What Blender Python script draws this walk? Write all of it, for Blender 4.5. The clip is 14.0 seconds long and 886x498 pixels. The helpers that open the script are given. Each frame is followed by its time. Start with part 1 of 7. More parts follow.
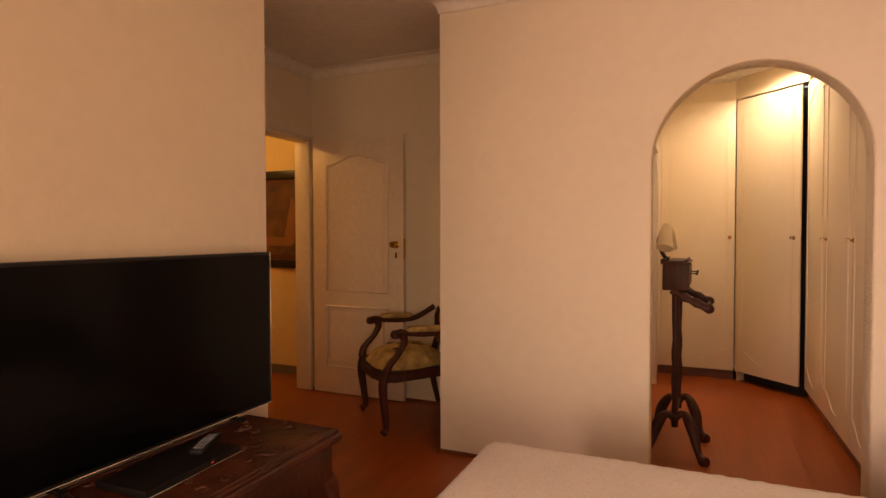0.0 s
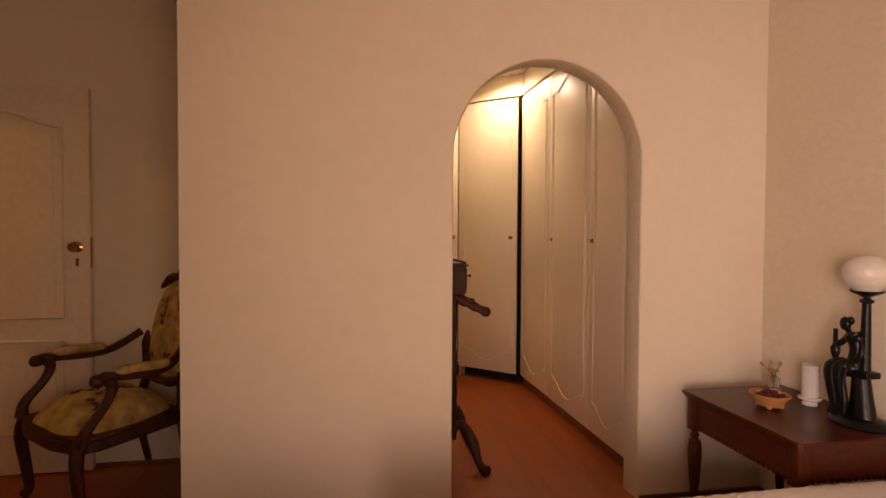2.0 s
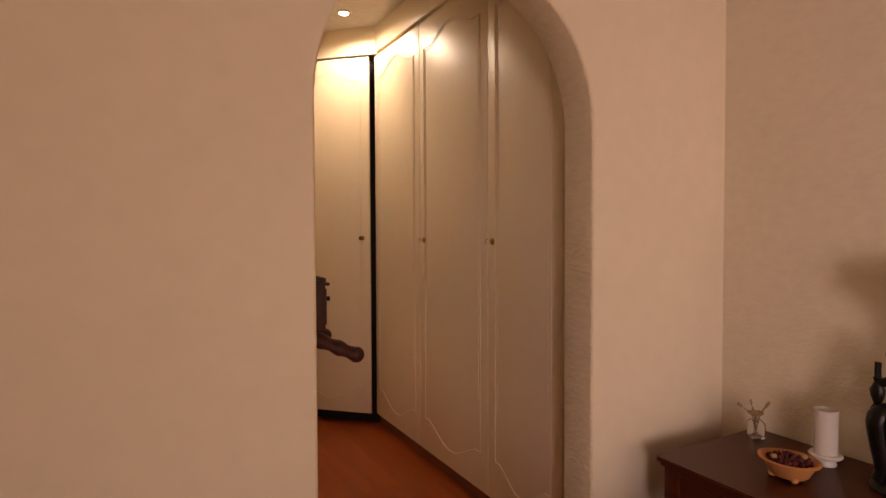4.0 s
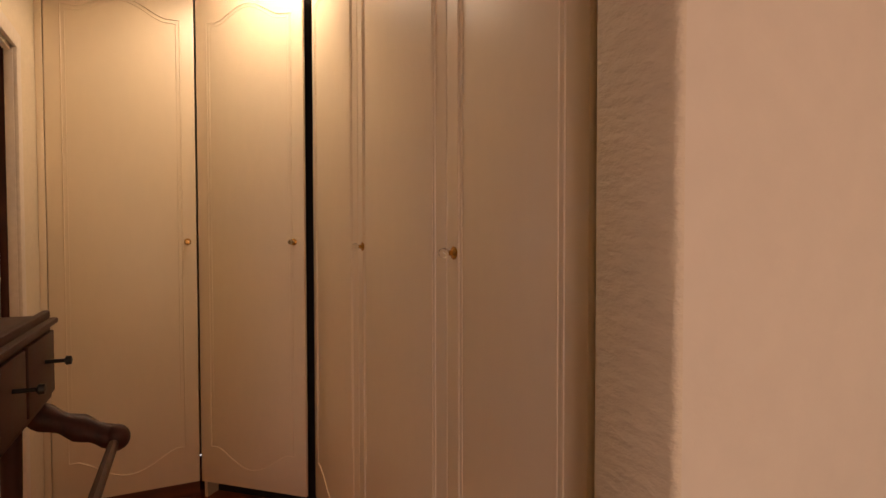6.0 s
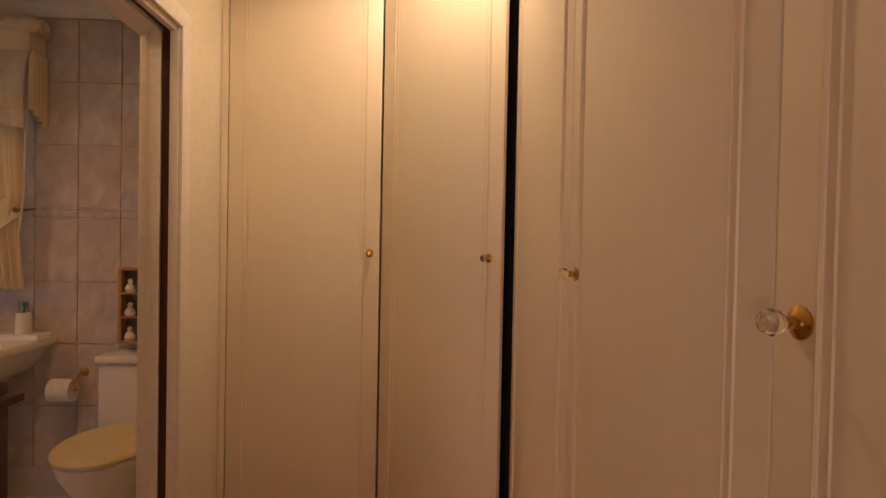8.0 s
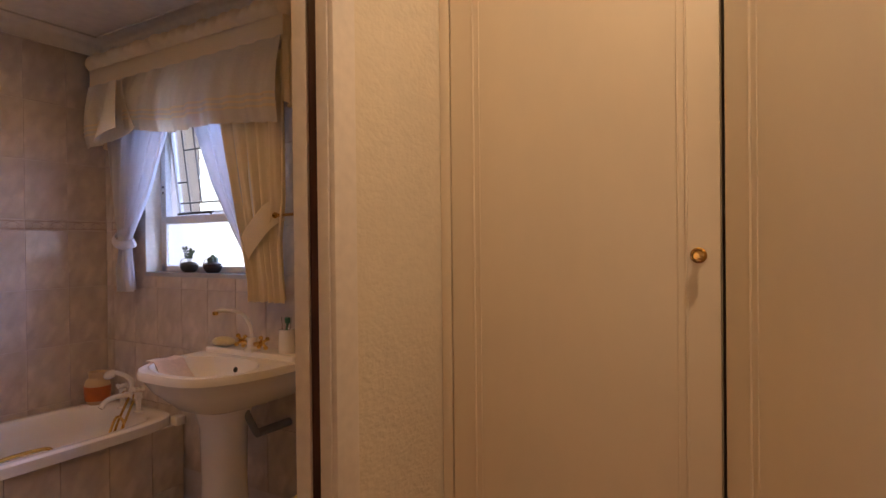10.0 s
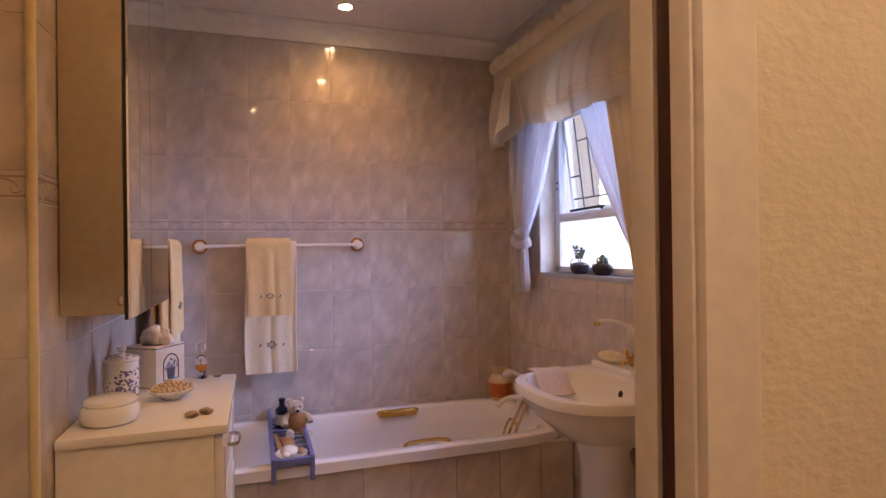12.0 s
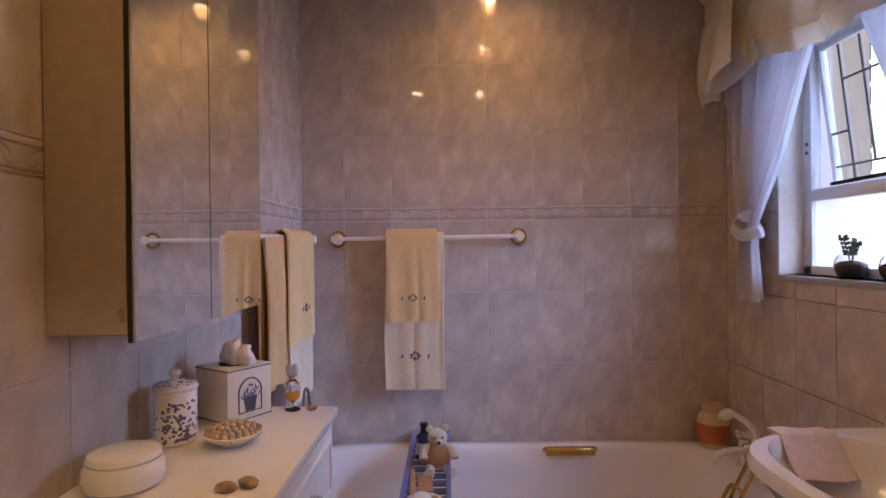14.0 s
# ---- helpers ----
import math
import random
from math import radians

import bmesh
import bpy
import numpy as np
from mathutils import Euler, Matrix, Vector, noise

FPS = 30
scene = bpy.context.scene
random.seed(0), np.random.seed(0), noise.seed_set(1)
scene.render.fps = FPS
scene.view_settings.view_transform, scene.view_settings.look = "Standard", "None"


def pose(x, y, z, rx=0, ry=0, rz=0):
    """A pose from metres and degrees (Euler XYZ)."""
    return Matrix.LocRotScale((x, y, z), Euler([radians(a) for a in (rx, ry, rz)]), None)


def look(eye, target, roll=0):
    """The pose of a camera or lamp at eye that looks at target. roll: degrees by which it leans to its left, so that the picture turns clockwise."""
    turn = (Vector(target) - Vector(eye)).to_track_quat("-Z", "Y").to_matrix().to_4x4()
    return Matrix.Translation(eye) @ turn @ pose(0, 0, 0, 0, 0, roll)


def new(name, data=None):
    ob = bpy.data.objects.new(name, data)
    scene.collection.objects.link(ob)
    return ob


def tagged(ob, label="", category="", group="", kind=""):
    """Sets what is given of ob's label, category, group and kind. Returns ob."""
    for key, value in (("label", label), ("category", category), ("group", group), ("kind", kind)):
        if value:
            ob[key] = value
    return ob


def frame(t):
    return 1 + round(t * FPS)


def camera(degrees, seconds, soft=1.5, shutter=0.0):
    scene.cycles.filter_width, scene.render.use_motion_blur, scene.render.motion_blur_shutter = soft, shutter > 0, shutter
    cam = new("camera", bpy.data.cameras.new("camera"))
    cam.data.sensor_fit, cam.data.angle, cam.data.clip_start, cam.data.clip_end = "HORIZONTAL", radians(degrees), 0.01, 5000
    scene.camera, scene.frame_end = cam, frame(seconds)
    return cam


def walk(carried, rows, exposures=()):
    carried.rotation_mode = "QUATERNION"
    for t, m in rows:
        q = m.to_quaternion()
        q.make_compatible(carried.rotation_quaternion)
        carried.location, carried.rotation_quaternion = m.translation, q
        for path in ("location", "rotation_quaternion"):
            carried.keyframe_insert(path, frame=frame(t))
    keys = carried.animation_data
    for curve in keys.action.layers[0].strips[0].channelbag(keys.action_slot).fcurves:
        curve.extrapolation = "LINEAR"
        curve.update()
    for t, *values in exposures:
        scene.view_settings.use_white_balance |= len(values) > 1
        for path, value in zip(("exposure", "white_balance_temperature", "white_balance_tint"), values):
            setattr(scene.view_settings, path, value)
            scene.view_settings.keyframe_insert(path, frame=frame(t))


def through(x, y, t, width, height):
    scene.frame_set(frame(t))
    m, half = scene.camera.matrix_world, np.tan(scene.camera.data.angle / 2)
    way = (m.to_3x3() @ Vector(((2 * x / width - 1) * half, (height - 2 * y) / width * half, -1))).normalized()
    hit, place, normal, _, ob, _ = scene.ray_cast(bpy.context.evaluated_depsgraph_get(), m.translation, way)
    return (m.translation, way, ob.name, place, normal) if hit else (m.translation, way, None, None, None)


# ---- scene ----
cam = camera(76.1, 14.0)
PATH = [
    (0, (0.09, -0.09, 1.265), (-0.711, 1.742, 1.214), -0.1),
    (0.5, (-0.075, 0.037, 1.284), (-0.585, 1.97, 1.225), 0.0),
    (1, (-0.258, 0.154, 1.287), (-0.493, 2.139, 1.228), 0.1),
    (1.5, (-0.452, 0.244, 1.286), (-0.368, 2.241, 1.23), 0.2),
    (2, (-0.575, 0.425, 1.275), (-0.225, 2.393, 1.217), 0.3),
    (2.5, (-0.638, 0.703, 1.275), (-0.08, 2.623, 1.215), 0.1),
    (3, (-0.665, 0.997, 1.281), (0.055, 2.861, 1.217), -0.0),
    (3.5, (-0.605, 1.26, 1.273), (0.258, 3.063, 1.212), -0.2),
    (4, (-0.483, 1.528, 1.274), (0.474, 3.282, 1.213), -0.2),
    (4.2, (-0.436, 1.63, 1.291), (0.542, 3.373, 1.215), -0.6),
    (6.3, (0.371, 2.549, 1.27), (1.199, 4.369, 1.225), 0.2),
    (6.5, (0.398, 2.608, 1.265), (1.169, 4.454, 1.238), 0.2),
    (7, (0.491, 2.781, 1.263), (1.037, 4.704, 1.246), -0.0),
    (7.5, (0.558, 2.981, 1.302), (0.871, 4.956, 1.261), 0.1),
    (7.7, (0.556, 3.028, 1.298), (0.799, 5.013, 1.264), 0.6),
    (9.8, (0.569, 4.127, 1.296), (-0.346, 5.905, 1.248), -0.8),
    (10, (0.527, 4.179, 1.26), (-0.484, 5.904, 1.246), -0.6),
    (10.5, (0.44, 4.325, 1.25), (-0.833, 5.868, 1.251), -1.0),
    (11, (0.38, 4.405, 1.246), (-1.147, 5.697, 1.259), -0.9),
    (11.5, (0.316, 4.536, 1.269), (-1.446, 5.482, 1.27), -0.7),
    (12, (0.242, 4.589, 1.252), (-1.657, 5.217, 1.256), -0.7),
    (12.5, (0.119, 4.643, 1.251), (-1.852, 4.985, 1.257), -0.7),
    (13, (-0.017, 4.706, 1.26), (-2.011, 4.857, 1.264), -0.7),
    (13.5, (-0.169, 4.774, 1.257), (-2.169, 4.812, 1.255), -0.6),
    (14, (-0.326, 4.795, 1.245), (-2.326, 4.777, 1.238), -0.7),
]
walk(cam, [(t, look(eye, target, roll)) for t, eye, target, roll in PATH], exposures=[(0.0, 0.22, 7050, 10), (1.5, 0.03, 6700, 10), (3.0, -0.22, 6450, 10), (4.2, -0.36, 6450, 10), (6.5, -0.36, 6500, 10), (7.3, -0.22, 6500, 10), (10.0, -0.43, 6450, 10), (11.0, -0.42, 6580, 13), (12.5, 0.0, 6580, 14), (13.5, -0.28, 6400, 10), (14.0, -0.40, 6300, 10)])

# ---------------------------------------------------------------- light
world = bpy.data.worlds.new("world")
world.use_nodes = True
scene.world = world
sky = world.node_tree.nodes.new("ShaderNodeTexSky")
sky.sky_type, sky.sun_disc = "NISHITA", False
sky.sun_elevation, sky.sun_rotation = radians(35), radians(200)
world.node_tree.links.new(sky.outputs[0], world.node_tree.nodes["Background"].inputs[0])
world.node_tree.nodes["Background"].inputs[1].default_value = 0.1


def area_lamp(name, eye, target, w, h, watts, colour):
    d = bpy.data.lights.new(name, "AREA")
    d.shape, d.size, d.size_y, d.energy, d.color = "RECTANGLE", w, h, watts, colour
    ob = new(name, d)
    ob.matrix_world = look(eye, target)
    return ob


def spot_lamp(name, at, target, watts, colour, angle=110, blend=0.9, radius=0.035):
    d = bpy.data.lights.new(name, "SPOT")
    d.energy, d.color, d.spot_size, d.spot_blend, d.shadow_soft_size = watts, colour, radians(angle), blend, radius
    ob = new(name, d)
    ob.matrix_world = look(at, target)
    return ob


WARM = (1.0, 0.63, 0.32)
TUNGSTEN = (1.0, 0.49, 0.145)
BLUE_DAY = (0.33, 0.48, 1.0)
# daylight through the bedroom window behind the walker, and through the bathroom window
area_lamp("bedroom_window_daylight", (0.70, -2.58, 1.05), (0.35, 2.9, 1.25), 1.5, 1.8, 43, (1.0, 0.63, 0.385))
# unseen fill added to brighten the right wall; no such window is known
area_lamp("side_fill", (-1.72, -1.60, 1.15), (1.4, 1.6, 1.1), 1.1, 1.5, 35, (1.0, 0.71, 0.66)).data.spread = radians(95)
area_lamp("bathroom_window_daylight", (-1.80, 6.24, 1.60), (-2.30, 4.70, 0.92), 0.9, 0.8, 14, BLUE_DAY).data.spread = radians(84)
# downlights
DRESSING_LAMP = (0.655, 4.855, 2.585)
BATH_LAMPS = [(-2.41, 5.00), (-1.78, 5.02), (-0.82, 4.58), (-0.78, 5.05)]
BATH_CEIL = 2.40
CEIL = 2.60
spot_lamp("dressing_spot", (0.655, 4.855, 2.575), (0.66, 4.86, 0.4), 40, (1.0, 0.73, 0.51), 160, 0.5)
for lx, ly in BATH_LAMPS:
    spot_lamp("bath_spot", (lx, ly, BATH_CEIL - 0.025), (lx, ly, 0), 11, TUNGSTEN, 158, 1.0)
lamp = bpy.data.lights.new("corridor_lamp", "POINT")
lamp.energy, lamp.color, lamp.shadow_soft_size = 17, (1.0, 0.50, 0.13), 0.08
new("corridor_lamp", lamp).location = (-3.75, 3.0, 2.3)


# ---------------------------------------------------------------- materials
def mat(name, base, rough=0.5, metal=0.0, var=0.12, vscale=5.0, stretch=(1, 1, 1), bump=0.0, bscale=60.0,
        dark=None, coat=0.0, per_object=False, fine=0.05, emit=None, trans=0.0, rough_var=0.06, detail=6.0, spec=0.5, turn=(0, 0, 0)):
    m = bpy.data.materials.new(name)
    m.use_nodes = True
    nt = m.node_tree
    b = nt.nodes["Principled BSDF"]
    N = nt.nodes.new
    co = N("ShaderNodeTexCoord")
    mp = N("ShaderNodeMapping")
    mp.inputs["Scale"].default_value = stretch
    if per_object:
        inf = N("ShaderNodeObjectInfo")
        mul = N("ShaderNodeVectorMath")
        mul.operation = "SCALE"
        mul.inputs[0].default_value = (37.0, 91.0, 53.0)
        nt.links.new(inf.outputs["Random"], mul.inputs["Scale"])
        nt.links.new(mul.outputs[0], mp.inputs["Location"])
    if any(turn):
        vr = N("ShaderNodeVectorRotate")
        vr.rotation_type = "EULER_XYZ"
        vr.inputs["Rotation"].default_value = [radians(a) for a in turn]
        nt.links.new(co.outputs["Object"], vr.inputs["Vector"])
        nt.links.new(vr.outputs[0], mp.inputs["Vector"])
    else:
        nt.links.new(co.outputs["Object"], mp.inputs["Vector"])
    big = N("ShaderNodeTexNoise")
    big.inputs["Scale"].default_value, big.inputs["Detail"].default_value = vscale, detail
    nt.links.new(mp.outputs[0], big.inputs["Vector"])
    small = N("ShaderNodeTexNoise")
    small.inputs["Scale"].default_value, small.inputs["Detail"].default_value = vscale * 14, 3
    nt.links.new(mp.outputs[0], small.inputs["Vector"])
    ramp = N("ShaderNodeMapRange")
    ramp.inputs["From Min"].default_value, ramp.inputs["From Max"].default_value = 0.3, 0.7
    nt.links.new(big.outputs["Fac"], ramp.inputs["Value"])
    mix = N("ShaderNodeMix")
    mix.data_type = "RGBA"
    lo = dark if dark else tuple(c * (1 - var) for c in base)
    mix.inputs["A"].default_value, mix.inputs["B"].default_value = (*lo, 1), (*base, 1)
    nt.links.new(ramp.outputs[0], mix.inputs["Factor"])
    mix2 = N("ShaderNodeMix")
    mix2.data_type, mix2.blend_type = "RGBA", "MULTIPLY"
    mix2.inputs["Factor"].default_value = 1.0
    r2 = N("ShaderNodeMapRange")
    r2.inputs["From Min"].default_value, r2.inputs["From Max"].default_value = 0.3, 0.7
    r2.inputs["To Min"].default_value, r2.inputs["To Max"].default_value = 1 - 2 * fine, 1.0
    nt.links.new(small.outputs["Fac"], r2.inputs["Value"])
    nt.links.new(mix.outputs["Result"], mix2.inputs["A"])
    nt.links.new(r2.outputs[0], mix2.inputs["B"])
    nt.links.new(mix2.outputs["Result"], b.inputs["Base Color"])
    rr = N("ShaderNodeMapRange")
    rr.inputs["To Min"].default_value, rr.inputs["To Max"].default_value = max(0.02, rough - rough_var), min(1, rough + rough_var)
    nt.links.new(big.outputs["Fac"], rr.inputs["Value"])
    nt.links.new(rr.outputs[0], b.inputs["Roughness"])
    b.inputs["Metallic"].default_value = metal
    b.inputs["Coat Weight"].default_value = coat
    b.inputs["Specular IOR Level"].default_value = spec
    b.inputs["Coat Roughness"].default_value = 0.12
    b.inputs["Transmission Weight"].default_value = trans
    if bump:
        bn = N("ShaderNodeTexNoise")
        bn.inputs["Scale"].default_value, bn.inputs["Detail"].default_value = bscale, 4
        nt.links.new(mp.outputs[0], bn.inputs["Vector"])
        bp = N("ShaderNodeBump")
        bp.inputs["Strength"].default_value, bp.inputs["Distance"].default_value = bump, 0.01
        nt.links.new(bn.outputs["Fac"], bp.inputs["Height"])
        nt.links.new(bp.outputs[0], b.inputs["Normal"])
    if emit:
        b.inputs["Emission Color"].default_value, b.inputs["Emission Strength"].default_value = (*emit[:3], 1), emit[3]
    return m


def glass(name, colour=(1, 1, 1), rough=0.0, ior=1.45, alpha=None):
    m = bpy.data.materials.new(name)
    m.use_nodes = True
    b = m.node_tree.nodes["Principled BSDF"]
    b.inputs["Base Color"].default_value = (*colour, 1)
    b.inputs["Roughness"].default_value, b.inputs["IOR"].default_value = rough, ior
    b.inputs["Transmission Weight"].default_value = 1.0
    return m


def sheer(name, colour, clear, through):
    """Thin cloth that lets light pass: part see-through, part glowing with what falls on its back."""
    m = bpy.data.materials.new(name)
    m.use_nodes = True
    nt = m.node_tree
    out = nt.nodes["Material Output"]
    nt.nodes.remove(nt.nodes["Principled BSDF"])
    d, t, c = (nt.nodes.new(k) for k in ("ShaderNodeBsdfDiffuse", "ShaderNodeBsdfTranslucent", "ShaderNodeBsdfTransparent"))
    wv = nt.nodes.new("ShaderNodeTexNoise")
    wv.inputs["Scale"].default_value = 30
    mx = nt.nodes.new("ShaderNodeMix")
    mx.data_type = "RGBA"
    mx.inputs["A"].default_value, mx.inputs["B"].default_value = (*colour, 1), (*[k * 0.86 for k in colour], 1)
    nt.links.new(wv.outputs["Fac"], mx.inputs["Factor"])
    for k in (d, t):
        nt.links.new(mx.outputs["Result"], k.inputs["Color"])
    a, b = nt.nodes.new("ShaderNodeMixShader"), nt.nodes.new("ShaderNodeMixShader")
    a.inputs[0].default_value, b.inputs[0].default_value = through, clear
    nt.links.new(d.outputs[0], a.inputs[1])
    nt.links.new(t.outputs[0], a.inputs[2])
    nt.links.new(a.outputs[0], b.inputs[1])
    nt.links.new(c.outputs[0], b.inputs[2])
    nt.links.new(b.outputs[0], out.inputs["Surface"])
    return m


PAINT = mat("cream_wall_paint", (0.78, 0.69, 0.55), 0.75, var=0.05, vscale=1.2, bump=0.10, bscale=45, fine=0.02)
ROUGHCAST = mat("textured_plaster", (0.78, 0.69, 0.53), 0.7, var=0.05, vscale=2, bump=0.28, bscale=70, stretch=(0.8, 0.8, 1.25), fine=0.03)
JAMBCAST = mat("rough_jamb_plaster", (0.78, 0.67, 0.49), 0.6, var=0.05, vscale=2, bump=0.7, bscale=42, stretch=(1.0, 0.8, 1.7), fine=0.03)
CEILING = mat("ceiling_paint", (0.80, 0.75, 0.68), 0.85, var=0.04, vscale=1.5, bump=0.05, bscale=80)
TRIMWHITE = mat("white_trim_paint", (0.78, 0.70, 0.60), 0.4, var=0.05, vscale=3, bump=0.02)
PLANK = mat("laminate_plank", (0.36, 0.080, 0.013), 0.33, dark=(0.26, 0.052, 0.009), vscale=2.2, stretch=(9, 0.8, 1), per_object=True, bump=0.05, bscale=30, fine=0.08)
SUBFLOOR = mat("floor_joint", (0.17, 0.045, 0.013), 0.6)
DOORPAINT = mat("door_enamel", (0.76, 0.65, 0.53), 0.38, var=0.05, vscale=2, bump=0.02, bscale=120)
MELAMINE = mat("wardrobe_foil", (0.80, 0.675, 0.49), 0.40, var=0.04, vscale=1.2, stretch=(1.5, 1.5, 0.6), bump=0.012, bscale=90, fine=0.012)
# for black parts, and for shade in the corner wardrobe and basin overflow
BLACK = mat("black_and_gap_shade", (0.012, 0.010, 0.010), 0.7)
PLINTH = mat("wood_plinth", (0.22, 0.070, 0.024), 0.45, dark=(0.12, 0.036, 0.014), vscale=4, stretch=(1, 1, 8))
BRASS = mat("brass", (0.62, 0.36, 0.10), 0.25, metal=1.0, var=0.2, vscale=30)
CHROME = mat("chrome", (0.75, 0.73, 0.70), 0.12, metal=1.0)
MAHOGANY = mat("mahogany", (0.085, 0.017, 0.006), 0.36, dark=(0.048, 0.010, 0.004), vscale=3, stretch=(12, 1.2, 12), bump=0.015, bscale=40, spec=0.35)
CARVED = mat("carved_dark_wood", (0.105, 0.026, 0.010), 0.42, dark=(0.032, 0.009, 0.005), vscale=6, bump=0.5, bscale=26)
WALNUT = mat("dark_walnut", (0.075, 0.020, 0.012), 0.5, dark=(0.03, 0.009, 0.006), vscale=4, stretch=(10, 10, 1.5), bump=0.06, spec=0.3)
SCREEN = mat("tv_screen", (0.003, 0.003, 0.0035), 0.16, rough_var=0.01, spec=0.12)
TVSHELL = mat("tv_plastic", (0.010, 0.010, 0.011), 0.45, spec=0.25)
QUILT = mat("white_quilt", (0.78, 0.72, 0.68), 0.85, var=0.06, vscale=5, bump=0.5, bscale=110)
TAPESTRY = mat("tapestry", (0.58, 0.42, 0.15), 0.9, dark=(0.25, 0.15, 0.05), vscale=15, bump=0.3, bscale=300, detail=3)
MOTIF = mat("tapestry_motif", (0.10, 0.045, 0.020), 0.9, vscale=30)
GLOBE = mat("opal_glass", (0.86, 0.82, 0.72), 0.25, var=0.04, trans=0.25)
BRONZE = mat("bronze_patina", (0.018, 0.016, 0.015), 0.33, metal=0.6, var=0.4, vscale=14, bump=0.15, bscale=80)
CERAMIC = mat("white_ceramic", (0.78, 0.74, 0.68), 0.14, var=0.03, rough_var=0.03, fine=0.01)
TERRACOTTA = mat("terracotta", (0.55, 0.24, 0.08), 0.6, var=0.2, vscale=20)
PETALS = mat("dried_petals", (0.16, 0.02, 0.025), 0.8, dark=(0.05, 0.01, 0.012), vscale=60)
STRAW = mat("dried_stems", (0.40, 0.27, 0.12), 0.8)
CLEAR = glass("clear_glass")
CRYSTAL = glass("crystal", (1, 0.98, 0.95), 0.02, 1.5)
GROUT = mat("grout", (0.60, 0.53, 0.49), 0.8, vscale=20)
def printed_tile():
    """Glazed tile printed with soft upright brush marks, three to a tile's width, over a cloudy ground."""
    m = mat("marbled_tile", (0.66, 0.57, 0.495), 0.07, dark=(0.54, 0.46, 0.40), vscale=11, stretch=(1.5, 1, 0.85), turn=(0, -30, 0), per_object=True, detail=1.5, fine=0.03, rough_var=0.02)
    nt = m.node_tree
    N = nt.nodes.new
    b = nt.nodes["Principled BSDF"]
    ground = b.inputs["Base Color"].links[0].from_socket
    co, mp, inf = N("ShaderNodeTexCoord"), N("ShaderNodeMapping"), N("ShaderNodeObjectInfo")
    mp.inputs["Scale"].default_value = (17.0, 1.0, 8.0)
    mp.inputs["Rotation"].default_value = (0, radians(9), 0)
    bend = N("ShaderNodeTexNoise")
    bend.inputs["Scale"].default_value = 16
    nt.links.new(co.outputs["Object"], bend.inputs["Vector"])
    add = N("ShaderNodeVectorMath")
    add.operation = "MULTIPLY_ADD"
    add.inputs[1].default_value = (0.09, 0.0, 0.09)
    nt.links.new(bend.outputs["Color"], add.inputs[0])
    nt.links.new(co.outputs["Object"], add.inputs[2])
    nt.links.new(add.outputs[0], mp.inputs["Vector"])
    vo = N("ShaderNodeTexVoronoi")
    vo.voronoi_dimensions = "4D"
    vo.feature = "SMOOTH_F1"
    vo.inputs["Scale"].default_value = 1.0
    vo.inputs["Randomness"].default_value = 0.85
    vo.inputs["Smoothness"].default_value = 0.35
    nt.links.new(mp.outputs[0], vo.inputs["Vector"])
    nt.links.new(inf.outputs["Random"], vo.inputs["W"])
    ramp = N("ShaderNodeMapRange")
    ramp.inputs["From Min"].default_value, ramp.inputs["From Max"].default_value = 0.25, 0.62
    ramp.inputs["To Min"].default_value, ramp.inputs["To Max"].default_value = 1.05, 0.87
    nt.links.new(vo.outputs["Distance"], ramp.inputs["Value"])
    mix = N("ShaderNodeMix")
    mix.data_type, mix.blend_type = "RGBA", "MULTIPLY"
    mix.inputs["Factor"].default_value = 1.0
    nt.links.new(ground, mix.inputs["A"])
    nt.links.new(ramp.outputs[0], mix.inputs["B"])
    nt.links.new(mix.outputs["Result"], b.inputs["Base Color"])
    return m


TILE = printed_tile()
ORNAMENT = mat("border_relief", (0.40, 0.31, 0.27), 0.25, vscale=30)
TRIMYELLOW = mat("ivory_edge_trim", (0.72, 0.58, 0.32), 0.35)
ENAMEL = mat("bath_enamel", (0.78, 0.75, 0.73), 0.1, var=0.02, rough_var=0.02, fine=0.008)
GOLD = mat("gold_plate", (0.85, 0.55, 0.16), 0.16, metal=1.0, var=0.15, vscale=40)
VANITY = mat("ivory_cabinet", (0.80, 0.74, 0.64), 0.4, var=0.04, vscale=3)
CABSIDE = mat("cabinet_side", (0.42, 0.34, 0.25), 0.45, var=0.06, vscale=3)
TOWEL_CREAM = mat("cream_towelling", (0.86, 0.69, 0.46), 0.95, var=0.06, vscale=8, bump=0.6, bscale=380)
TOWEL_YELLOW = mat("yellow_towelling", (0.88, 0.60, 0.27), 0.95, var=0.08, vscale=8, bump=0.6, bscale=380)
TOWEL_BROWN = mat("tan_towelling", (0.74, 0.47, 0.20), 0.95, var=0.08, vscale=8, bump=0.5, bscale=380)
STITCH = mat("embroidery", (0.10, 0.09, 0.11), 0.9)
STITCHGREEN = mat("embroidery_leaf", (0.22, 0.22, 0.10), 0.9)
SHEER = sheer("white_voile", (0.82, 0.81, 0.84), 0.08, 0.5)
DRAPE = sheer("cream_satin", (0.88, 0.75, 0.53), 0.0, 0.25)
SWAGCLOTH = sheer("cream_voile", (0.86, 0.80, 0.70), 0.08, 0.5)
FRAMEWHITE = mat("window_enamel", (0.82, 0.82, 0.82), 0.35)
IRON = mat("burglar_bar", (0.16, 0.15, 0.15), 0.5)
SOIL = mat("soil", (0.030, 0.018, 0.012), 0.9, bump=0.6, bscale=90)
LEAF = mat("succulent", (0.06, 0.09, 0.04), 0.5)
BLUEWOOD = mat("blue_painted_wood", (0.15, 0.16, 0.34), 0.5, var=0.2, vscale=10)
PLUSH = mat("cream_plush", (0.70, 0.58, 0.44), 0.95, var=0.12, vscale=30, bump=0.7, bscale=250)
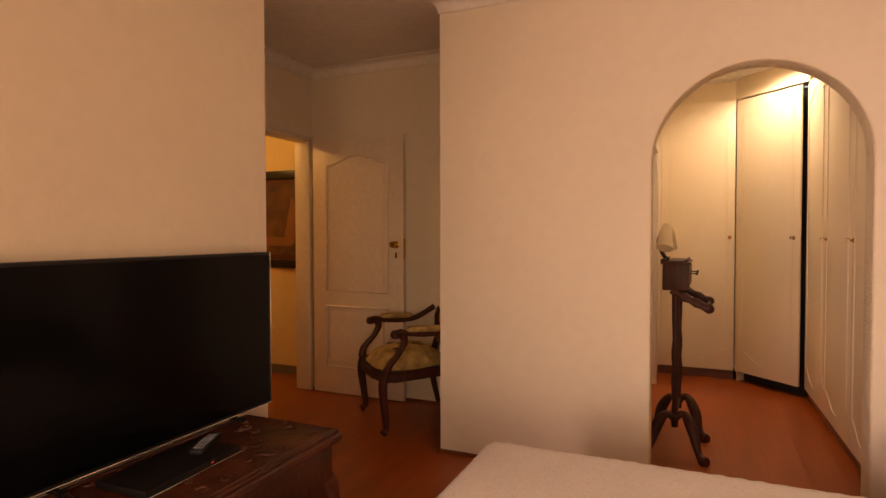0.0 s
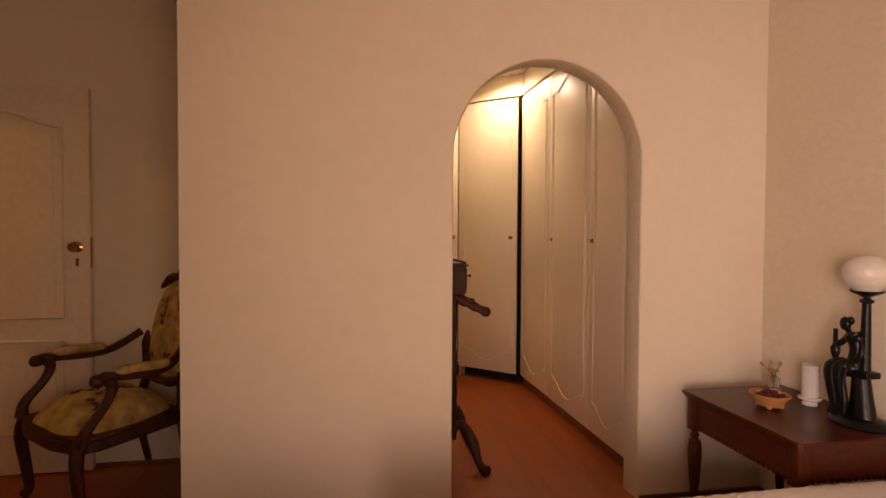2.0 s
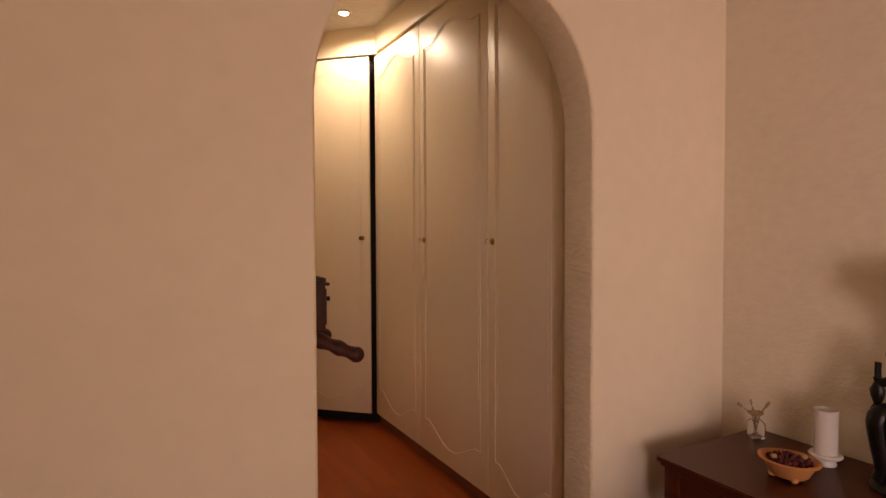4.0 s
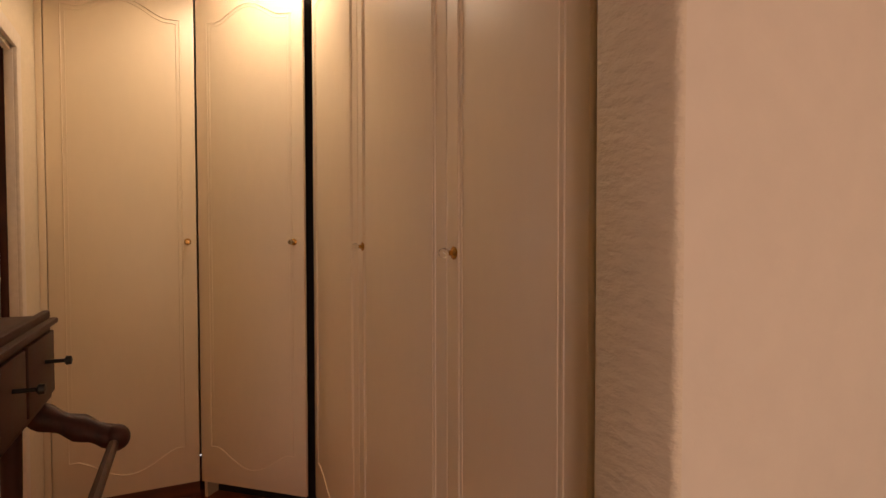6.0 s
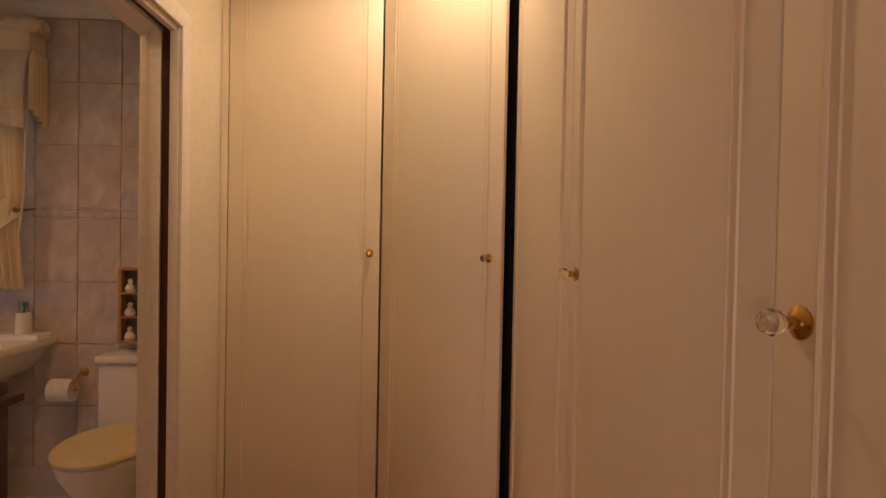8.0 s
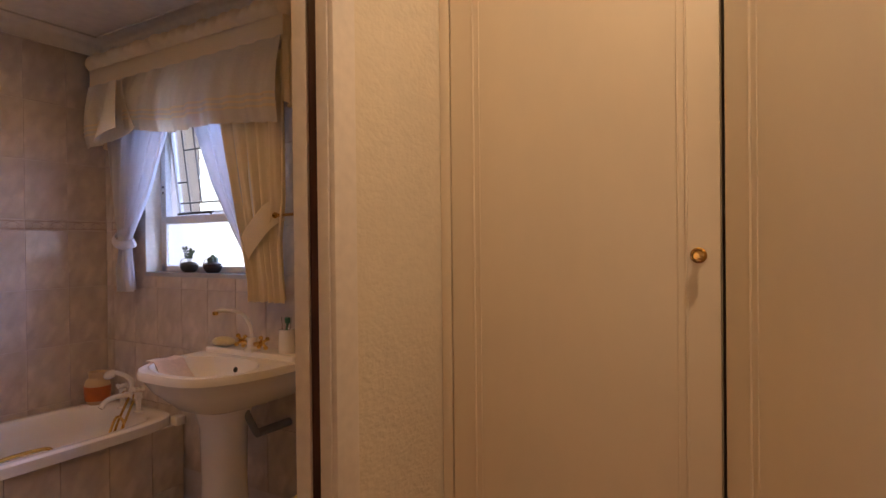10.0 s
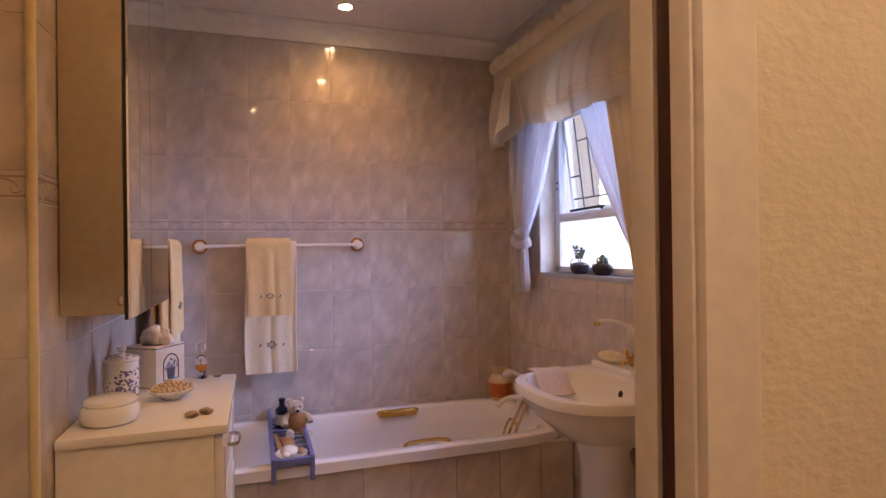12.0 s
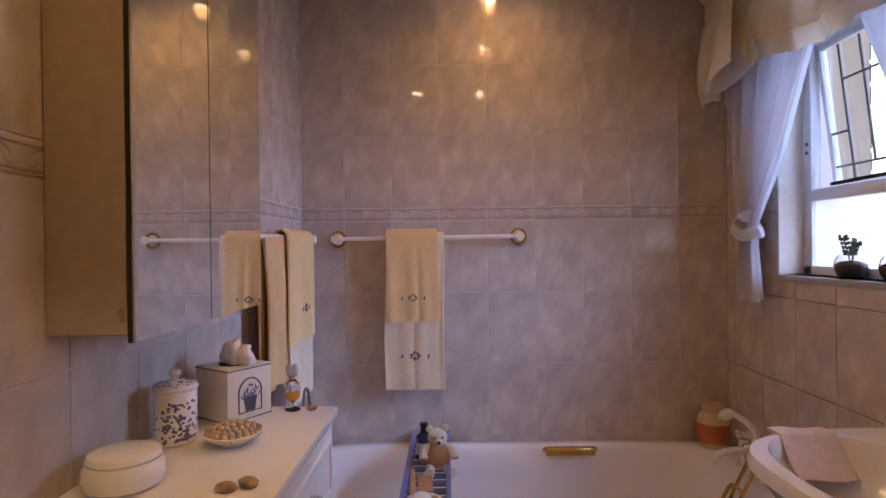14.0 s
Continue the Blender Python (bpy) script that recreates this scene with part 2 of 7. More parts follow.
KNIT = mat("tan_knit", (0.42, 0.21, 0.08), 0.95, var=0.15, vscale=30, bump=0.6, bscale=200)
PALEWOOD = mat("pale_wood", (0.48, 0.27, 0.11), 0.5, dark=(0.34, 0.17, 0.06), vscale=10, stretch=(1, 8, 1))
DARKGLASS = mat("dark_bottle", (0.012, 0.015, 0.03), 0.1)
LABEL = mat("paper_label", (0.55, 0.52, 0.44), 0.7)
ORANGE = mat("orange_label", (0.55, 0.14, 0.03), 0.5, var=0.2, vscale=20)
CREAMPAD = mat("cream_padding", (0.82, 0.68, 0.44), 0.85, var=0.06, vscale=12, bump=0.2, bscale=120)
CREAMBOX = mat("cream_box_paint", (0.72, 0.64, 0.50), 0.5, var=0.05, vscale=20)
CREAMCLAY = mat("cream_pottery", (0.62, 0.45, 0.27), 0.5, var=0.1, vscale=20)
LAVENDER = mat("lavender_print", (0.16, 0.13, 0.30), 0.5, var=0.4, vscale=60)
LEAFPRINT = mat("leaf_print", (0.16, 0.20, 0.10), 0.5)
PEARL = mat("pearl_bead", (0.86, 0.66, 0.42), 0.12, metal=0.55, var=0.3, vscale=60)
SHELLM = mat("sea_shell", (0.46, 0.31, 0.19), 0.4, dark=(0.16, 0.08, 0.04), vscale=45)
AMBER = mat("amber_perfume", (0.85, 0.30, 0.03), 0.08)
FROSTED = mat("satin_glass", (0.90, 0.88, 0.86), 0.3, trans=0.5, var=0.03)
TISSUE = mat("tissue_paper", (0.85, 0.82, 0.82), 0.9)
SOAP = mat("cream_soap", (0.72, 0.60, 0.36), 0.45)
FACECLOTH = mat("face_cloth", (0.72, 0.56, 0.44), 0.95, bump=0.5, bscale=300)
CORRIDOR = mat("corridor_paint", (0.78, 0.62, 0.36), 0.8, var=0.05)
SILLSTONE = mat("pale_slate_sill", (0.40, 0.41, 0.45), 0.3, var=0.2, vscale=12)
GREYSKIRT = mat("grey_skirting", (0.16, 0.14, 0.12), 0.5)
PICFRAME = mat("black_picture_frame", (0.012, 0.009, 0.009), 0.35)
PICMOUNT = mat("picture_red_mount", (0.10, 0.028, 0.018), 0.7)
PICART = mat("painted_canvas", (0.20, 0.09, 0.045), 0.7, dark=(0.035, 0.018, 0.016), vscale=5, detail=3)
PICLIGHT = mat("painted_drape", (0.27, 0.12, 0.06), 0.7, vscale=8)
LAMPGLOW = mat("downlight_glow", (1, 0.9, 0.7), 0.4, emit=(1.0, 0.72, 0.40, 90.0))
BULBRING = mat("downlight_ring", (0.78, 0.72, 0.62), 0.3)
BRICKDARK = mat("brick_painted_shade", (0.10, 0.09, 0.10), 0.9, var=0.3, vscale=8)
OUTSIDE = mat("bright_outdoors", (0.9, 0.9, 0.9), 1.0, emit=(0.92, 0.96, 1.0, 2.6))
MIRROR = mat("mirror_silver", (0.86, 0.88, 0.87), 0.02, metal=1.0, var=0.0, fine=0.0, rough_var=0.0)
FROST = glass("frosted_glass", (1, 1, 1), 0.55, 1.3)
GREENPLASTIC = mat("green_brush", (0.02, 0.22, 0.10), 0.35)


# ---------------------------------------------------------------- builders
WORLD_OF = {}


def thing(name, label, category, at=None, group=""):
    ob = new(name)
    ob.empty_display_size = 0.1
    ob.matrix_world = at if at is not None else Matrix()
    WORLD_OF[ob] = ob.matrix_world.copy()
    return tagged(ob, label, category, group)


def part(name, bm, material, parent=None, label="", smooth=35, world=False):
    """Links a bmesh as one mesh object; world: its points are given in the world, not in the thing's own space."""
    if world and parent is not None:
        bm.transform(WORLD_OF[parent].inverted())
    bmesh.ops.recalc_face_normals(bm, faces=bm.faces[:])
    if smooth:
        for f in bm.faces:
            f.smooth = True
        limit = radians(smooth)
        for e in bm.edges:
            if len(e.link_faces) == 2 and e.calc_face_angle(0) > limit:
                e.smooth = False
    me = bpy.data.meshes.new(name)
    bm.to_mesh(me)
    bm.free()
    for m in (material if isinstance(material, (list, tuple)) else [material]):
        me.materials.append(m)
    ob = new(name, me)
    if parent is not None:
        ob.parent = parent
        WORLD_OF[ob] = WORLD_OF[parent]
    else:
        WORLD_OF[ob] = Matrix()
    if label:
        tagged(ob, label)
    return ob


def structure(name, bm, material, label="", smooth=35):
    return tagged(part(name, bm, material, smooth=smooth), label, kind="structure")


def single(name, bm, material, label, category, group=""):
    return tagged(part(name, bm, material), label, category, group)


def start():
    return bmesh.new()


def slab(bm, x0, x1, y0, y1, z0, z1, bev=0.0, m=None, seg=2):
    q = bmesh.ops.create_cube(bm, size=1)["verts"]
    for v in q:
        v.co = Vector((x0 + (v.co.x + 0.5) * (x1 - x0), y0 + (v.co.y + 0.5) * (y1 - y0), z0 + (v.co.z + 0.5) * (z1 - z0)))
    made = list(q)
    if bev:
        es = list({e for v in q for e in v.link_edges})
        r = bmesh.ops.bevel(bm, geom=es, offset=bev, segments=seg, affect="EDGES", profile=0.6)
        made = list({v for f in r["faces"] for v in f.verts} | {v for v in q if v.is_valid})
    if m is not None:
        bmesh.ops.transform(bm, matrix=m, verts=made)
    return bm


def lathe(bm, profile, seg=24, m=None):
    """A turned shape from (radius, height) pairs round the z axis."""
    m = m or Matrix()
    rings = []
    for r, z in profile:
        if r < 1e-5:
            rings.append([bm.verts.new(m @ Vector((0, 0, z)))])
        else:
            rings.append([bm.verts.new(m @ Vector((r * math.cos(2 * math.pi * k / seg), r * math.sin(2 * math.pi * k / seg), z))) for k in range(seg)])
    for a, b in zip(rings, rings[1:]):
        for k in range(seg):
            j = (k + 1) % seg
            if len(a) == 1 and len(b) > 1:
                bm.faces.new((a[0], b[k], b[j]))
            elif len(b) == 1 and len(a) > 1:
                bm.faces.new((a[k], a[j], b[0]))
            elif len(a) > 1:
                bm.faces.new((a[k], a[j], b[j], b[k]))
    for ring in (rings[0], rings[-1]):
        if len(ring) > 1:
            bm.faces.new(ring)
    return bm


def curve_points(pts, n=6):
    """A smooth line through the points."""
    pts = [Vector(p) for p in pts]
    out = []
    for i in range(len(pts) - 1):
        p0, p1, p2, p3 = pts[max(i - 1, 0)], pts[i], pts[i + 1], pts[min(i + 2, len(pts) - 1)]
        for k in range(n):
            t = k / n
            out.append(0.5 * (2 * p1 + (p2 - p0) * t + (2 * p0 - 5 * p1 + 4 * p2 - p3) * t * t + (3 * p1 - p0 - 3 * p2 + p3) * t ** 3))
    return out + [pts[-1]]


def tube(bm, pts, radius, seg=8, flat=1.0, closed=False, m=None):
    """A round bar along the points; radius is one number or one for each point."""
    pts = [m @ Vector(p) if m else Vector(p) for p in pts]
    n = len(pts)
    rad = radius if isinstance(radius, (list, tuple)) else [radius] * n
    side = None
    rings = []
    for i, p in enumerate(pts):
        a, b = (pts[(i - 1) % n], pts[(i + 1) % n]) if closed else (pts[max(i - 1, 0)], pts[min(i + 1, n - 1)])
        d = (b - a).normalized() if (b - a).length > 1e-7 else Vector((0, 0, 1))
        if side is None:
            side = d.orthogonal().normalized()
        side = side - d * side.dot(d)
        side = side.normalized() if side.length > 1e-5 else d.orthogonal().normalized()
        up = d.cross(side)
        rings.append([bm.verts.new(p + rad[i] * (math.cos(2 * math.pi * k / seg) * side + flat * math.sin(2 * math.pi * k / seg) * up)) for k in range(seg)])
    pairs = list(zip(rings, rings[1:])) + ([(rings[-1], rings[0])] if closed else [])
    for a, b in pairs:
        for k in range(seg):
            j = (k + 1) % seg
            bm.faces.new((a[k], a[j], b[j], b[k]))
    if not closed:
        bm.faces.new(rings[0])
        bm.faces.new(rings[-1])
    return bm


def prism(bm, outline, a, b, axes="xz"):
    """A flat outline of (u, v) drawn out along the third axis from a to b."""
    third = ({"x", "y", "z"} - set(axes)).pop()

    def place(u, v, w):
        d = {axes[0]: u, axes[1]: v, third: w}
        return Vector((d["x"], d["y"], d["z"]))
    f = [bm.verts.new(place(u, v, a)) for u, v in outline]
    g = [bm.verts.new(place(u, v, b)) for u, v in outline]
    bm.faces.new(f)
    bm.faces.new(g[::-1])
    for k in range(len(f)):
        j = (k + 1) % len(f)
        bm.faces.new((f[k], g[k], g[j], f[j]))
    return bm


def ball(bm, at, rx, ry=None, rz=None, seg=14, rings=9, turn=None):
    ry, rz = ry or rx, rz or rx
    m = Matrix.Translation(at) @ (turn or Matrix()) @ Matrix.Diagonal((rx, ry, rz, 1))
    bmesh.ops.create_uvsphere(bm, u_segments=seg, v_segments=rings, radius=1, matrix=m)
    return bm


def cloth(bm, nu, nv, f, thick=0.004):
    """A sheet with f(u, v) giving each place, both from 0 to 1, made solid."""
    grid = [[bm.verts.new(f(i / nu, j / nv)) for j in range(nv + 1)] for i in range(nu + 1)]
    faces = [bm.faces.new((grid[i][j], grid[i + 1][j], grid[i + 1][j + 1], grid[i][j + 1])) for i in range(nu) for j in range(nv)]
    if thick:
        bmesh.ops.recalc_face_normals(bm, faces=faces)
        bmesh.ops.solidify(bm, geom=faces, thickness=thick)
    return bm


# ---------------------------------------------------------------- the rooms
ARCH_Y0, ARCH_Y1 = 2.90, 3.04
ARCH_X0, ARCH_X1, ARCH_TOP = -0.089, 0.815, 2.066
ALCOVE_X = -1.235
RIGHT_X = 1.476
TV_X, TV_Y = -1.68, 1.95
ALC_Y = 3.735
DRESS_X = -0.18
FAR_X, WIN_Y, CAB_Y, NIB_X = -2.70, 5.96, 4.185, -1.03
WARD_X, WARD_Y = 0.90, 5.375


def box_wall(name, *spans, material=PAINT, label="", bev=0.0):
    bm = start()
    for s in spans:
        slab(bm, *s, bev=bev)
    return structure(name, bm, material, label)


def arch_wall():
    """The wall with the round-headed opening, its edges softened by plaster."""
    r = (ARCH_X1 - ARCH_X0) / 2
    cx, cz = (ARCH_X0 + ARCH_X1) / 2, ARCH_TOP - r
    n, e = 30, 0.009
    hole = [(ARCH_X1, -0.01), (ARCH_X1, cz * 0.33), (ARCH_X1, cz * 0.66)]
    hole += [(cx + r * math.cos(math.pi * k / n), cz + r * math.sin(math.pi * k / n)) for k in range(n + 1)]
    hole += [(ARCH_X0, cz * 0.66), (ARCH_X0, cz * 0.33), (ARCH_X0, -0.01)]

    def outward(x, z, d):
        if z <= cz:
            return (x + (d if x > cx else -d), z)
        k = (r + d) / r
        return (cx + (x - cx) * k, cz + (z - cz) * k)

    def rim(x, z):
        if z <= cz + 1e-6:
            return (RIGHT_X if x > cx else ALCOVE_X, z)
        if z >= ARCH_TOP - 1e-6:
            return (cx, CEIL)
        t = (z - cz) / r
        side = RIGHT_X if x > cx else ALCOVE_X
        return (side, cz + (CEIL - cz) * min(1, 2 * t)) if t < 0.5 else (side + (cx - side) * (2 * t - 1), CEIL)
    bm = start()
    rows = []
    for x, z in hole:
        o1, o2 = outward(x, z, e), outward(x, z, e * 0.3)
        rx, rz = rim(x, z)
        rows.append([Vector(p) for p in ((rx, ARCH_Y0, rz), (o1[0], ARCH_Y0, o1[1]), (o2[0], ARCH_Y0 + e * 0.3, o2[1]), (x, ARCH_Y0 + e, z),
                                         (x, ARCH_Y1 - e, z), (o2[0], ARCH_Y1 - e * 0.3, o2[1]), (o1[0], ARCH_Y1, o1[1]), (rx, ARCH_Y1, rz))])
    vs = [[bm.verts.new(p) for p in row] for row in rows]
    for a, b in zip(vs, vs[1:]):
        for k in range(7):
            f = bm.faces.new((a[k], b[k], b[k + 1], a[k + 1]))
            f.material_index = 1 if 1 <= k <= 5 else 0
    bmesh.ops.remove_doubles(bm, verts=bm.verts[:], dist=1e-5)
    # the free end of the wall
    slab(bm, ALCOVE_X, ALCOVE_X + 0.004, ARCH_Y0 + 0.001, ARCH_Y1 - 0.001, 0, CEIL)
    return structure("wall_arch", bm, [PAINT, JAMBCAST], "cream painted plaster wall with a round arch", smooth=50)


arch_wall()
box_wall("wall_right", (RIGHT_X, RIGHT_X + 0.15, -2.6, 3.04, 0, CEIL), (1.56, 1.70, 3.04, 6.16, 0, CEIL), material=ROUGHCAST)
# wall behind the television goes on to an added, unseen opening behind the walker
box_wall("wall_television", (-2.75, TV_X, -0.8, TV_Y, 0, CEIL), (-1.83, TV_X, -2.6, -2.2, 0, CEIL), (-1.83, TV_X, -1.0, -0.8, 0, CEIL), (-1.83, TV_X, -2.2, -1.0, 0, 0.35), (-1.83, TV_X, -2.2, -1.0, 1.95, CEIL))
# back wall of the bedroom with its window opening
box_wall("wall_back", (-1.68, -0.75, -2.75, -2.6, 0, CEIL), (1.25, RIGHT_X, -2.75, -2.6, 0, CEIL), (-0.75, 1.25, -2.75, -2.6, 0, 0.1), (-0.75, 1.25, -2.75, -2.6, 2.0, CEIL))
# alcove: back wall, side wall (the shower lies behind it), wall with the doorway to the corridor
DOOR_Y0, DOOR_Y1 = 2.88, 3.70
box_wall("wall_alcove_back", (-2.87, NIB_X - 0.008, ALC_Y, CAB_Y - 0.008, 0, CEIL))
box_wall("wall_alcove_side", (ALCOVE_X, NIB_X - 0.008, ARCH_Y1, ALC_Y, 0, CEIL))
box_wall("wall_alcove_door", (-2.87, -2.75, TV_Y, DOOR_Y0, 0, CEIL), (-2.87, -2.75, DOOR_Y1, ALC_Y, 0, CEIL), (-2.87, -2.75, DOOR_Y0, DOOR_Y1, 2.045, CEIL))
# dressing room: wall towards shower and bathroom
BD_Y0, BD_Y1, BD_Z = 4.12, 4.970, 1.965
box_wall("wall_dressing", (DRESS_X - 0.14, DRESS_X, ARCH_Y1, BD_Y0, 0, CEIL), (DRESS_X - 0.14, DRESS_X, BD_Y1 + 0.12, WIN_Y, 0, CEIL), (DRESS_X - 0.14, DRESS_X - 0.053, BD_Y1 + 0.06, BD_Y1 + 0.12, 0, CEIL), (DRESS_X - 0.023, DRESS_X, BD_Y1 + 0.03, BD_Y1 + 0.12, 0, CEIL),
         (DRESS_X - 0.14, DRESS_X, BD_Y0, BD_Y1 + 0.0295, BD_Z + 0.03, CEIL), material=ROUGHCAST)
# corridor beyond the alcove
box_wall("wall_corridor", (-5.2, -2.87, 4.06, 4.20, 0, CEIL), (-5.2, -5.05, 1.8, 4.06, 0, CEIL), (-5.05, -2.87, 1.65, 1.8, 0, CEIL), (-2.885, -2.872, 1.8, DOOR_Y0 - 0.07, 0, CEIL), material=CORRIDOR)
# bathroom walls behind their tiles
WX0, WX1, WZ0, WZ1 = -2.335, -1.34, 1.135, 1.96
far_wall = box_wall("wall_bath_far", (FAR_X - 0.15, FAR_X - 0.0022, ALC_Y + 0.3, 6.16, 0, CEIL), material=GROUT)
win_wall = box_wall("wall_bath_window", (FAR_X, WX0, WIN_Y + 0.008, 6.16, 0, CEIL), (WX1, 1.56, WIN_Y + 0.008, 6.16, 0, CEIL),
                    (WX0, WX1, WIN_Y + 0.008, 6.16, 0, WZ0), (WX0, WX1, WIN_Y + 0.008, 6.16, WZ1, CEIL), material=GROUT)
cab_wall = box_wall("wall_bath_cabinet", (FAR_X, NIB_X - 0.008, CAB_Y - 0.0028, CAB_Y - 0.0022, 0, BATH_CEIL), material=GROUT)
nib_wall = box_wall("wall_shower", (NIB_X - 0.0028, NIB_X - 0.0022, 3.1, CAB_Y - 0.008, 0, BATH_CEIL), material=GROUT)
box_wall("wall_shower_back", (NIB_X, DRESS_X - 0.14, 3.06, 3.12, 0, BATH_CEIL), material=TILE)

# ceilings
for nm, s in (("ceiling_bedroom", (-2.75, RIGHT_X, -2.6, ALC_Y, CEIL, CEIL + 0.1)), ("ceiling_dressing", (DRESS_X, 1.56, ARCH_Y1, WIN_Y, CEIL + 0.001, CEIL + 0.1)),
              ("ceiling_bathroom", (FAR_X, DRESS_X - 0.14, CAB_Y, WIN_Y, BATH_CEIL, BATH_CEIL + 0.1)), ("ceiling_shower", (NIB_X, DRESS_X - 0.14, 3.1, CAB_Y, BATH_CEIL, BATH_CEIL + 0.1)), ("ceiling_corridor", (-5.05, -2.87, 1.8, 4.06, CEIL + 0.001, CEIL + 0.1))):
    box_wall(nm, s, material=CEILING)


def cornice(name, path, z, size=0.075, closed=False, inward=1):
    """A coved plaster cornice along a path of (x, y); the room lies to the left of the path (inward 1)."""
    prof = [(0.0, -size), (0.1 * size, -size), (0.1 * size, -0.9 * size)] + [(size * (0.1 + 0.8 * (1 - math.cos(a))), -size * (0.9 - 0.8 * math.sin(a))) for a in [math.pi / 2 * k / 6 for k in range(1, 7)]] + [(size, -0.1 * size), (size, 0), (0, 0)]
    bm = start()
    pts = [Vector((x, y, 0)) for x, y in path]
    n = len(pts)
    rows = []
    for i, p in enumerate(pts):
        d0 = (p - pts[i - 1]).normalized() if (i or closed) else (pts[1] - p).normalized()
        d1 = (pts[(i + 1) % n] - p).normalized() if (i < n - 1 or closed) else d0
        n0, n1 = Vector((-d0.y, d0.x, 0)) * inward, Vector((-d1.y, d1.x, 0)) * inward
        mit = (n0 + n1) / max(0.3, 1 + n0.dot(n1))
        rows.append([bm.verts.new(p + mit * u + Vector((0, 0, z + v - 0.001))) for u, v in prof])
    for a, b in list(zip(rows, rows[1:])) + ([(rows[-1], rows[0])] if closed else []):
        for k in range(len(prof)):
            j = (k + 1) % len(prof)
            bm.faces.new((a[k], a[j], b[j], b[k]))
    if not closed:
        bm.faces.new(rows[0])
        bm.faces.new(rows[-1])
    return structure(name, bm, CEILING, "white coved plaster cornice")


g = 0.001
cornice("trim_cornice_bedroom", [(RIGHT_X - g, -2.6), (RIGHT_X - g, ARCH_Y0 - g), (ALCOVE_X - g, ARCH_Y0 - g), (ALCOVE_X - g, ALC_Y - g), (-2.75 + g, ALC_Y - g), (-2.75 + g, TV_Y + g), (TV_X + g, TV_Y + g), (TV_X + g, -2.6)], CEIL)
cornice("trim_cornice_dressing", [(1.55, WARD_Y + 0.05), (DRESS_X + g, WARD_Y + 0.05), (DRESS_X + g, ARCH_Y1 + g), (1.5, ARCH_Y1 + g)], CEIL)
cornice("trim_cornice_bathroom", [(-0.33, WIN_Y - g), (FAR_X + g, WIN_Y - g), (FAR_X + g, CAB_Y + g), (NIB_X, CAB_Y + g)], BATH_CEIL, 0.085)

# skirting
bm = start()
for s in ((ALCOVE_X, ARCH_X0 - 0.01, ARCH_Y0 - 0.014, ARCH_Y0, 0, 0.02), (ARCH_X1 + 0.01, RIGHT_X, ARCH_Y0 - 0.014, ARCH_Y0, 0, 0.02),
          (ALCOVE_X - 0.014, ALCOVE_X, ARCH_Y0 - 0.014, ALC_Y, 0, 0.02), (-2.75, ALCOVE_X - 0.014, ALC_Y - 0.014, ALC_Y, 0, 0.02),
          (RIGHT_X - 0.014, RIGHT_X, -2.6, ARCH_Y0 - 0.014, 0, 0.02), (DRESS_X, DRESS_X + 0.014, ARCH_Y1, BD_Y0 - 0.07, 0, 0.02),
          (DRESS_X, DRESS_X + 0.014, BD_Y1 + 0.075, WARD_Y, 0, 0.02)):
    slab(bm, *s, bev=0.004)
structure("baseboard", bm, PLINTH, "thin brown wooden quadrant skirting")
bm = start()
slab(bm, -5.05, -2.89, 4.045, 4.06, 0, 0.075, bev=0.003)
structure("baseboard_corridor", bm, GREYSKIRT, "dark grey skirting board")

# bathroom floor and corridor floor
box_wall("floor_bathroom", (FAR_X, DRESS_X - 0.14, CAB_Y, WIN_Y, -0.05, 0.003), (NIB_X, DRESS_X - 0.14, 3.12, CAB_Y, -0.05, 0.003), material=TILE)
box_wall("floor_corridor", (-5.05, -2.75, 1.8, 4.06, -0.05, -0.004), material=PLANK)
floor = box_wall("floor", (-2.75, 1.56, -2.6, WIN_Y, -0.06, -0.009), material=SUBFLOOR, label="reddish brown laminate plank floor")


# ---------------------------------------------------------------- doors and openings
def outline_panel(w, h, inset, arch, dip):
    """The line of a moulded door panel: cathedral top, waved foot; centred on x, from the door's foot."""
    x0, x1, z0, z1 = -w / 2 + inset, w / 2 - inset, inset * 1.4, h - inset * 1.3
    top = [(x1, z1 - arch)]
    for k in range(13):
        t = k / 12
        x = x1 + (x0 - x1) * (0.12 + 0.76 * t)
        top.append((x, z1 - arch + arch * math.sin(math.pi * t) ** 1.5))
    top.append((x0, z1 - arch))
    foot = [(x0, z0 + dip)]
    for k in range(13):
        t = k / 12
        x = x0 + (x1 - x0) * (0.08 + 0.84 * t)
        foot.append((x, z0 + dip - dip * math.sin(math.pi * t) ** 1.3 * (1 if dip else 0)))
    foot.append((x1, z0 + dip))
    return top, foot


def bead(bm, pts, r=0.006):
    tube(bm, pts, r, 6)


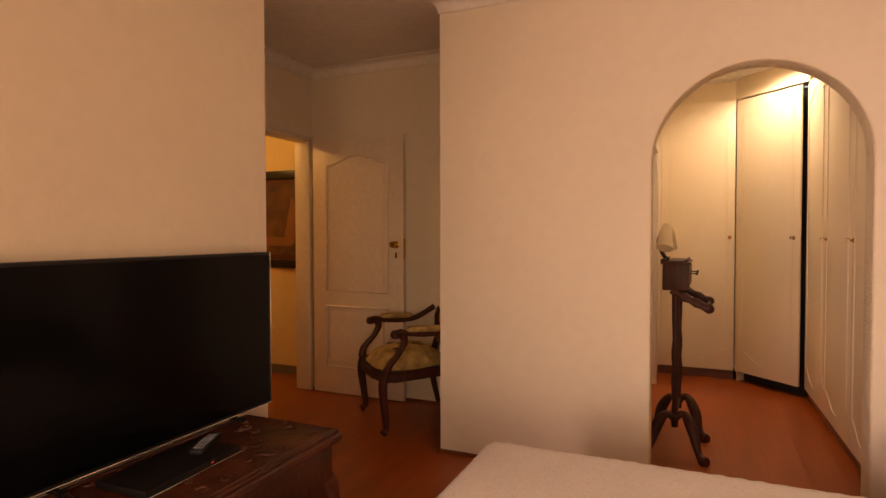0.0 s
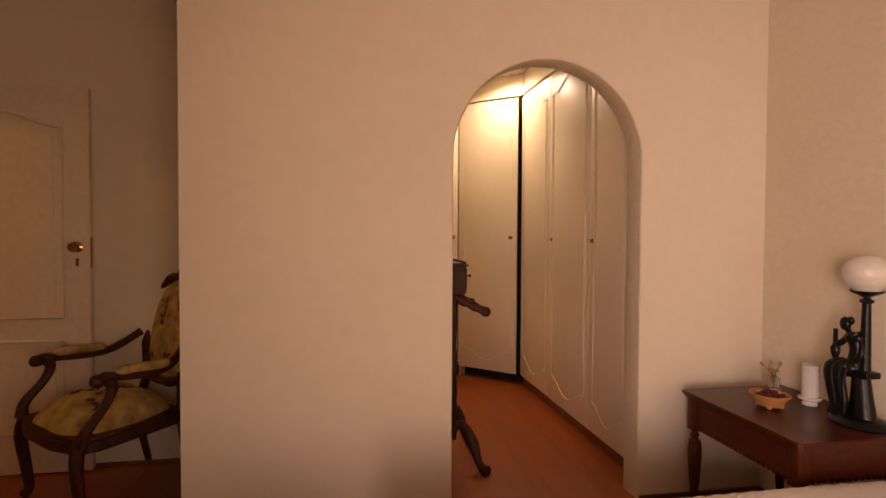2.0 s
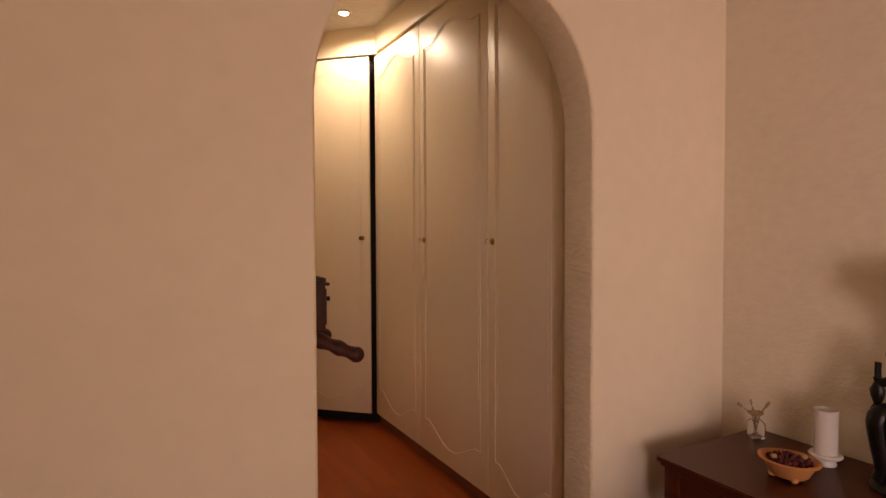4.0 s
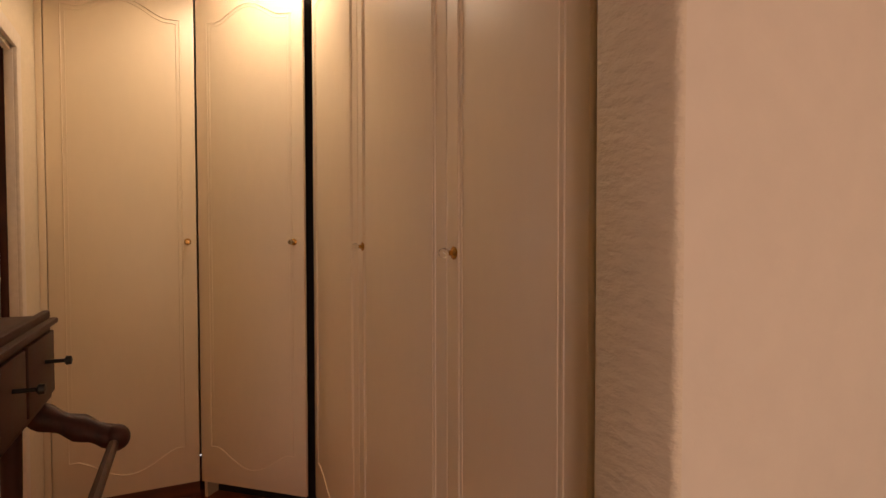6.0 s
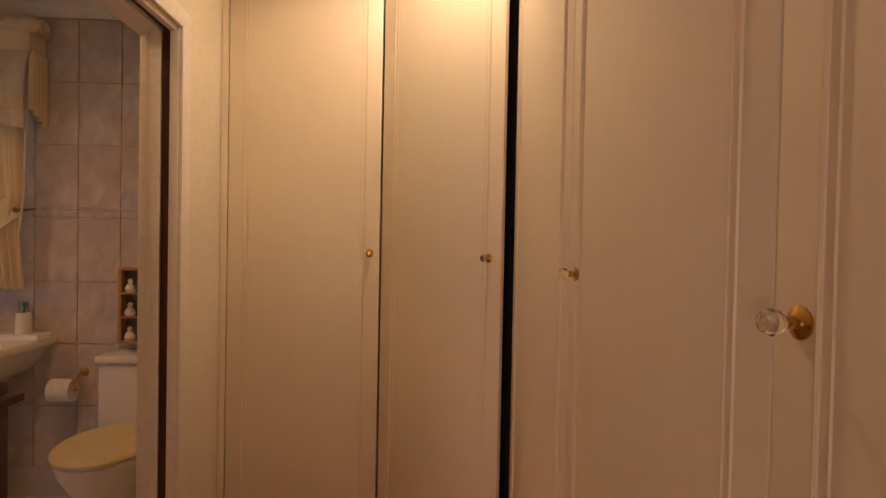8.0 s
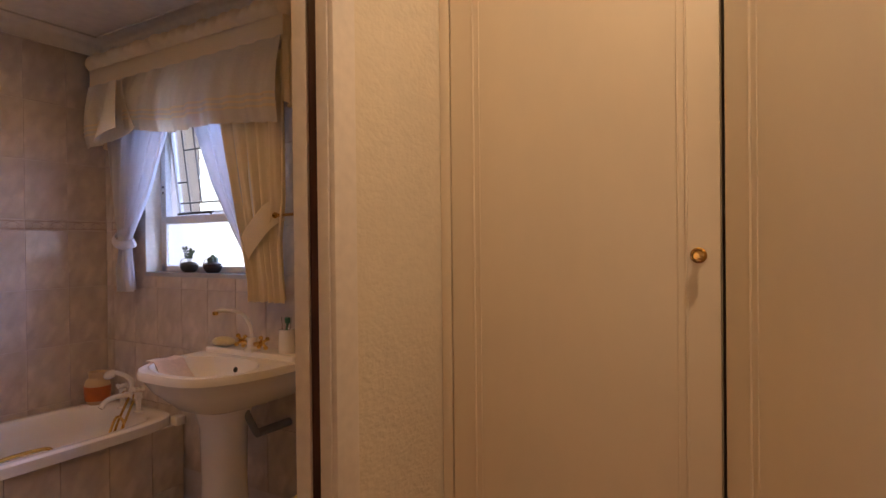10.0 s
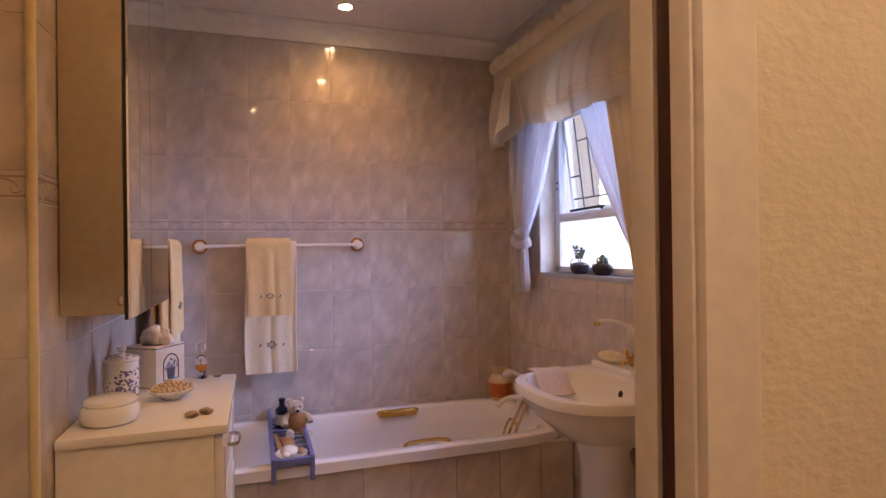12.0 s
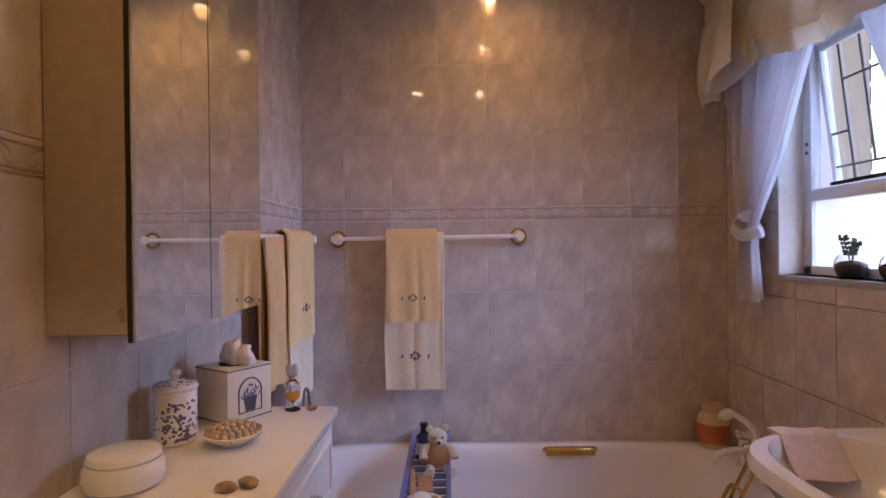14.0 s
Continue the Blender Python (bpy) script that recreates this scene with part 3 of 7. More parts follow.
def panel_door_leaf(at):
    """The bedroom door: two moulded panels, the upper with an arched head; open against the alcove's wall."""
    d = tagged(new("door_1"), "open white painted panelled door with brass knob", kind="structure")
    d.matrix_world = at
    WORLD_OF[d] = at.copy()
    w, h = 0.813, 2.02
    bm = start()
    slab(bm, 0, w, 0, 0.04, 0.008, h, bev=0.003)
    part("leaf", bm, DOORPAINT, d)
    for z0, z1, arch in ((0.22, 0.70, 0.0), (0.82, 1.88, 0.07)):
        bm = start()
        x0, x1 = 0.13, w - 0.13
        top = [(x1, z1 - arch)] + ([(x1 + (x0 - x1) * t, z1 - arch + arch * math.sin(math.pi * t) ** 2) for t in [k / 16 for k in range(1, 16)]] if arch else []) + [(x0, z1 - arch)]
        line = [(x0, z0), (x1, z0)] + top
        tube(bm, [(x, -0.002, z) for x, z in line], 0.011, 6, closed=True)
        inner = [((x - w / 2) * 0.86 + w / 2, (z - (z0 + z1) / 2) * (0.9 if z1 - z0 > 0.6 else 0.82) + (z0 + z1) / 2) for x, z in line]
        prism(bm, inner, -0.004, 0.004)
        part("door_panel", bm, DOORPAINT, d)
    bm = start()
    lathe(bm, [(0.0, -0.004), (0.026, -0.004), (0.028, 0.0), (0.012, 0.006), (0.010, 0.03), (0.02, 0.036), (0.026, 0.05), (0.022, 0.062), (0.0, 0.066)], 20, Matrix.Translation((w - 0.06, 0, 1.19)) @ pose(0, 0, 0, 90))
    knob = part("door_knob", bm, BRASS, d, "round brass door knob")
    bm = start()
    slab(bm, w - 0.068, w - 0.052, -0.004, 0, 1.09, 1.13, bev=0.002)
    part("keyhole_plate", bm, BRASS, d, "small brass keyhole plate")
    bm = start()
    slab(bm, w - 0.002, w + 0.003, 0.008, 0.032, 1.08, 1.24)
    part("latch_plate", bm, BRASS, d)
    return d


panel_door_leaf(pose(-2.69, 3.665, 0, 0, 0, 0.0))
# frame of the bedroom doorway
bm = start()
for s in ((-2.88, -2.738, DOOR_Y0 - 0.02, DOOR_Y0 + 0.02, 0, 2.025), (-2.88, -2.738, DOOR_Y1 - 0.02, DOOR_Y1 + 0.028, 0, 2.025), (-2.879, -2.739, DOOR_Y0 - 0.02, DOOR_Y1 + 0.028, 2.02, 2.048)):
    slab(bm, *s, bev=0.004)
slab(bm, -2.75, -2.728, DOOR_Y0 - 0.08, DOOR_Y0 - 0.02, 0, 2.10, bev=0.006)
slab(bm, -2.75, -2.728, DOOR_Y0 - 0.08, ALC_Y - 0.002, 2.045, 2.10, bev=0.006)
structure("trim_door_frame", bm, TRIMWHITE, "white painted wooden door frame")

# bathroom doorway: architraves, lining, and the dark edge of the door in its pocket
bm = start()
for x0, x1, dy in ((DRESS_X, DRESS_X + 0.016, 0.0), (DRESS_X - 0.156, DRESS_X - 0.14, 0.080)):
    slab(bm, x0, x1, BD_Y1 + dy, BD_Y1 + 0.065 + dy, 0, BD_Z + 0.04, bev=0.006)
    slab(bm, x0, x1, BD_Y0 - 0.065, BD_Y0, 0, BD_Z + 0.04, bev=0.006)
    slab(bm, x0 - 0.0005, x1 + 0.0005, BD_Y0 - 0.065, BD_Y1 + 0.065, BD_Z - 0.02, BD_Z + 0.04, bev=0.006)
slab(bm, DRESS_X - 0.088, DRESS_X - 0.052, BD_Y1, BD_Y1 + 0.0595, 0, BD_Z - 0.02, bev=0.003)
slab(bm, DRESS_X - 0.138, DRESS_X - 0.089, BD_Y1 + 0.049, BD_Y1 + 0.0594, 0, BD_Z - 0.02, bev=0.003)
slab(bm, DRESS_X - 0.024, DRESS_X + 0.003, BD_Y1 - 0.003, BD_Y1 + 0.0295, 0, BD_Z - 0.02, bev=0.002)
slab(bm, DRESS_X - 0.024, DRESS_X - 0.002, BD_Y0 + 0.015, BD_Y1 - 0.003, BD_Z - 0.034, BD_Z + 0.001, bev=0.003)
slab(bm, DRESS_X - 0.138, DRESS_X - 0.002, BD_Y0, BD_Y0 + 0.015, 0, BD_Z - 0.02, bev=0.003)
slab(bm, DRESS_X - 0.138, DRESS_X - 0.052, BD_Y0 + 0.015, BD_Y1 + 0.049, BD_Z - 0.035, BD_Z, bev=0.003)
structure("trim_bathroom_door_frame", bm, TRIMWHITE, "cream painted sliding door frame")
bm = start()
slab(bm, DRESS_X - 0.050, DRESS_X - 0.026, BD_Y1 + 0.004, BD_Y1 + 0.10, 0.0, BD_Z - 0.02, bev=0.002)
slab(bm, DRESS_X - 0.050, DRESS_X - 0.026, BD_Y0 + 0.015, BD_Y1 + 0.003, BD_Z - 0.022, BD_Z + 0.02)
structure("door_2", bm, WALNUT, "dark brown sliding door edge inside its pocket")


# ---------------------------------------------------------------- bathroom tiles
TILE_MESHES = {}


def tile_mesh(w, h, ornament=False):
    key = (round(w, 3), round(h, 3), ornament)
    if key not in TILE_MESHES:
        bm = start()
        c, d = 0.0010, 0.007
        back = [bm.verts.new(p) for p in ((0, 0, 0), (w, 0, 0), (w, 0, h), (0, 0, h))]
        mid = [bm.verts.new((v.co.x, -d + c, v.co.z)) for v in back]
        front = [bm.verts.new(p) for p in ((c, -d, c), (w - c, -d, c), (w - c, -d, h - c), (c, -d, h - c))]
        bm.faces.new(front)
        for a, b in ((back, mid), (mid, front)):
            for k in range(4):
                j = (k + 1) % 4
                bm.faces.new((a[k], a[j], b[j], b[k]))
        if ornament:
            base = len(bm.faces)
            slab(bm, 0.002, w - 0.002, -d - 0.0016, -d + 0.001, h - 0.010, h - 0.0065)
            slab(bm, 0.002, w - 0.002, -d - 0.0016, -d + 0.001, 0.0065, 0.010)
            for cx in (w * 0.26, w * 0.74):
                for sgn in (-1, 1):
                    arc = [(cx + sgn * 0.030 * math.cos(a), 0.5 * h - 0.006 + 0.020 * math.sin(a)) for a in [math.pi * (0.02 + 0.5 * k / 5) for k in range(6)]]
                    curl = [(cx + sgn * (0.026 + 0.009 * math.cos(a)), 0.5 * h - 0.007 - 0.007 * math.sin(a)) for a in [math.pi * (1.25 * k / 5) for k in range(6)]]
                    for line in (arc, curl):
                        for (xa, za), (xb, zb) in zip(line, line[1:]):
                            t = 0.0016
                            q = [bm.verts.new(p) for p in ((xa, -d - 0.0012, za - t), (xb, -d - 0.0012, zb - t), (xb, -d - 0.0012, zb + t), (xa, -d - 0.0012, za + t))]
                            bm.faces.new(q)
            bm.faces.ensure_lookup_table()
            for f in bm.faces[base:]:
                f.material_index = 1
        for f in bm.faces:
            f.normal_update()
        me = bpy.data.meshes.new("tile")
        bmesh.ops.recalc_face_normals(bm, faces=[f for f in bm.faces if f.material_index == 0])
        for f in bm.faces:
            if f.material_index == 1 and f.normal.y > 0 and len(f.verts) == 4 and abs(f.calc_center_median().y + d + 0.0012) < 1e-5:
                f.normal_flip()
        bm.to_mesh(me)
        bm.free()
        me.materials.append(TILE)
        me.materials.append(ORNAMENT)
        TILE_MESHES[key] = me
    return TILE_MESHES[key]


def cut(rect, hole):
    """A rectangle (u0, u1, v0, v1) less another."""
    u0, u1, v0, v1 = rect
    a0, a1, b0, b1 = hole
    if u1 <= a0 or u0 >= a1 or v1 <= b0 or v0 >= b1:
        return [rect]
    out = []
    if v0 < b0:
        out.append((u0, u1, v0, b0))
    if v1 > b1:
        out.append((u0, u1, b1, v1))
    c0, c1 = max(v0, b0), min(v1, b1)
    if u0 < a0:
        out.append((u0, a0, c0, c1))
    if u1 > a1:
        out.append((a1, u1, c0, c1))
    return [r for r in out if r[1] - r[0] > 0.012 and r[3] - r[2] > 0.012]


ROWS = [(0.0, 0.155), (0.155, 0.455), (0.455, 0.755), (0.755, 1.055), (1.055, 1.355), (1.355, 1.412), (1.412, 1.712), (1.712, 2.012), (2.012, 2.312), (2.312, BATH_CEIL)]


def tile_wall(parent, m, u0, u1, phase, rows=ROWS, hole=None, v_min=0.0):
    """Lays tiles in the plane of m: x along the wall, z up, -y out of it."""
    joint = 0.003
    k = math.floor((u0 - phase) / 0.2)
    cols = []
    while phase + 0.2 * k < u1:
        a, b = max(u0, phase + 0.2 * k), min(u1, phase + 0.2 * (k + 1))
        if b - a > 0.01:
            cols.append((a, b))
        k += 1
    for v0, v1 in rows:
        if v1 <= v_min:
            continue
        for a, b in cols:
            for r in (cut((a, b, v0, v1), hole) if hole else [(a, b, v0, v1)]):
                ornament = abs(v0 - 1.355) < 1e-6 and r[1] - r[0] > 0.15
                ob = new("border_tile" if abs(v0 - 1.355) < 1e-6 else "tile", tile_mesh(r[1] - r[0] - joint, r[3] - r[2] - joint, ornament))
                ob.parent = parent
                ob.matrix_basis = m @ Matrix.Translation((r[0] + joint / 2, 0, r[2] + joint / 2))


def lay_tiles():
    plane = 0.008
    # far wall looks along +x: its x axis runs along +y
    tile_wall(far_wall, Matrix.Translation((FAR_X - plane + 0.0005, 0, 0)) @ pose(0, 0, 0, 0, 0, 90), CAB_Y, WIN_Y, 4.361, v_min=0.4)
    # window wall looks along -y
    tile_wall(win_wall, Matrix.Translation((0, WIN_Y + plane - 0.0005, 0)), FAR_X, DRESS_X - 0.14, FAR_X + 0.06, hole=(WX0, WX1, WZ0, WZ1), v_min=0.16)
    # cabinet wall looks along +y: its x axis runs along -x
    tile_wall(cab_wall, Matrix.Translation((0, CAB_Y - plane + 0.0005, 0)) @ pose(0, 0, 0, 0, 0, 180), -NIB_X, -FAR_X, -NIB_X, v_min=0.4)
    # wall of the shower looks along +x
    tile_wall(nib_wall, Matrix.Translation((NIB_X - plane + 0.0005, 0, 0)) @ pose(0, 0, 0, 0, 0, 90), 3.2, CAB_Y, CAB_Y, v_min=0.4)


bm = start()
tube(bm, [(NIB_X - 0.001, CAB_Y - 0.001, 0.0), (NIB_X - 0.001, CAB_Y - 0.001, BATH_CEIL)], 0.009, 12)
structure("trim_tile_corner", bm, TRIMYELLOW, "ivory plastic tile corner strip")


# ---------------------------------------------------------------- planks
PLANK_MESHES = {}


def lay_planks():
    w, length, k = 0.19, 1.28, 0
    x = -2.75
    rng = random.Random(4)
    while x < RIGHT_X:
        w1 = min(w, RIGHT_X - x)
        y = -2.6 - rng.uniform(0.1, 1.2)
        while y < WARD_Y + 0.05:
            y0, y1 = max(y, -2.6), min(y + length, WARD_Y + 0.1)
            if y1 - y0 > 0.05:
                key = (round(w1, 3), round(y1 - y0, 3))
                if key not in PLANK_MESHES:
                    bm = start()
                    slab(bm, 0.0003, w1 - 0.0003, 0.0003, y1 - y0 - 0.0003, -0.009, 0.0)
                    me = bpy.data.meshes.new("plank")
                    bm.to_mesh(me)
                    bm.free()
                    me.materials.append(PLANK)
                    PLANK_MESHES[key] = me
                ob = new("plank", PLANK_MESHES[key])
                ob.parent = floor
                ob.matrix_basis = Matrix.Translation((x, y0, 0))
            y += length
        x += w


# ---------------------------------------------------------------- dressing room
def knob_parts(parent, at, turn, glass_out=True):
    """A glass knob on a brass rose; its axis leaves the door along the turned -y."""
    m = Matrix.Translation(at) @ turn @ pose(0, 0, 0, 90)
    bm = start()
    lathe(bm, [(0, 0), (0.015, 0), (0.0155, 0.003), (0.010, 0.006), (0.006, 0.008), (0.006, 0.018), (0.0, 0.018)], 16, m)
    rose = part("knob_rose", bm, BRASS, parent, "brass knob rose")
    bm = start()
    lathe(bm, [(0, 0.016), (0.006, 0.016), (0.011, 0.022), (0.0125, 0.029), (0.009, 0.036), (0.0, 0.038)], 10, m)
    part("glass_knob", bm, CRYSTAL, parent, "faceted clear glass knob")


def wardrobe_door(parent, at, w, h, knob_x=None, knob_z=1.235):
    """A foil-wrapped door with a routed cathedral panel; local x along the door, -y out of it."""
    bm = start()
    slab(bm, 0.0015, w - 0.0015, 0, 0.018, 0, h, bev=0.003)
    door = part("door", bm, MELAMINE, parent)
    door.matrix_basis = at
    WORLD_OF[door] = WORLD_OF[parent] @ at
    top, foot = outline_panel(w, h, 0.062, 0.07, 0.09)
    c = w / 2
    bm = start()
    for d, r in ((0.0, 0.0031), (0.016, 0.0018)):
        def off(p):
            x, z = p
            return (c + x * (1 - d / (w / 2)), -0.0005, z + (-d if z > h / 2 else d * 0.6))
        line = [off(p) for p in top] + [off(foot[0])] + [off(p) for p in foot[1:]]
        if d == 0.0:
            tube(bm, line, r, 6, closed=True)
        else:
            tube(bm, [off(p) for p in top], r, 6)
            for s in (-1, 1):
                tube(bm, [(c + s * (w / 2 - 0.062 - d), -0.0005, h * 0.18), (c + s * (w / 2 - 0.062 - d), -0.0005, h - 0.062 * 1.3 - 0.07 - d)], r, 6)
    part("panel_moulding", bm, MELAMINE, door)
    if knob_x is not None:
        knob_parts(door, Vector((knob_x, 0, knob_z - 0.085)), Matrix())
    return door


def corner_wardrobe():
    z0, h = 0.085, 2.325
    # end unit on the window wall
    w = thing("wardrobe", "tall cream wardrobe with single moulded door and glass knob", "wardrobe", pose(DRESS_X, WARD_Y, 0), "built-in wardrobes")
    width = 0.44 - DRESS_X
    bm = start()
    slab(bm, 0.001, width, 0.02, 0.58, 0.08, CEIL - 0.002)
    slab(bm, 0.001, 0.028, 0.0, 0.02, 0.08, 2.42, bev=0.002)
    part("carcass", bm, MELAMINE, w)
    bm = start()
    slab(bm, 0.001, width, 0.05, 0.07, 0.0, 0.08)
    part("plinth", bm, PLINTH, w)
    wardrobe_door(w, pose(0.03, 0, z0), width - 0.03, h, knob_x=width - 0.03 - 0.04)
    # diagonal corner unit
    a, b = Vector((0.445, 5.372, 0)), Vector((0.873, 4.962, 0))
    d = b - a
    yaw = math.degrees(math.atan2(d.y, d.x))
    w = thing("wardrobe", "diagonal corner wardrobe in cream with a narrow gap beside its door", "wardrobe", pose(a.x, a.y, 0, 0, 0, yaw), "built-in wardrobes")
    length = d.length
    # solid black block: the shade behind and under the door, put in as colour
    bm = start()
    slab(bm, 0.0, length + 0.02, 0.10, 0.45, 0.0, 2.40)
    part("interior_shade", bm, BLACK, w, "black block standing for shade inside the corner unit")
    bm = start()
    slab(bm, 0.0, 0.016, 0.022, 0.10, 0.0, 2.42)
    part("side_panel", bm, MELAMINE, w)
    bm = start()
    slab(bm, -0.05, length + 0.03, 0.022, 0.12, 2.42, CEIL - 0.002)
    part("top_fascia", bm, MELAMINE, w)
    wardrobe_door(w, pose(0.0, 0, z0), length - 0.019, h - 0.01, knob_x=length - 0.072)
    # wide run on the right
    w = thing("wardrobe", "cream wardrobe run with three moulded doors and glass knobs", "wardrobe", pose(WARD_X, 4.985, 0, 0, 0, -90), "built-in wardrobes")
    run = 4.985 - (ARCH_Y1 + 0.002)
    bm = start()
    slab(bm, 0.0, run, 0.02, 0.64, 0.07, CEIL - 0.002)
    part("carcass", bm, MELAMINE, w)
    for nm, box, bev in (("top_fascia", (0.0, run, 0.0, 0.02, 2.43, CEIL - 0.003), 0.002), ("end_filler", (1.842, run, 0.010, 0.02, 0.07, 2.43), 0.002)):
        bm = start()
        slab(bm, *box, bev=bev)
        part(nm, bm, MELAMINE, w)
    bm = start()
    slab(bm, 0.0, run, 0.03, 0.05, 0.0, 0.07)
    part("plinth", bm, PLINTH, w)
    for x0, x1, k in ((0.004, 0.655, None), (0.655, 1.3375, 0.055), (1.3375, 1.838, 0.04)):
        wardrobe_door(w, pose(x0, 0, z0 - 0.005), x1 - x0, h, knob_x=k)


corner_wardrobe()


def valet_stand():
    """Two turned posts on arched feet carry a drawer box with a tray top, two arms with a trouser bar, and a coat hanger."""
    v = thing("valet_stand", "dark walnut clothes valet stand with drawer box and trouser bar", "valet stand", pose(0.022, 3.60, 0, 0, 0, -2))
    for y in (-0.20, 0.19):
        bm = start()
        lathe(bm, [(0.0, 0.16), (0.018, 0.16), (0.020, 0.2), (0.015, 0.3), (0.018, 0.34), (0.021, 0.42), (0.015, 0.50), (0.020, 0.56), (0.020, 0.60), (0.014, 0.66), (0.018, 0.78), (0.020, 0.95), (0.0, 0.95)], 14, Matrix.Translation((0, y, 0)))
        part("post", bm, WALNUT, v)
        for s in (-1, 1):
            bm = start()
            pts = curve_points([(0, y, 0.21), (s * 0.05, y + 0.02 * s, 0.23), (s * 0.10, y - 0.03, 0.15), (s * 0.125, y - 0.07, 0.06), (s * 0.150, y - 0.10, 0.024), (s * 0.168, y - 0.12, 0.022)], 5)
            tube(bm, pts, [0.026 - 0.006 * math.sin(k * 0.5) for k in range(len(pts))], 10)
            part("foot", bm, WALNUT, v)
    bm = start()
    tube(bm, [(0, -0.20, 0.22), (0, 0.19, 0.22)], 0.014, 10)
    part("stretcher", bm, WALNUT, v)
    bm = start()
    slab(bm, -0.070, 0.062, -0.225, 0.225, 0.945, 1.095, bev=0.004)
    part("drawer_box", bm, WALNUT, v)
    bm = start()
    slab(bm, -0.080, 0.074, -0.235, 0.235, 1.095, 1.106, bev=0.004)
    slab(bm, -0.050, 0.046, -0.225, 0.225, 1.106, 1.112, bev=0.002)
    for s in ((-0.080, -0.060, -0.235, 0.235, 1.106, 1.122), (0.048, 0.062, -0.235, 0.225, 1.106, 1.122)):
        slab(bm, *s, bev=0.004)
    part("tray_top", bm, WALNUT, v)
    for y0, y1 in ((-0.21, -0.004), (0.012, 0.212)):
        bm = start()
        slab(bm, 0.062, 0.070, y0, y1, 0.962, 1.084, bev=0.003)
        dr = part("drawer", bm, WALNUT, v)
        bm = start()
        lathe(bm, [(0, 0), (0.004, 0), (0.0035, 0.030), (0.009, 0.034), (0.008, 0.042), (0, 0.044)], 12, Matrix.Translation((0.070, (y0 + y1) / 2 + 0.02, 1.035)) @ pose(0, 0, 0, 0, 90))
        part("drawer_knob", bm, BRONZE, dr)
    for y in (-0.205, 0.215):
        bm = start()
        pts = curve_points([(-0.02, y, 0.95), (0.04, y, 0.912), (0.11, y, 0.878), (0.168, y, 0.850)], 5)
        tube(bm, pts, [0.026 + 0.004 * math.sin(k * 1.4) for k in range(len(pts) - 3)] + [0.024, 0.027, 0.024], 12, flat=0.75)
        ball(bm, (0.174, y, 0.848), 0.028, 0.024, 0.028)
        part("arm", bm, WALNUT, v)
    bm = start()
    tube(bm, [(0.172, -0.205, 0.842), (0.172, 0.215, 0.842)], 0.010, 10)
    part("trouser_bar", bm, WALNUT, v)
    bm = start()
    tube(bm, curve_points([(-0.05, -0.03, 1.10), (-0.085, -0.03, 1.15), (-0.11, -0.02, 1.22), (-0.09, 0.0, 1.28)], 5), 0.012, 8)
    part("hanger_bracket", bm, WALNUT, v)
    bm = start()
    pts = curve_points([(-0.06, -0.215, 1.185), (-0.06, -0.17, 1.245), (-0.06, -0.06, 1.29), (-0.06, 0.0, 1.30), (-0.06, 0.06, 1.29), (-0.06, 0.17, 1.245), (-0.06, 0.215, 1.185)], 4)
    tube(bm, pts, [0.052 - 0.018 * math.sin(math.pi * k / (len(pts) - 1)) for k in range(len(pts))], 12, flat=0.8)
    part("coat_hanger", bm, CREAMPAD, v, "cream padded coat hanger")


valet_stand()


def downlight(x, y, z):
    d = thing("downlight", "small round recessed ceiling downlight, switched on", "downlight", pose(x, y, z), "ceiling downlights")
    bm = start()
    lathe(bm, [(0.030, 0.0), (0.050, 0.0), (0.050, -0.004), (0.034, -0.007), (0.030, -0.003)], 24)
    part("ring", bm, BULBRING, d)
    bm = start()
    lathe(bm, [(0.0, -0.012), (0.012, -0.011), (0.022, -0.0075), (0.028, -0.003), (0.029, -0.0005), (0.0, -0.0005)], 20)
    part("lens", bm, LAMPGLOW, d, "glowing warm lamp lens")


downlight(DRESSING_LAMP[0], DRESSING_LAMP[1], CEIL)
for lx, ly in BATH_LAMPS:
    downlight(lx, ly, BATH_CEIL)


# ---------------------------------------------------------------- bedroom
def television():
    t = thing("television", "large flat black television standing on carved chest", "television", pose(-1.60, 1.88, 0.505))
    y0 = -1.12
    bm = start()
    slab(bm, -0.05, 0.0, y0, 0.0, 0.022, 0.685, bev=0.006)
    part("casing", bm, TVSHELL, t)
    bm = start()
    slab(bm, -0.001, 0.0018, y0 + 0.012, -0.012, 0.036, 0.673)
    part("screen", bm, SCREEN, t, "glossy black switched-off screen")
    bm = start()
    tube(bm, [(0.001, y0, 0.024), (0.001, 0.0, 0.024)], 0.003, 8)
    tube(bm, [(0.001, -0.001, 0.024), (0.001, -0.001, 0.684)], 0.0016, 6)
    part("bezel_strip", bm, CHROME, t, "thin silver bottom bezel")
    for y in (y0 + 0.2, -0.2):
        bm = start()
        slab(bm, -0.10, 0.03, y - 0.012, y + 0.012, 0.0, 0.010, bev=0.003)
        slab(bm, -0.035, -0.015, y - 0.01, y + 0.01, 0.008, 0.04)
        part("foot", bm, TVSHELL, t)


television()


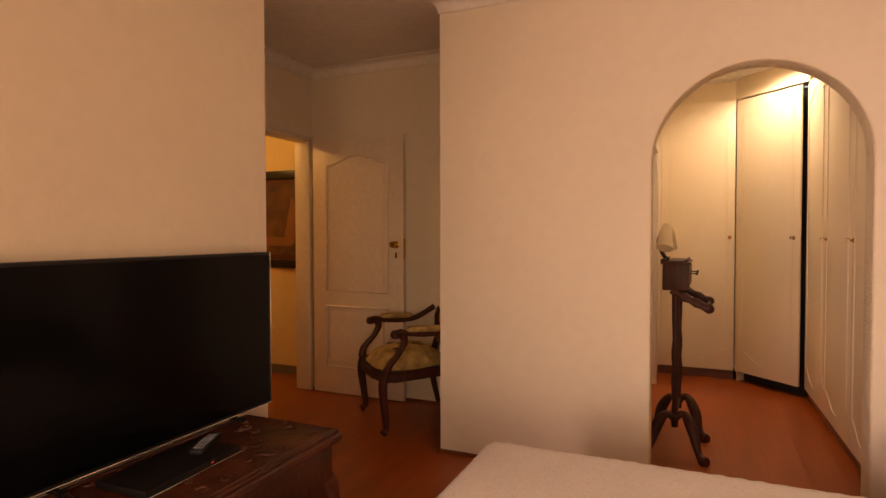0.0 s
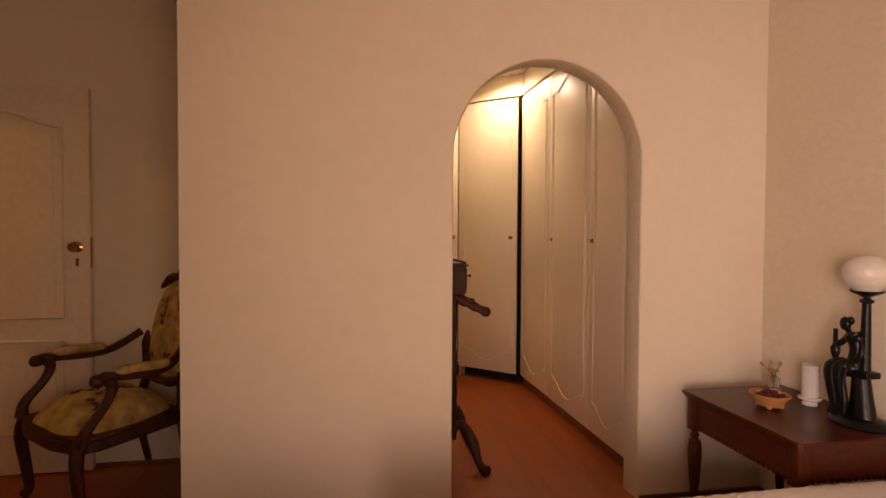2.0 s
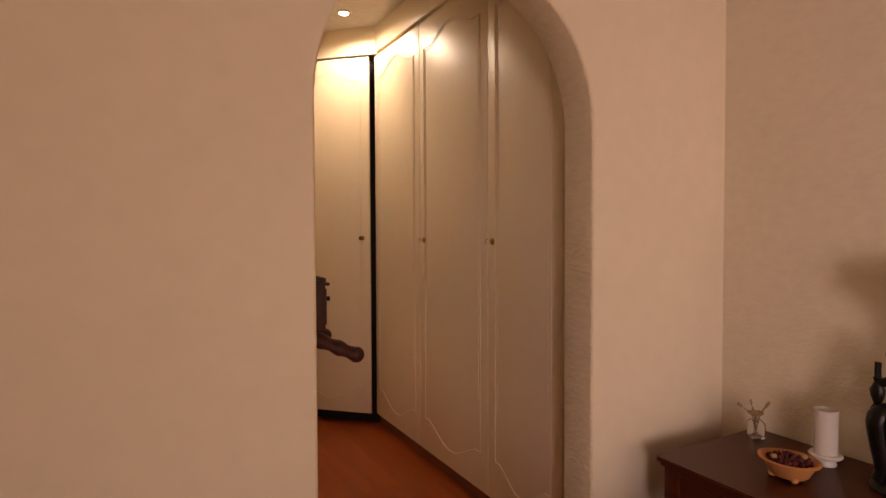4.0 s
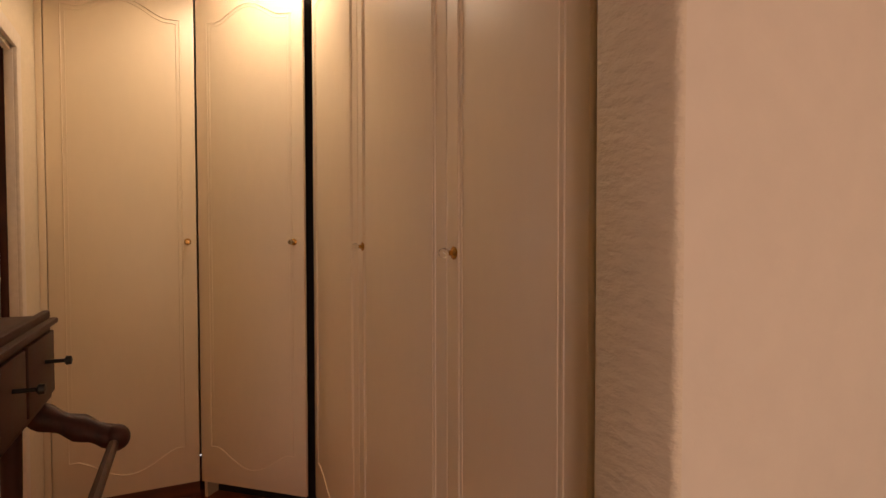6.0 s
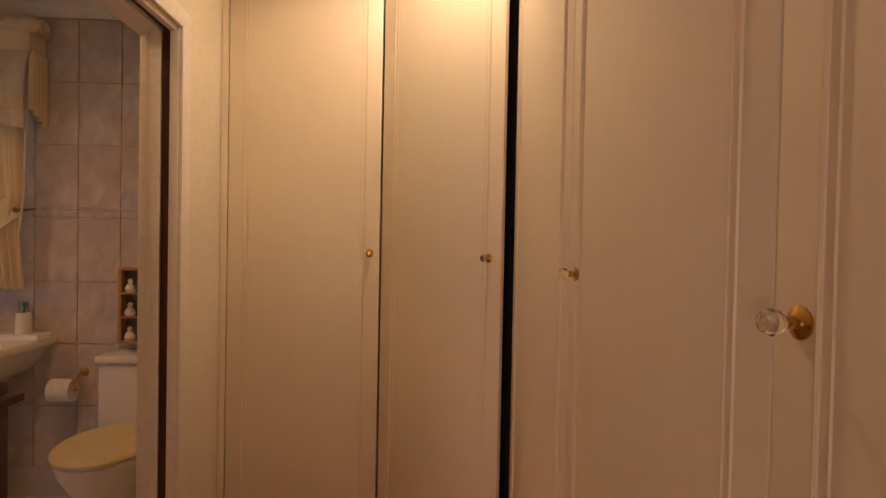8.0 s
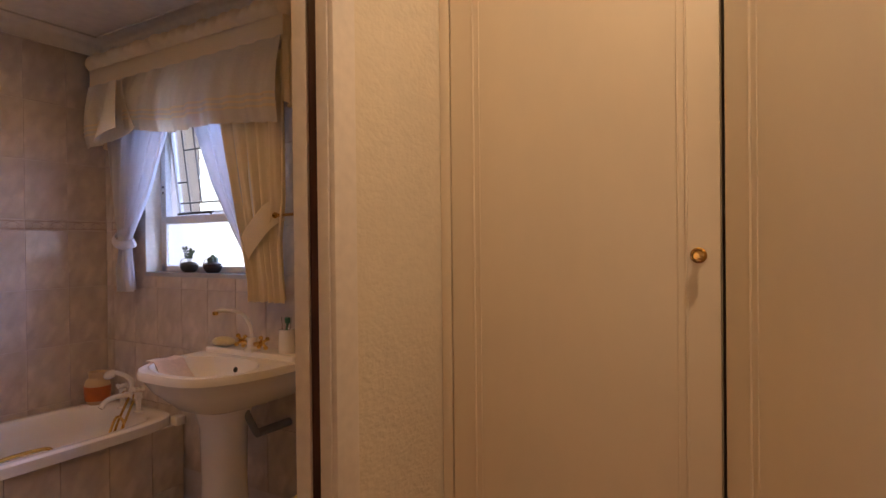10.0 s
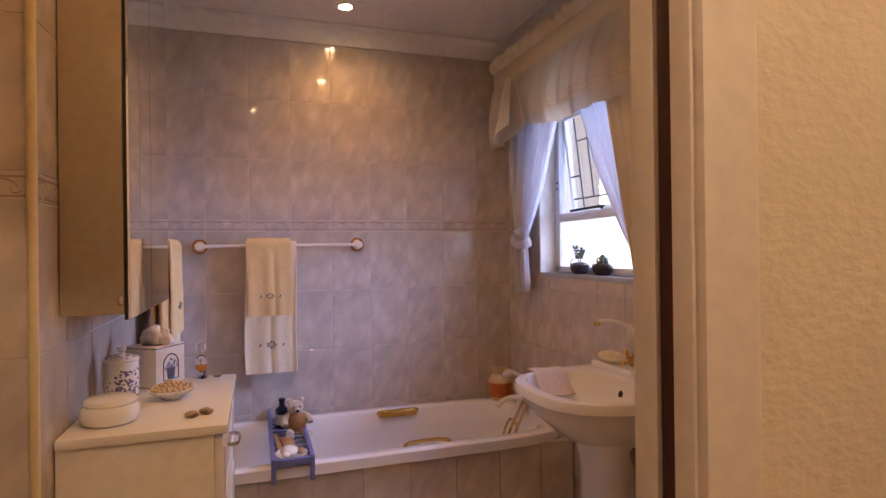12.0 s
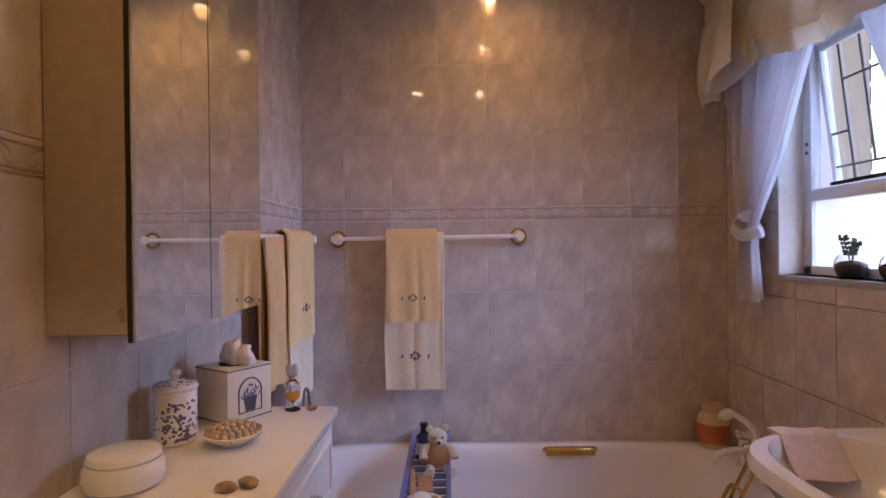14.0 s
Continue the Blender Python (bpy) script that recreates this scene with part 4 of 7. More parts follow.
def carved_chest():
    c = thing("chest", "low dark carved wooden chest under the television", "chest", pose(-1.40, 1.19, 0))
    hx, hy, top = 0.245, 0.585, 0.505
    bm = start()
    slab(bm, -hx, hx, -hy, hy, top - 0.05, top - 0.012, bev=0.016, seg=3)
    slab(bm, -hx + 0.012, hx - 0.012, -hy + 0.012, hy - 0.012, top - 0.014, top, bev=0.006)
    lid = part("lid", bm, CARVED, c)
    rng = random.Random(2)
    bm = start()
    for k in range(60):
        x, y = rng.uniform(-hx + 0.05, hx - 0.05), rng.uniform(-hy + 0.05, hy - 0.05)
        r, a0 = rng.uniform(0.016, 0.034), rng.uniform(0, 6.28)
        tube(bm, [(x + r * (1 - 0.1 * j) * math.cos(a0 + j * 0.7), y + r * (1 - 0.1 * j) * math.sin(a0 + j * 0.7), top + 0.0015) for j in range(7)], 0.0042, 5)
    tube(bm, [(-hx + 0.03, -hy + 0.03, top), (hx - 0.03, -hy + 0.03, top), (hx - 0.03, hy - 0.03, top), (-hx + 0.03, hy - 0.03, top)], 0.005, 6, closed=True)
    part("carving", bm, CARVED, lid, "carved scrolls and leaves")
    bm = start()
    slab(bm, -hx + 0.03, hx - 0.03, -hy + 0.03, hy - 0.03, 0.26, top - 0.045, bev=0.008)
    part("body", bm, CARVED, c)
    for sy in (-1, 1):
        bm = start()
        out = [(-hx + 0.03, 0.27), (-hx + 0.05, 0.21)] + [((-hx + 0.05) * math.cos(a), 0.21 - 0.06 * abs(math.cos(a * 3)) * 0 + 0.04 * math.sin(a)) for a in [math.pi * k / 8 for k in range(1, 8)]] + [(hx - 0.05, 0.21), (hx - 0.03, 0.27)]
        prism(bm, out, sy * (hy - 0.05), sy * (hy - 0.03))
        part("apron", bm, CARVED, c)
    for sx in (-1, 1):
        for sy in (-1, 1):
            bm = start()
            x, y = sx * (hx - 0.055), sy * (hy - 0.055)
            pts = curve_points([(x, y, 0.32), (x + sx * 0.02, y + sy * 0.02, 0.24), (x + sx * 0.005, y + sy * 0.005, 0.12), (x - sx * 0.005, y - sy * 0.005, 0.05), (x + sx * 0.015, y + sy * 0.015, 0.016)], 5)
            tube(bm, pts, [0.042 - 0.022 * k / (len(pts) - 1) + (0.008 if k > len(pts) - 4 else 0) for k in range(len(pts))], 10)
            part("leg", bm, CARVED, c)


carved_chest()


def media_box():
    b = thing("media_player", "flat black media player with silver edge on chest", "media player", pose(-1.43, 1.23, 0.505, 0, 0, 2))
    bm = start()
    slab(bm, -0.11, 0.095, -0.20, 0.19, 0.003, 0.026, bev=0.004)
    part("case", bm, TVSHELL, b)
    bm = start()
    tube(bm, curve_points([(0.098, -0.20, 0.006), (0.099, -0.05, 0.006), (0.096, 0.06, 0.006), (0.098, 0.19, 0.006)], 4), 0.0022, 6)
    part("silver_edge", bm, CHROME, b, "thin silver edge")
    bm = start()
    slab(bm, 0.094, 0.0965, 0.05, 0.058, 0.014, 0.019)
    part("standby_light", bm, mat("standby_red", (0.5, 0.02, 0.02), 0.4, emit=(1.0, 0.08, 0.05, 0.35)), b, "red standby light")
    r = thing("remote_control", "black and grey remote control lying on media player", "remote control", pose(-1.45, 1.37, 0.531, 0, 0, 25))
    bm = start()
    slab(bm, -0.022, 0.022, -0.09, 0.09, 0, 0.018, bev=0.006)
    part("body", bm, TVSHELL, r)
    for i in range(3):
        for j in range(7):
            bm = start()
            slab(bm, -0.016 + i * 0.012, -0.008 + i * 0.012, -0.07 + j * 0.02, -0.058 + j * 0.02, 0.0175, 0.0200, bev=0.001)
            part("button", bm, CHROME, r)


media_box()


def bed():
    b = thing("bed", "double bed made up with a white quilted bedspread", "bed", pose(0.43, 1.265, 0))
    hx, hy, top = 1.04, 0.735, 0.463
    bm = start()
    slab(bm, -hx + 0.06, hx, -hy + 0.06, hy - 0.06, 0.03, 0.22, bev=0.02)
    part("base", bm, MAHOGANY, b)
    bm = start()
    slab(bm, -hx + 0.03, hx - 0.004, -hy + 0.03, hy - 0.03, 0.22, top - 0.035, bev=0.06, seg=4)
    part("mattress", bm, QUILT, b)
    n, mm = 96, 72
    bm = start()

    def rim(u, v):
        # a sheet drawn over the mattress that falls down its sides, rounded at the foot's corners
        a, c = (u * 2 - 1), (v * 2 - 1)
        X, Y = a * (hx + 0.42), c * (hy + 0.42)
        ex, ey = (max(0.0, -X - hx + 0.03) if X < 0 else max(0.0, X - hx + 0.005)), max(0.0, abs(Y) - hy + 0.03)
        e = math.hypot(ex, ey)
        rr = 0.075
        if e <= 0:
            z, px, py = top, X, Y
        else:
            arc = min(e, rr * math.pi / 2) / rr
            out = rr * math.sin(arc)
            z = top - rr * (1 - math.cos(arc)) - max(0, e - rr * math.pi / 2)
            dx, dy = ex / e, ey / e
            px = (X + ex if X < 0 else X - ex) + (-dx if X < 0 else dx) * out if ex else X
            py = (math.copysign(abs(Y) - ey, Y)) + math.copysign(dy * out, Y) if ey else Y
            if X > 0:
                px = min(px, hx - 0.002)
        quilting = 0.0028 * math.sin(X * 95) * math.sin(Y * 95) + 0.004 * noise.noise((X * 3, Y * 3, 0))
        return Vector((px, py, max(0.03, z + quilting)))
    cloth(bm, n, mm, rim, 0.006)
    part("bedspread", bm, QUILT, b, "white bedspread with fine raised quilting", smooth=60)


bed()


def bedside_table():
    t = thing("bedside_table", "dark mahogany bedside table with carved rails and turned legs", "table", pose(1.21, 2.42, 0))
    hx, hy, top = 0.262, 0.345, 0.565
    bm = start()
    outline = [(-hx + 0.012, -hy), (hx, -hy), (hx, hy), (-hx + 0.012, hy), (-hx, hy - 0.012), (-hx, -hy + 0.012)]
    prism(bm, outline, top - 0.014, top, "xy")
    prism(bm, [(x * 0.965, y * 0.972) for x, y in outline], top - 0.028, top - 0.013, "xy")
    bmesh.ops.bevel(bm, geom=[e for e in bm.edges if abs(e.verts[0].co.z - e.verts[1].co.z) < 1e-6], offset=0.004, segments=2, affect="EDGES")
    part("tabletop", bm, MAHOGANY, t, "polished mahogany top with moulded edge")
    for side in (-1, 1):
        bm = start()
        slab(bm, -hx + 0.03, hx - 0.02, side * (hy - 0.055) - 0.009, side * (hy - 0.055) + 0.009, top - 0.155, top - 0.027, bev=0.002)
        part("side_rail", bm, MAHOGANY, t)
    bm = start()
    edge = [(-hy + 0.06, top - 0.027), (hy - 0.06, top - 0.027)] + [(hy - 0.06, top - 0.150), (-hy + 0.06, top - 0.150)]
    prism(bm, edge, -hx + 0.032, -hx + 0.050, "yz")
    rail = part("front_rail", bm, MAHOGANY, t, "straight front rail")
    # carved border of small lobes under each rail
    mesh = None
    spots = [(-hx + 0.041, -hy + 0.085 + 0.0255 * k, 0) for k in range(21)]
    spots += [(-hx + 0.075 + 0.0255 * k, sy * (hy - 0.055), 90) for sy in (-1, 1) for k in range(15)]
    for x, y, turn in spots:
        if mesh is None:
            bm = start()
            ball(bm, (0, 0, 0), 0.012, 0.0135, 0.016, 8, 6)
            ob = part("carved_lobe", bm, MAHOGANY, t)
            mesh = ob.data
        else:
            ob = new("carved_lobe", mesh)
            ob.parent = t
        ob.matrix_basis = pose(x, y, top - 0.152, 0, 0, turn)
    bm = start()
    tube(bm, [(-hx + 0.031, -hy + 0.08, top - 0.052), (-hx + 0.031, hy - 0.08, top - 0.052)], 0.004, 6)
    tube(bm, [(-hx + 0.031, -hy + 0.08, top - 0.128), (-hx + 0.031, hy - 0.08, top - 0.128)], 0.004, 6)
    part("bead_moulding", bm, MAHOGANY, t)
    for sx in (-1, 1):
        for sy in (-1, 1):
            bm = start()
            x, y = sx * (hx - 0.042), sy * (hy - 0.052)
            slab(bm, x - 0.024, x + 0.024, y - 0.024, y + 0.024, top - 0.17, top - 0.027, bev=0.002)
            lathe(bm, [(0.0, 0.0), (0.014, 0.0), (0.018, 0.03), (0.012, 0.06), (0.017, 0.10), (0.027, 0.22), (0.031, 0.30), (0.026, 0.345), (0.013, 0.358), (0.020, 0.37), (0.013, 0.382), (0.022, 0.396), (0.0, 0.396)], 16, Matrix.Translation((x, y, 0)))
            part("leg", bm, MAHOGANY, t)


bedside_table()
TABLE = 0.565


def figure_lamp():
    t = thing("table_lamp", "bronze lamp with seated figure and opal glass globe", "table lamp", pose(1.345, 2.215, TABLE))
    bm = start()
    lathe(bm, [(0, 0), (0.102, 0), (0.107, 0.006), (0.100, 0.016), (0.076, 0.028), (0.045, 0.034), (0.036, 0.06), (0.030, 0.12), (0.027, 0.18), (0, 0.18)], 28, Matrix.Translation((-0.01, 0.01, 0)) @ Matrix.Diagonal((0.8, 1.05, 1, 1)))
    part("base", bm, BRONZE, t)
    bm = start()
    lathe(bm, [(0, 0.17), (0.020, 0.17), (0.018, 0.30), (0.0145, 0.455), (0.022, 0.458), (0.024, 0.468), (0.012, 0.472), (0.010, 0.482), (0, 0.482)], 16)
    part("column", bm, BRONZE, t, "slender bronze column")
    bm = start()
    lathe(bm, [(0.0, 0.478), (0.014, 0.478), (0.03, 0.486), (0.052, 0.496), (0.058, 0.503), (0.05, 0.503), (0.0, 0.498)], 24)
    part("cup", bm, BRONZE, t)
    bm = start()
    r = 0.084
    lathe(bm, [(0.0, 0.500), (0.045, 0.501)] + [(r * math.sin(a), 0.568 - 0.068 * math.cos(a)) for a in [math.pi * (0.20 + 0.8 * k / 14) for k in range(14)]] + [(0.0, 0.636)], 32)
    part("globe", bm, GLOBE, t, "frosted opal glass globe shade")
    # the seated figure, one plain shape
    bm = start()
    ball(bm, (-0.030, 0.045, 0.205), 0.048, 0.044, 0.036)
    pts = curve_points([(-0.028, 0.036, 0.21), (-0.024, 0.026, 0.255), (-0.022, 0.030, 0.30), (-0.026, 0.044, 0.332)], 5)
    tube(bm, pts, [0.036 - 0.008 * math.sin(math.pi * k / (len(pts) - 1)) for k in range(len(pts))], 14)
    ball(bm, (-0.026, 0.038, 0.322), 0.030, 0.044, 0.022)
    tube(bm, [(-0.03, 0.05, 0.33), (-0.034, 0.066, 0.355)], 0.012, 10)
    ball(bm, (-0.034, 0.074, 0.370), 0.023, 0.026, 0.027)
    ball(bm, (-0.030, 0.052, 0.384), 0.017, 0.018, 0.016)
    tube(bm, curve_points([(-0.030, 0.062, 0.322), (-0.040, 0.096, 0.292), (-0.042, 0.116, 0.300), (-0.040, 0.118, 0.345)], 5), [0.013] * 8 + [0.010] * 8, 8)
    tube(bm, curve_points([(-0.02, 0.010, 0.315), (-0.034, -0.004, 0.262), (-0.045, 0.030, 0.225)], 5), 0.012, 8)
    for dy, out in ((0.0, 0.0), (0.030, 0.012)):
        pts = curve_points([(-0.035, 0.045 + dy, 0.205), (-0.072 - out, 0.070 + dy, 0.196), (-0.070 - out, 0.066 + dy, 0.13), (-0.058 - out, 0.058 + dy, 0.06), (-0.066 - out, 0.070 + dy, 0.022)], 5)
        tube(bm, pts, [0.036 - 0.016 * k / (len(pts) - 1) for k in range(len(pts))], 12)
    # robe falling in folds from the lap to the base
    for k in range(9):
        a = -0.5 + 0.28 * k
        x, y = -0.030 - 0.045 * math.sin(a), 0.045 + 0.050 * math.cos(a)
        tube(bm, curve_points([(x, y, 0.208), (x - 0.012, y * 1.05, 0.15), (x - 0.004 + 0.006 * math.sin(k * 2.0), y, 0.085), (x - 0.010, y * 1.02, 0.024 + 0.012 * (k % 2))], 4), [0.010 + 0.004 * math.sin(k + j * 0.7) for j in range(13)], 7)
    lathe(bm, [(0, 0.215), (0.020, 0.215), (0.010, 0.228), (0.020, 0.250), (0.023, 0.268), (0.010, 0.290), (0.014, 0.302), (0, 0.302)], 14, Matrix.Translation((-0.040, 0.118, 0)))
    slab(bm, -0.062, 0.03, -0.055, 0.135, 0.18, 0.205, bev=0.009)
    tube(bm, [(-0.015, -0.01, 0.0), (-0.012, 0.01, 0.19)], [0.058, 0.036], 14)
    bm.transform(Matrix.Diagonal((0.72, 0.86, 1, 1)))
    part("figure", bm, BRONZE, t)


figure_lamp()


def small_things_on_table():
    c = thing("candle_holder", "white ceramic cylinder holder on a saucer foot", "candle holder", pose(1.345, 2.462, TABLE))
    bm = start()
    lathe(bm, [(0.0, 0.03), (0.031, 0.03), (0.032, 0.05), (0.0325, 0.164), (0.034, 0.168), (0.030, 0.169), (0.029, 0.16), (0.028, 0.06), (0.0, 0.058)], 28)
    part("cylinder", bm, CERAMIC, c)
    bm = start()
    lathe(bm, [(0.0, 0.0), (0.028, 0.0), (0.030, 0.004), (0.026, 0.018), (0.042, 0.024), (0.046, 0.031), (0.042, 0.036), (0.032, 0.036), (0.0, 0.034)], 28)
    part("saucer_foot", bm, CERAMIC, c)
    b = thing("potpourri_bowl", "terracotta bowl filled with dark red dried petals", "bowl", pose(1.155, 2.462, TABLE))
    bm = start()
    lathe(bm, [(0.0, 0.008), (0.040, 0.008), (0.048, 0.018), (0.062, 0.046), (0.072, 0.050), (0.074, 0.056), (0.068, 0.058), (0.058, 0.050), (0.044, 0.024), (0.0, 0.020)], 28, Matrix.Diagonal((1, 1.12, 1, 1)))
    part("bowl", bm, TERRACOTTA, b)
    for k in range(4):
        bm = start()
        a = 0.8 + k * math.pi / 2
        ball(bm, (0.040 * math.cos(a), 0.044 * math.sin(a), 0.009), 0.011, 0.011, 0.009)
        part("foot", bm, TERRACOTTA, b)
    rng = random.Random(8)
    bm = start()
    for k in range(70):
        a, r = rng.uniform(0, 6.28), 0.052 * math.sqrt(rng.random())
        z = 0.046 + 0.016 * (1 - r / 0.055) + rng.uniform(0, 0.006)
        ball(bm, (r * math.cos(a), 1.1 * r * math.sin(a), z), rng.uniform(0.007, 0.012), rng.uniform(0.005, 0.009), rng.uniform(0.003, 0.006), 7, 5, Euler((rng.random() * 3, rng.random() * 3, a)).to_matrix().to_4x4())
    pot = part("potpourri", bm, PETALS, b, "heap of dark red dried petals")
    for at, size in (((-0.040, 0.020, 0.064), (0.010, 0.008, 0.007)), ((0.020, -0.03, 0.066), (0.008, 0.010, 0.006))):
        bm = start()
        ball(bm, at, *size)
        part("pale_petal", bm, STRAW, b)
    v = thing("bud_vase", "small square clear glass bottle holding dried stems", "vase", pose(1.375, 2.700, TABLE))
    bm = start()
    lathe(bm, [(0, 0), (0.026, 0.0), (0.029, 0.004), (0.029, 0.05), (0.024, 0.058), (0.012, 0.066), (0.011, 0.078), (0.014, 0.08), (0.0095, 0.080), (0.009, 0.068), (0.022, 0.055), (0.026, 0.05), (0.026, 0.008), (0, 0.007)], 4, pose(0, 0, 0, 0, 0, 20))
    part("bottle", bm, CLEAR, v)
    for k, (dx, dy) in enumerate(((-0.03, 0.045), (0.0, 0.02), (-0.01, -0.05), (-0.035, -0.01), (0.015, -0.03))):
        bm = start()
        pts = curve_points([(0, 0, 0.012), (dx * 0.25, dy * 0.25, 0.075), (dx, dy, 0.11 + 0.012 * (k % 3))], 4)
        tube(bm, pts, 0.0015, 5)
        for j in (3, 5, 7, 8):
            ball(bm, pts[min(j, len(pts) - 1)], 0.004, 0.004, 0.007, 6, 4)
        part("dried_stem", bm, STRAW, v)
    bm = start()
    ball(bm, (0, 0, 0.084), 0.017, 0.017, 0.010, 8, 5)
    for k in range(7):
        ball(bm, (0.016 * math.cos(k * 0.9), 0.016 * math.sin(k * 0.9), 0.086), 0.008, 0.008, 0.006, 6, 4)
    part("dried_flowers", bm, STRAW, v)


small_things_on_table()


def armchair():
    """A carved open armchair; its front is towards the local -y."""
    c = thing("armchair", "carved walnut open armchair upholstered in floral tapestry", "armchair", pose(-1.69, 3.355, 0, 0, 0, -45))
    fw, bw, dy = 0.315, 0.235, 0.27
    bm = start()
    ring = [(-bw, dy), (bw, dy), (bw + 0.02, 0.1), (fw, -0.16), (fw - 0.03, -dy + 0.02), (0.12, -dy - 0.025), (-0.12, -dy - 0.025), (-fw + 0.03, -dy + 0.02), (-fw, -0.16), (-bw - 0.02, 0.1)]
    prism(bm, ring, 0.335, 0.40, "xy")
    bmesh.ops.bevel(bm, geom=bm.edges[:], offset=0.012, segments=2, affect="EDGES")
    part("seat_frame", bm, WALNUT, c)
    bm = start()

    def seat(u, v):
        a, r = u * 2 * math.pi, 1 - v
        x, y = math.cos(a), math.sin(a)
        k = (abs(x) ** 3 + abs(y) ** 3) ** (-1 / 3)
        x, y = x * k * r, y * k * r
        wx = fw - 0.02 + (bw - fw) * (y + 1) / 2
        return Vector((x * wx, y * (dy - 0.005), 0.398 + 0.115 * (1 - r ** 4) + 0.008 * math.sin(a * 3)))
    cloth(bm, 40, 10, seat, 0)
    bmesh.ops.remove_doubles(bm, verts=bm.verts[:], dist=1e-4)
    cushion = part("seat", bm, TAPESTRY, c, "padded seat in gold floral tapestry", smooth=60)
    rng = random.Random(5)

    def motifs(parent, place, n):
        bm = start()
        for k in range(n):
            u, v = rng.uniform(-0.8, 0.8), rng.uniform(-0.8, 0.8)
            for j in range(rng.randint(3, 5)):
                p, nrm = place(u + rng.uniform(-0.1, 0.1), v + rng.uniform(-0.12, 0.12))
                q = nrm.to_track_quat("Z", "Y").to_matrix().to_4x4()
                ball(bm, p, rng.uniform(0.014, 0.026), rng.uniform(0.006, 0.011), 0.003, 8, 4, q @ pose(0, 0, 0, 0, 0, rng.uniform(0, 180)))
        tagged(part("floral_motif", bm, MOTIF, parent), "woven brown flower sprigs", kind="stuff")
    motifs(cushion, lambda u, v: (Vector((u * (fw - 0.09), v * 0.2, 0.514 - 0.085 * (max(abs(u), abs(v)) ** 4))), Vector((u * 0.2, v * 0.2, 1))), 12)
    for s in (-1, 1):
        bm = start()
        x, y = s * (fw - 0.035), -dy + 0.035
        pts = curve_points([(x, y, 0.39), (x + s * 0.012, y - 0.015, 0.30), (x, y, 0.16), (x - s * 0.006, y + 0.01, 0.05), (x + s * 0.006, y - 0.012, 0.018)], 5)
        tube(bm, pts, [0.032 - 0.016 * k / (len(pts) - 1) + (0.007 if k > len(pts) - 4 else 0) for k in range(len(pts))], 10)
        part("front_leg", bm, WALNUT, c)
        bm = start()
        pts = curve_points([(s * (bw - 0.02), dy - 0.02, 0.40), (s * (bw - 0.02), dy, 0.22), (s * (bw - 0.01), dy + 0.05, 0.015)], 5)
        tube(bm, pts, [0.026 - 0.008 * k / (len(pts) - 1) for k in range(len(pts))], 8)
        part("back_leg", bm, WALNUT, c)
        # arm: scrolled support rising from the seat rail, rail sweeping back to the frame
        bm = start()
        pts = curve_points([(s * (fw - 0.005), -dy + 0.03, 0.385), (s * (fw + 0.012), -dy + 0.05, 0.45), (s * (fw + 0.005), -0.15, 0.53), (s * fw, -0.115, 0.60), (s * fw, -0.135, 0.645)], 5)
        tube(bm, pts, [0.030 - 0.010 * math.sin(math.pi * k / (len(pts) - 1)) for k in range(len(pts))], 10)
        part("arm_support", bm, WALNUT, c)
        bm = start()
        pts = curve_points([(s * fw, -0.185, 0.632), (s * fw, -0.150, 0.655), (s * fw, -0.08, 0.645), (s * (fw + 0.005), 0.06, 0.635), (s * (fw - 0.03), 0.17, 0.655), (s * (bw - 0.012), 0.285, 0.735)], 5)
        tube(bm, pts, [0.024, 0.030, 0.032, 0.028] + [0.020] * (len(pts) - 5) + [0.022], 10)
        ball(bm, (s * fw, -0.180, 0.640), 0.030, 0.026, 0.026)
        arm = part("arm_rail", bm, WALNUT, c)
        bm = start()
        pts = curve_points([(s * fw, -0.105, 0.664), (s * (fw + 0.003), -0.02, 0.668), (s * (fw + 0.003), 0.08, 0.662), (s * (fw - 0.012), 0.14, 0.664)], 5)
        tube(bm, pts, [0.012, 0.022] + [0.027] * (len(pts) - 4) + [0.022, 0.012], 12, flat=0.8)
        part("arm_pad", bm, TAPESTRY, arm, "padded tapestry arm rest")
    # back: oval carved frame with a padded panel, leaning
    lean = Matrix.Translation((0, dy, 0.46)) @ pose(0, 0, 0, -13)
    oval = [(0.235 * math.copysign(abs(math.cos(a)) ** 0.75, math.cos(a)), 0, 0.315 + 0.275 * math.copysign(abs(math.sin(a)) ** 0.8, math.sin(a))) for a in [2 * math.pi * k / 40 for k in range(40)]]
    bm = start()
    tube(bm, oval, [0.024 + 0.004 * math.cos(k * 2) for k in range(40)], 10, closed=True, m=lean)
    ball(bm, lean @ Vector((0, -0.005, 0.615)), 0.055, 0.02, 0.028)
    for s in (-1, 1):
        tube(bm, [lean @ Vector((s * 0.15, 0, 0.10)), Vector((s * (bw - 0.03), dy - 0.01, 0.37))], 0.024, 8)
    part("back_frame", bm, WALNUT, c, "oval carved back frame")
    bm = start()

    def pad(u, v):
        a, r = u * 2 * math.pi, 1 - v
        return lean @ Vector((0.218 * r * math.copysign(abs(math.cos(a)) ** 0.75, math.cos(a)), 0.005 - 0.045 * (1 - r ** 3), 0.315 + 0.255 * r * math.copysign(abs(math.sin(a)) ** 0.8, math.sin(a))))
    cloth(bm, 40, 8, pad, 0)
    bmesh.ops.remove_doubles(bm, verts=bm.verts[:], dist=1e-4)
    panel = part("backrest", bm, TAPESTRY, c, "padded back in gold floral tapestry", smooth=60)
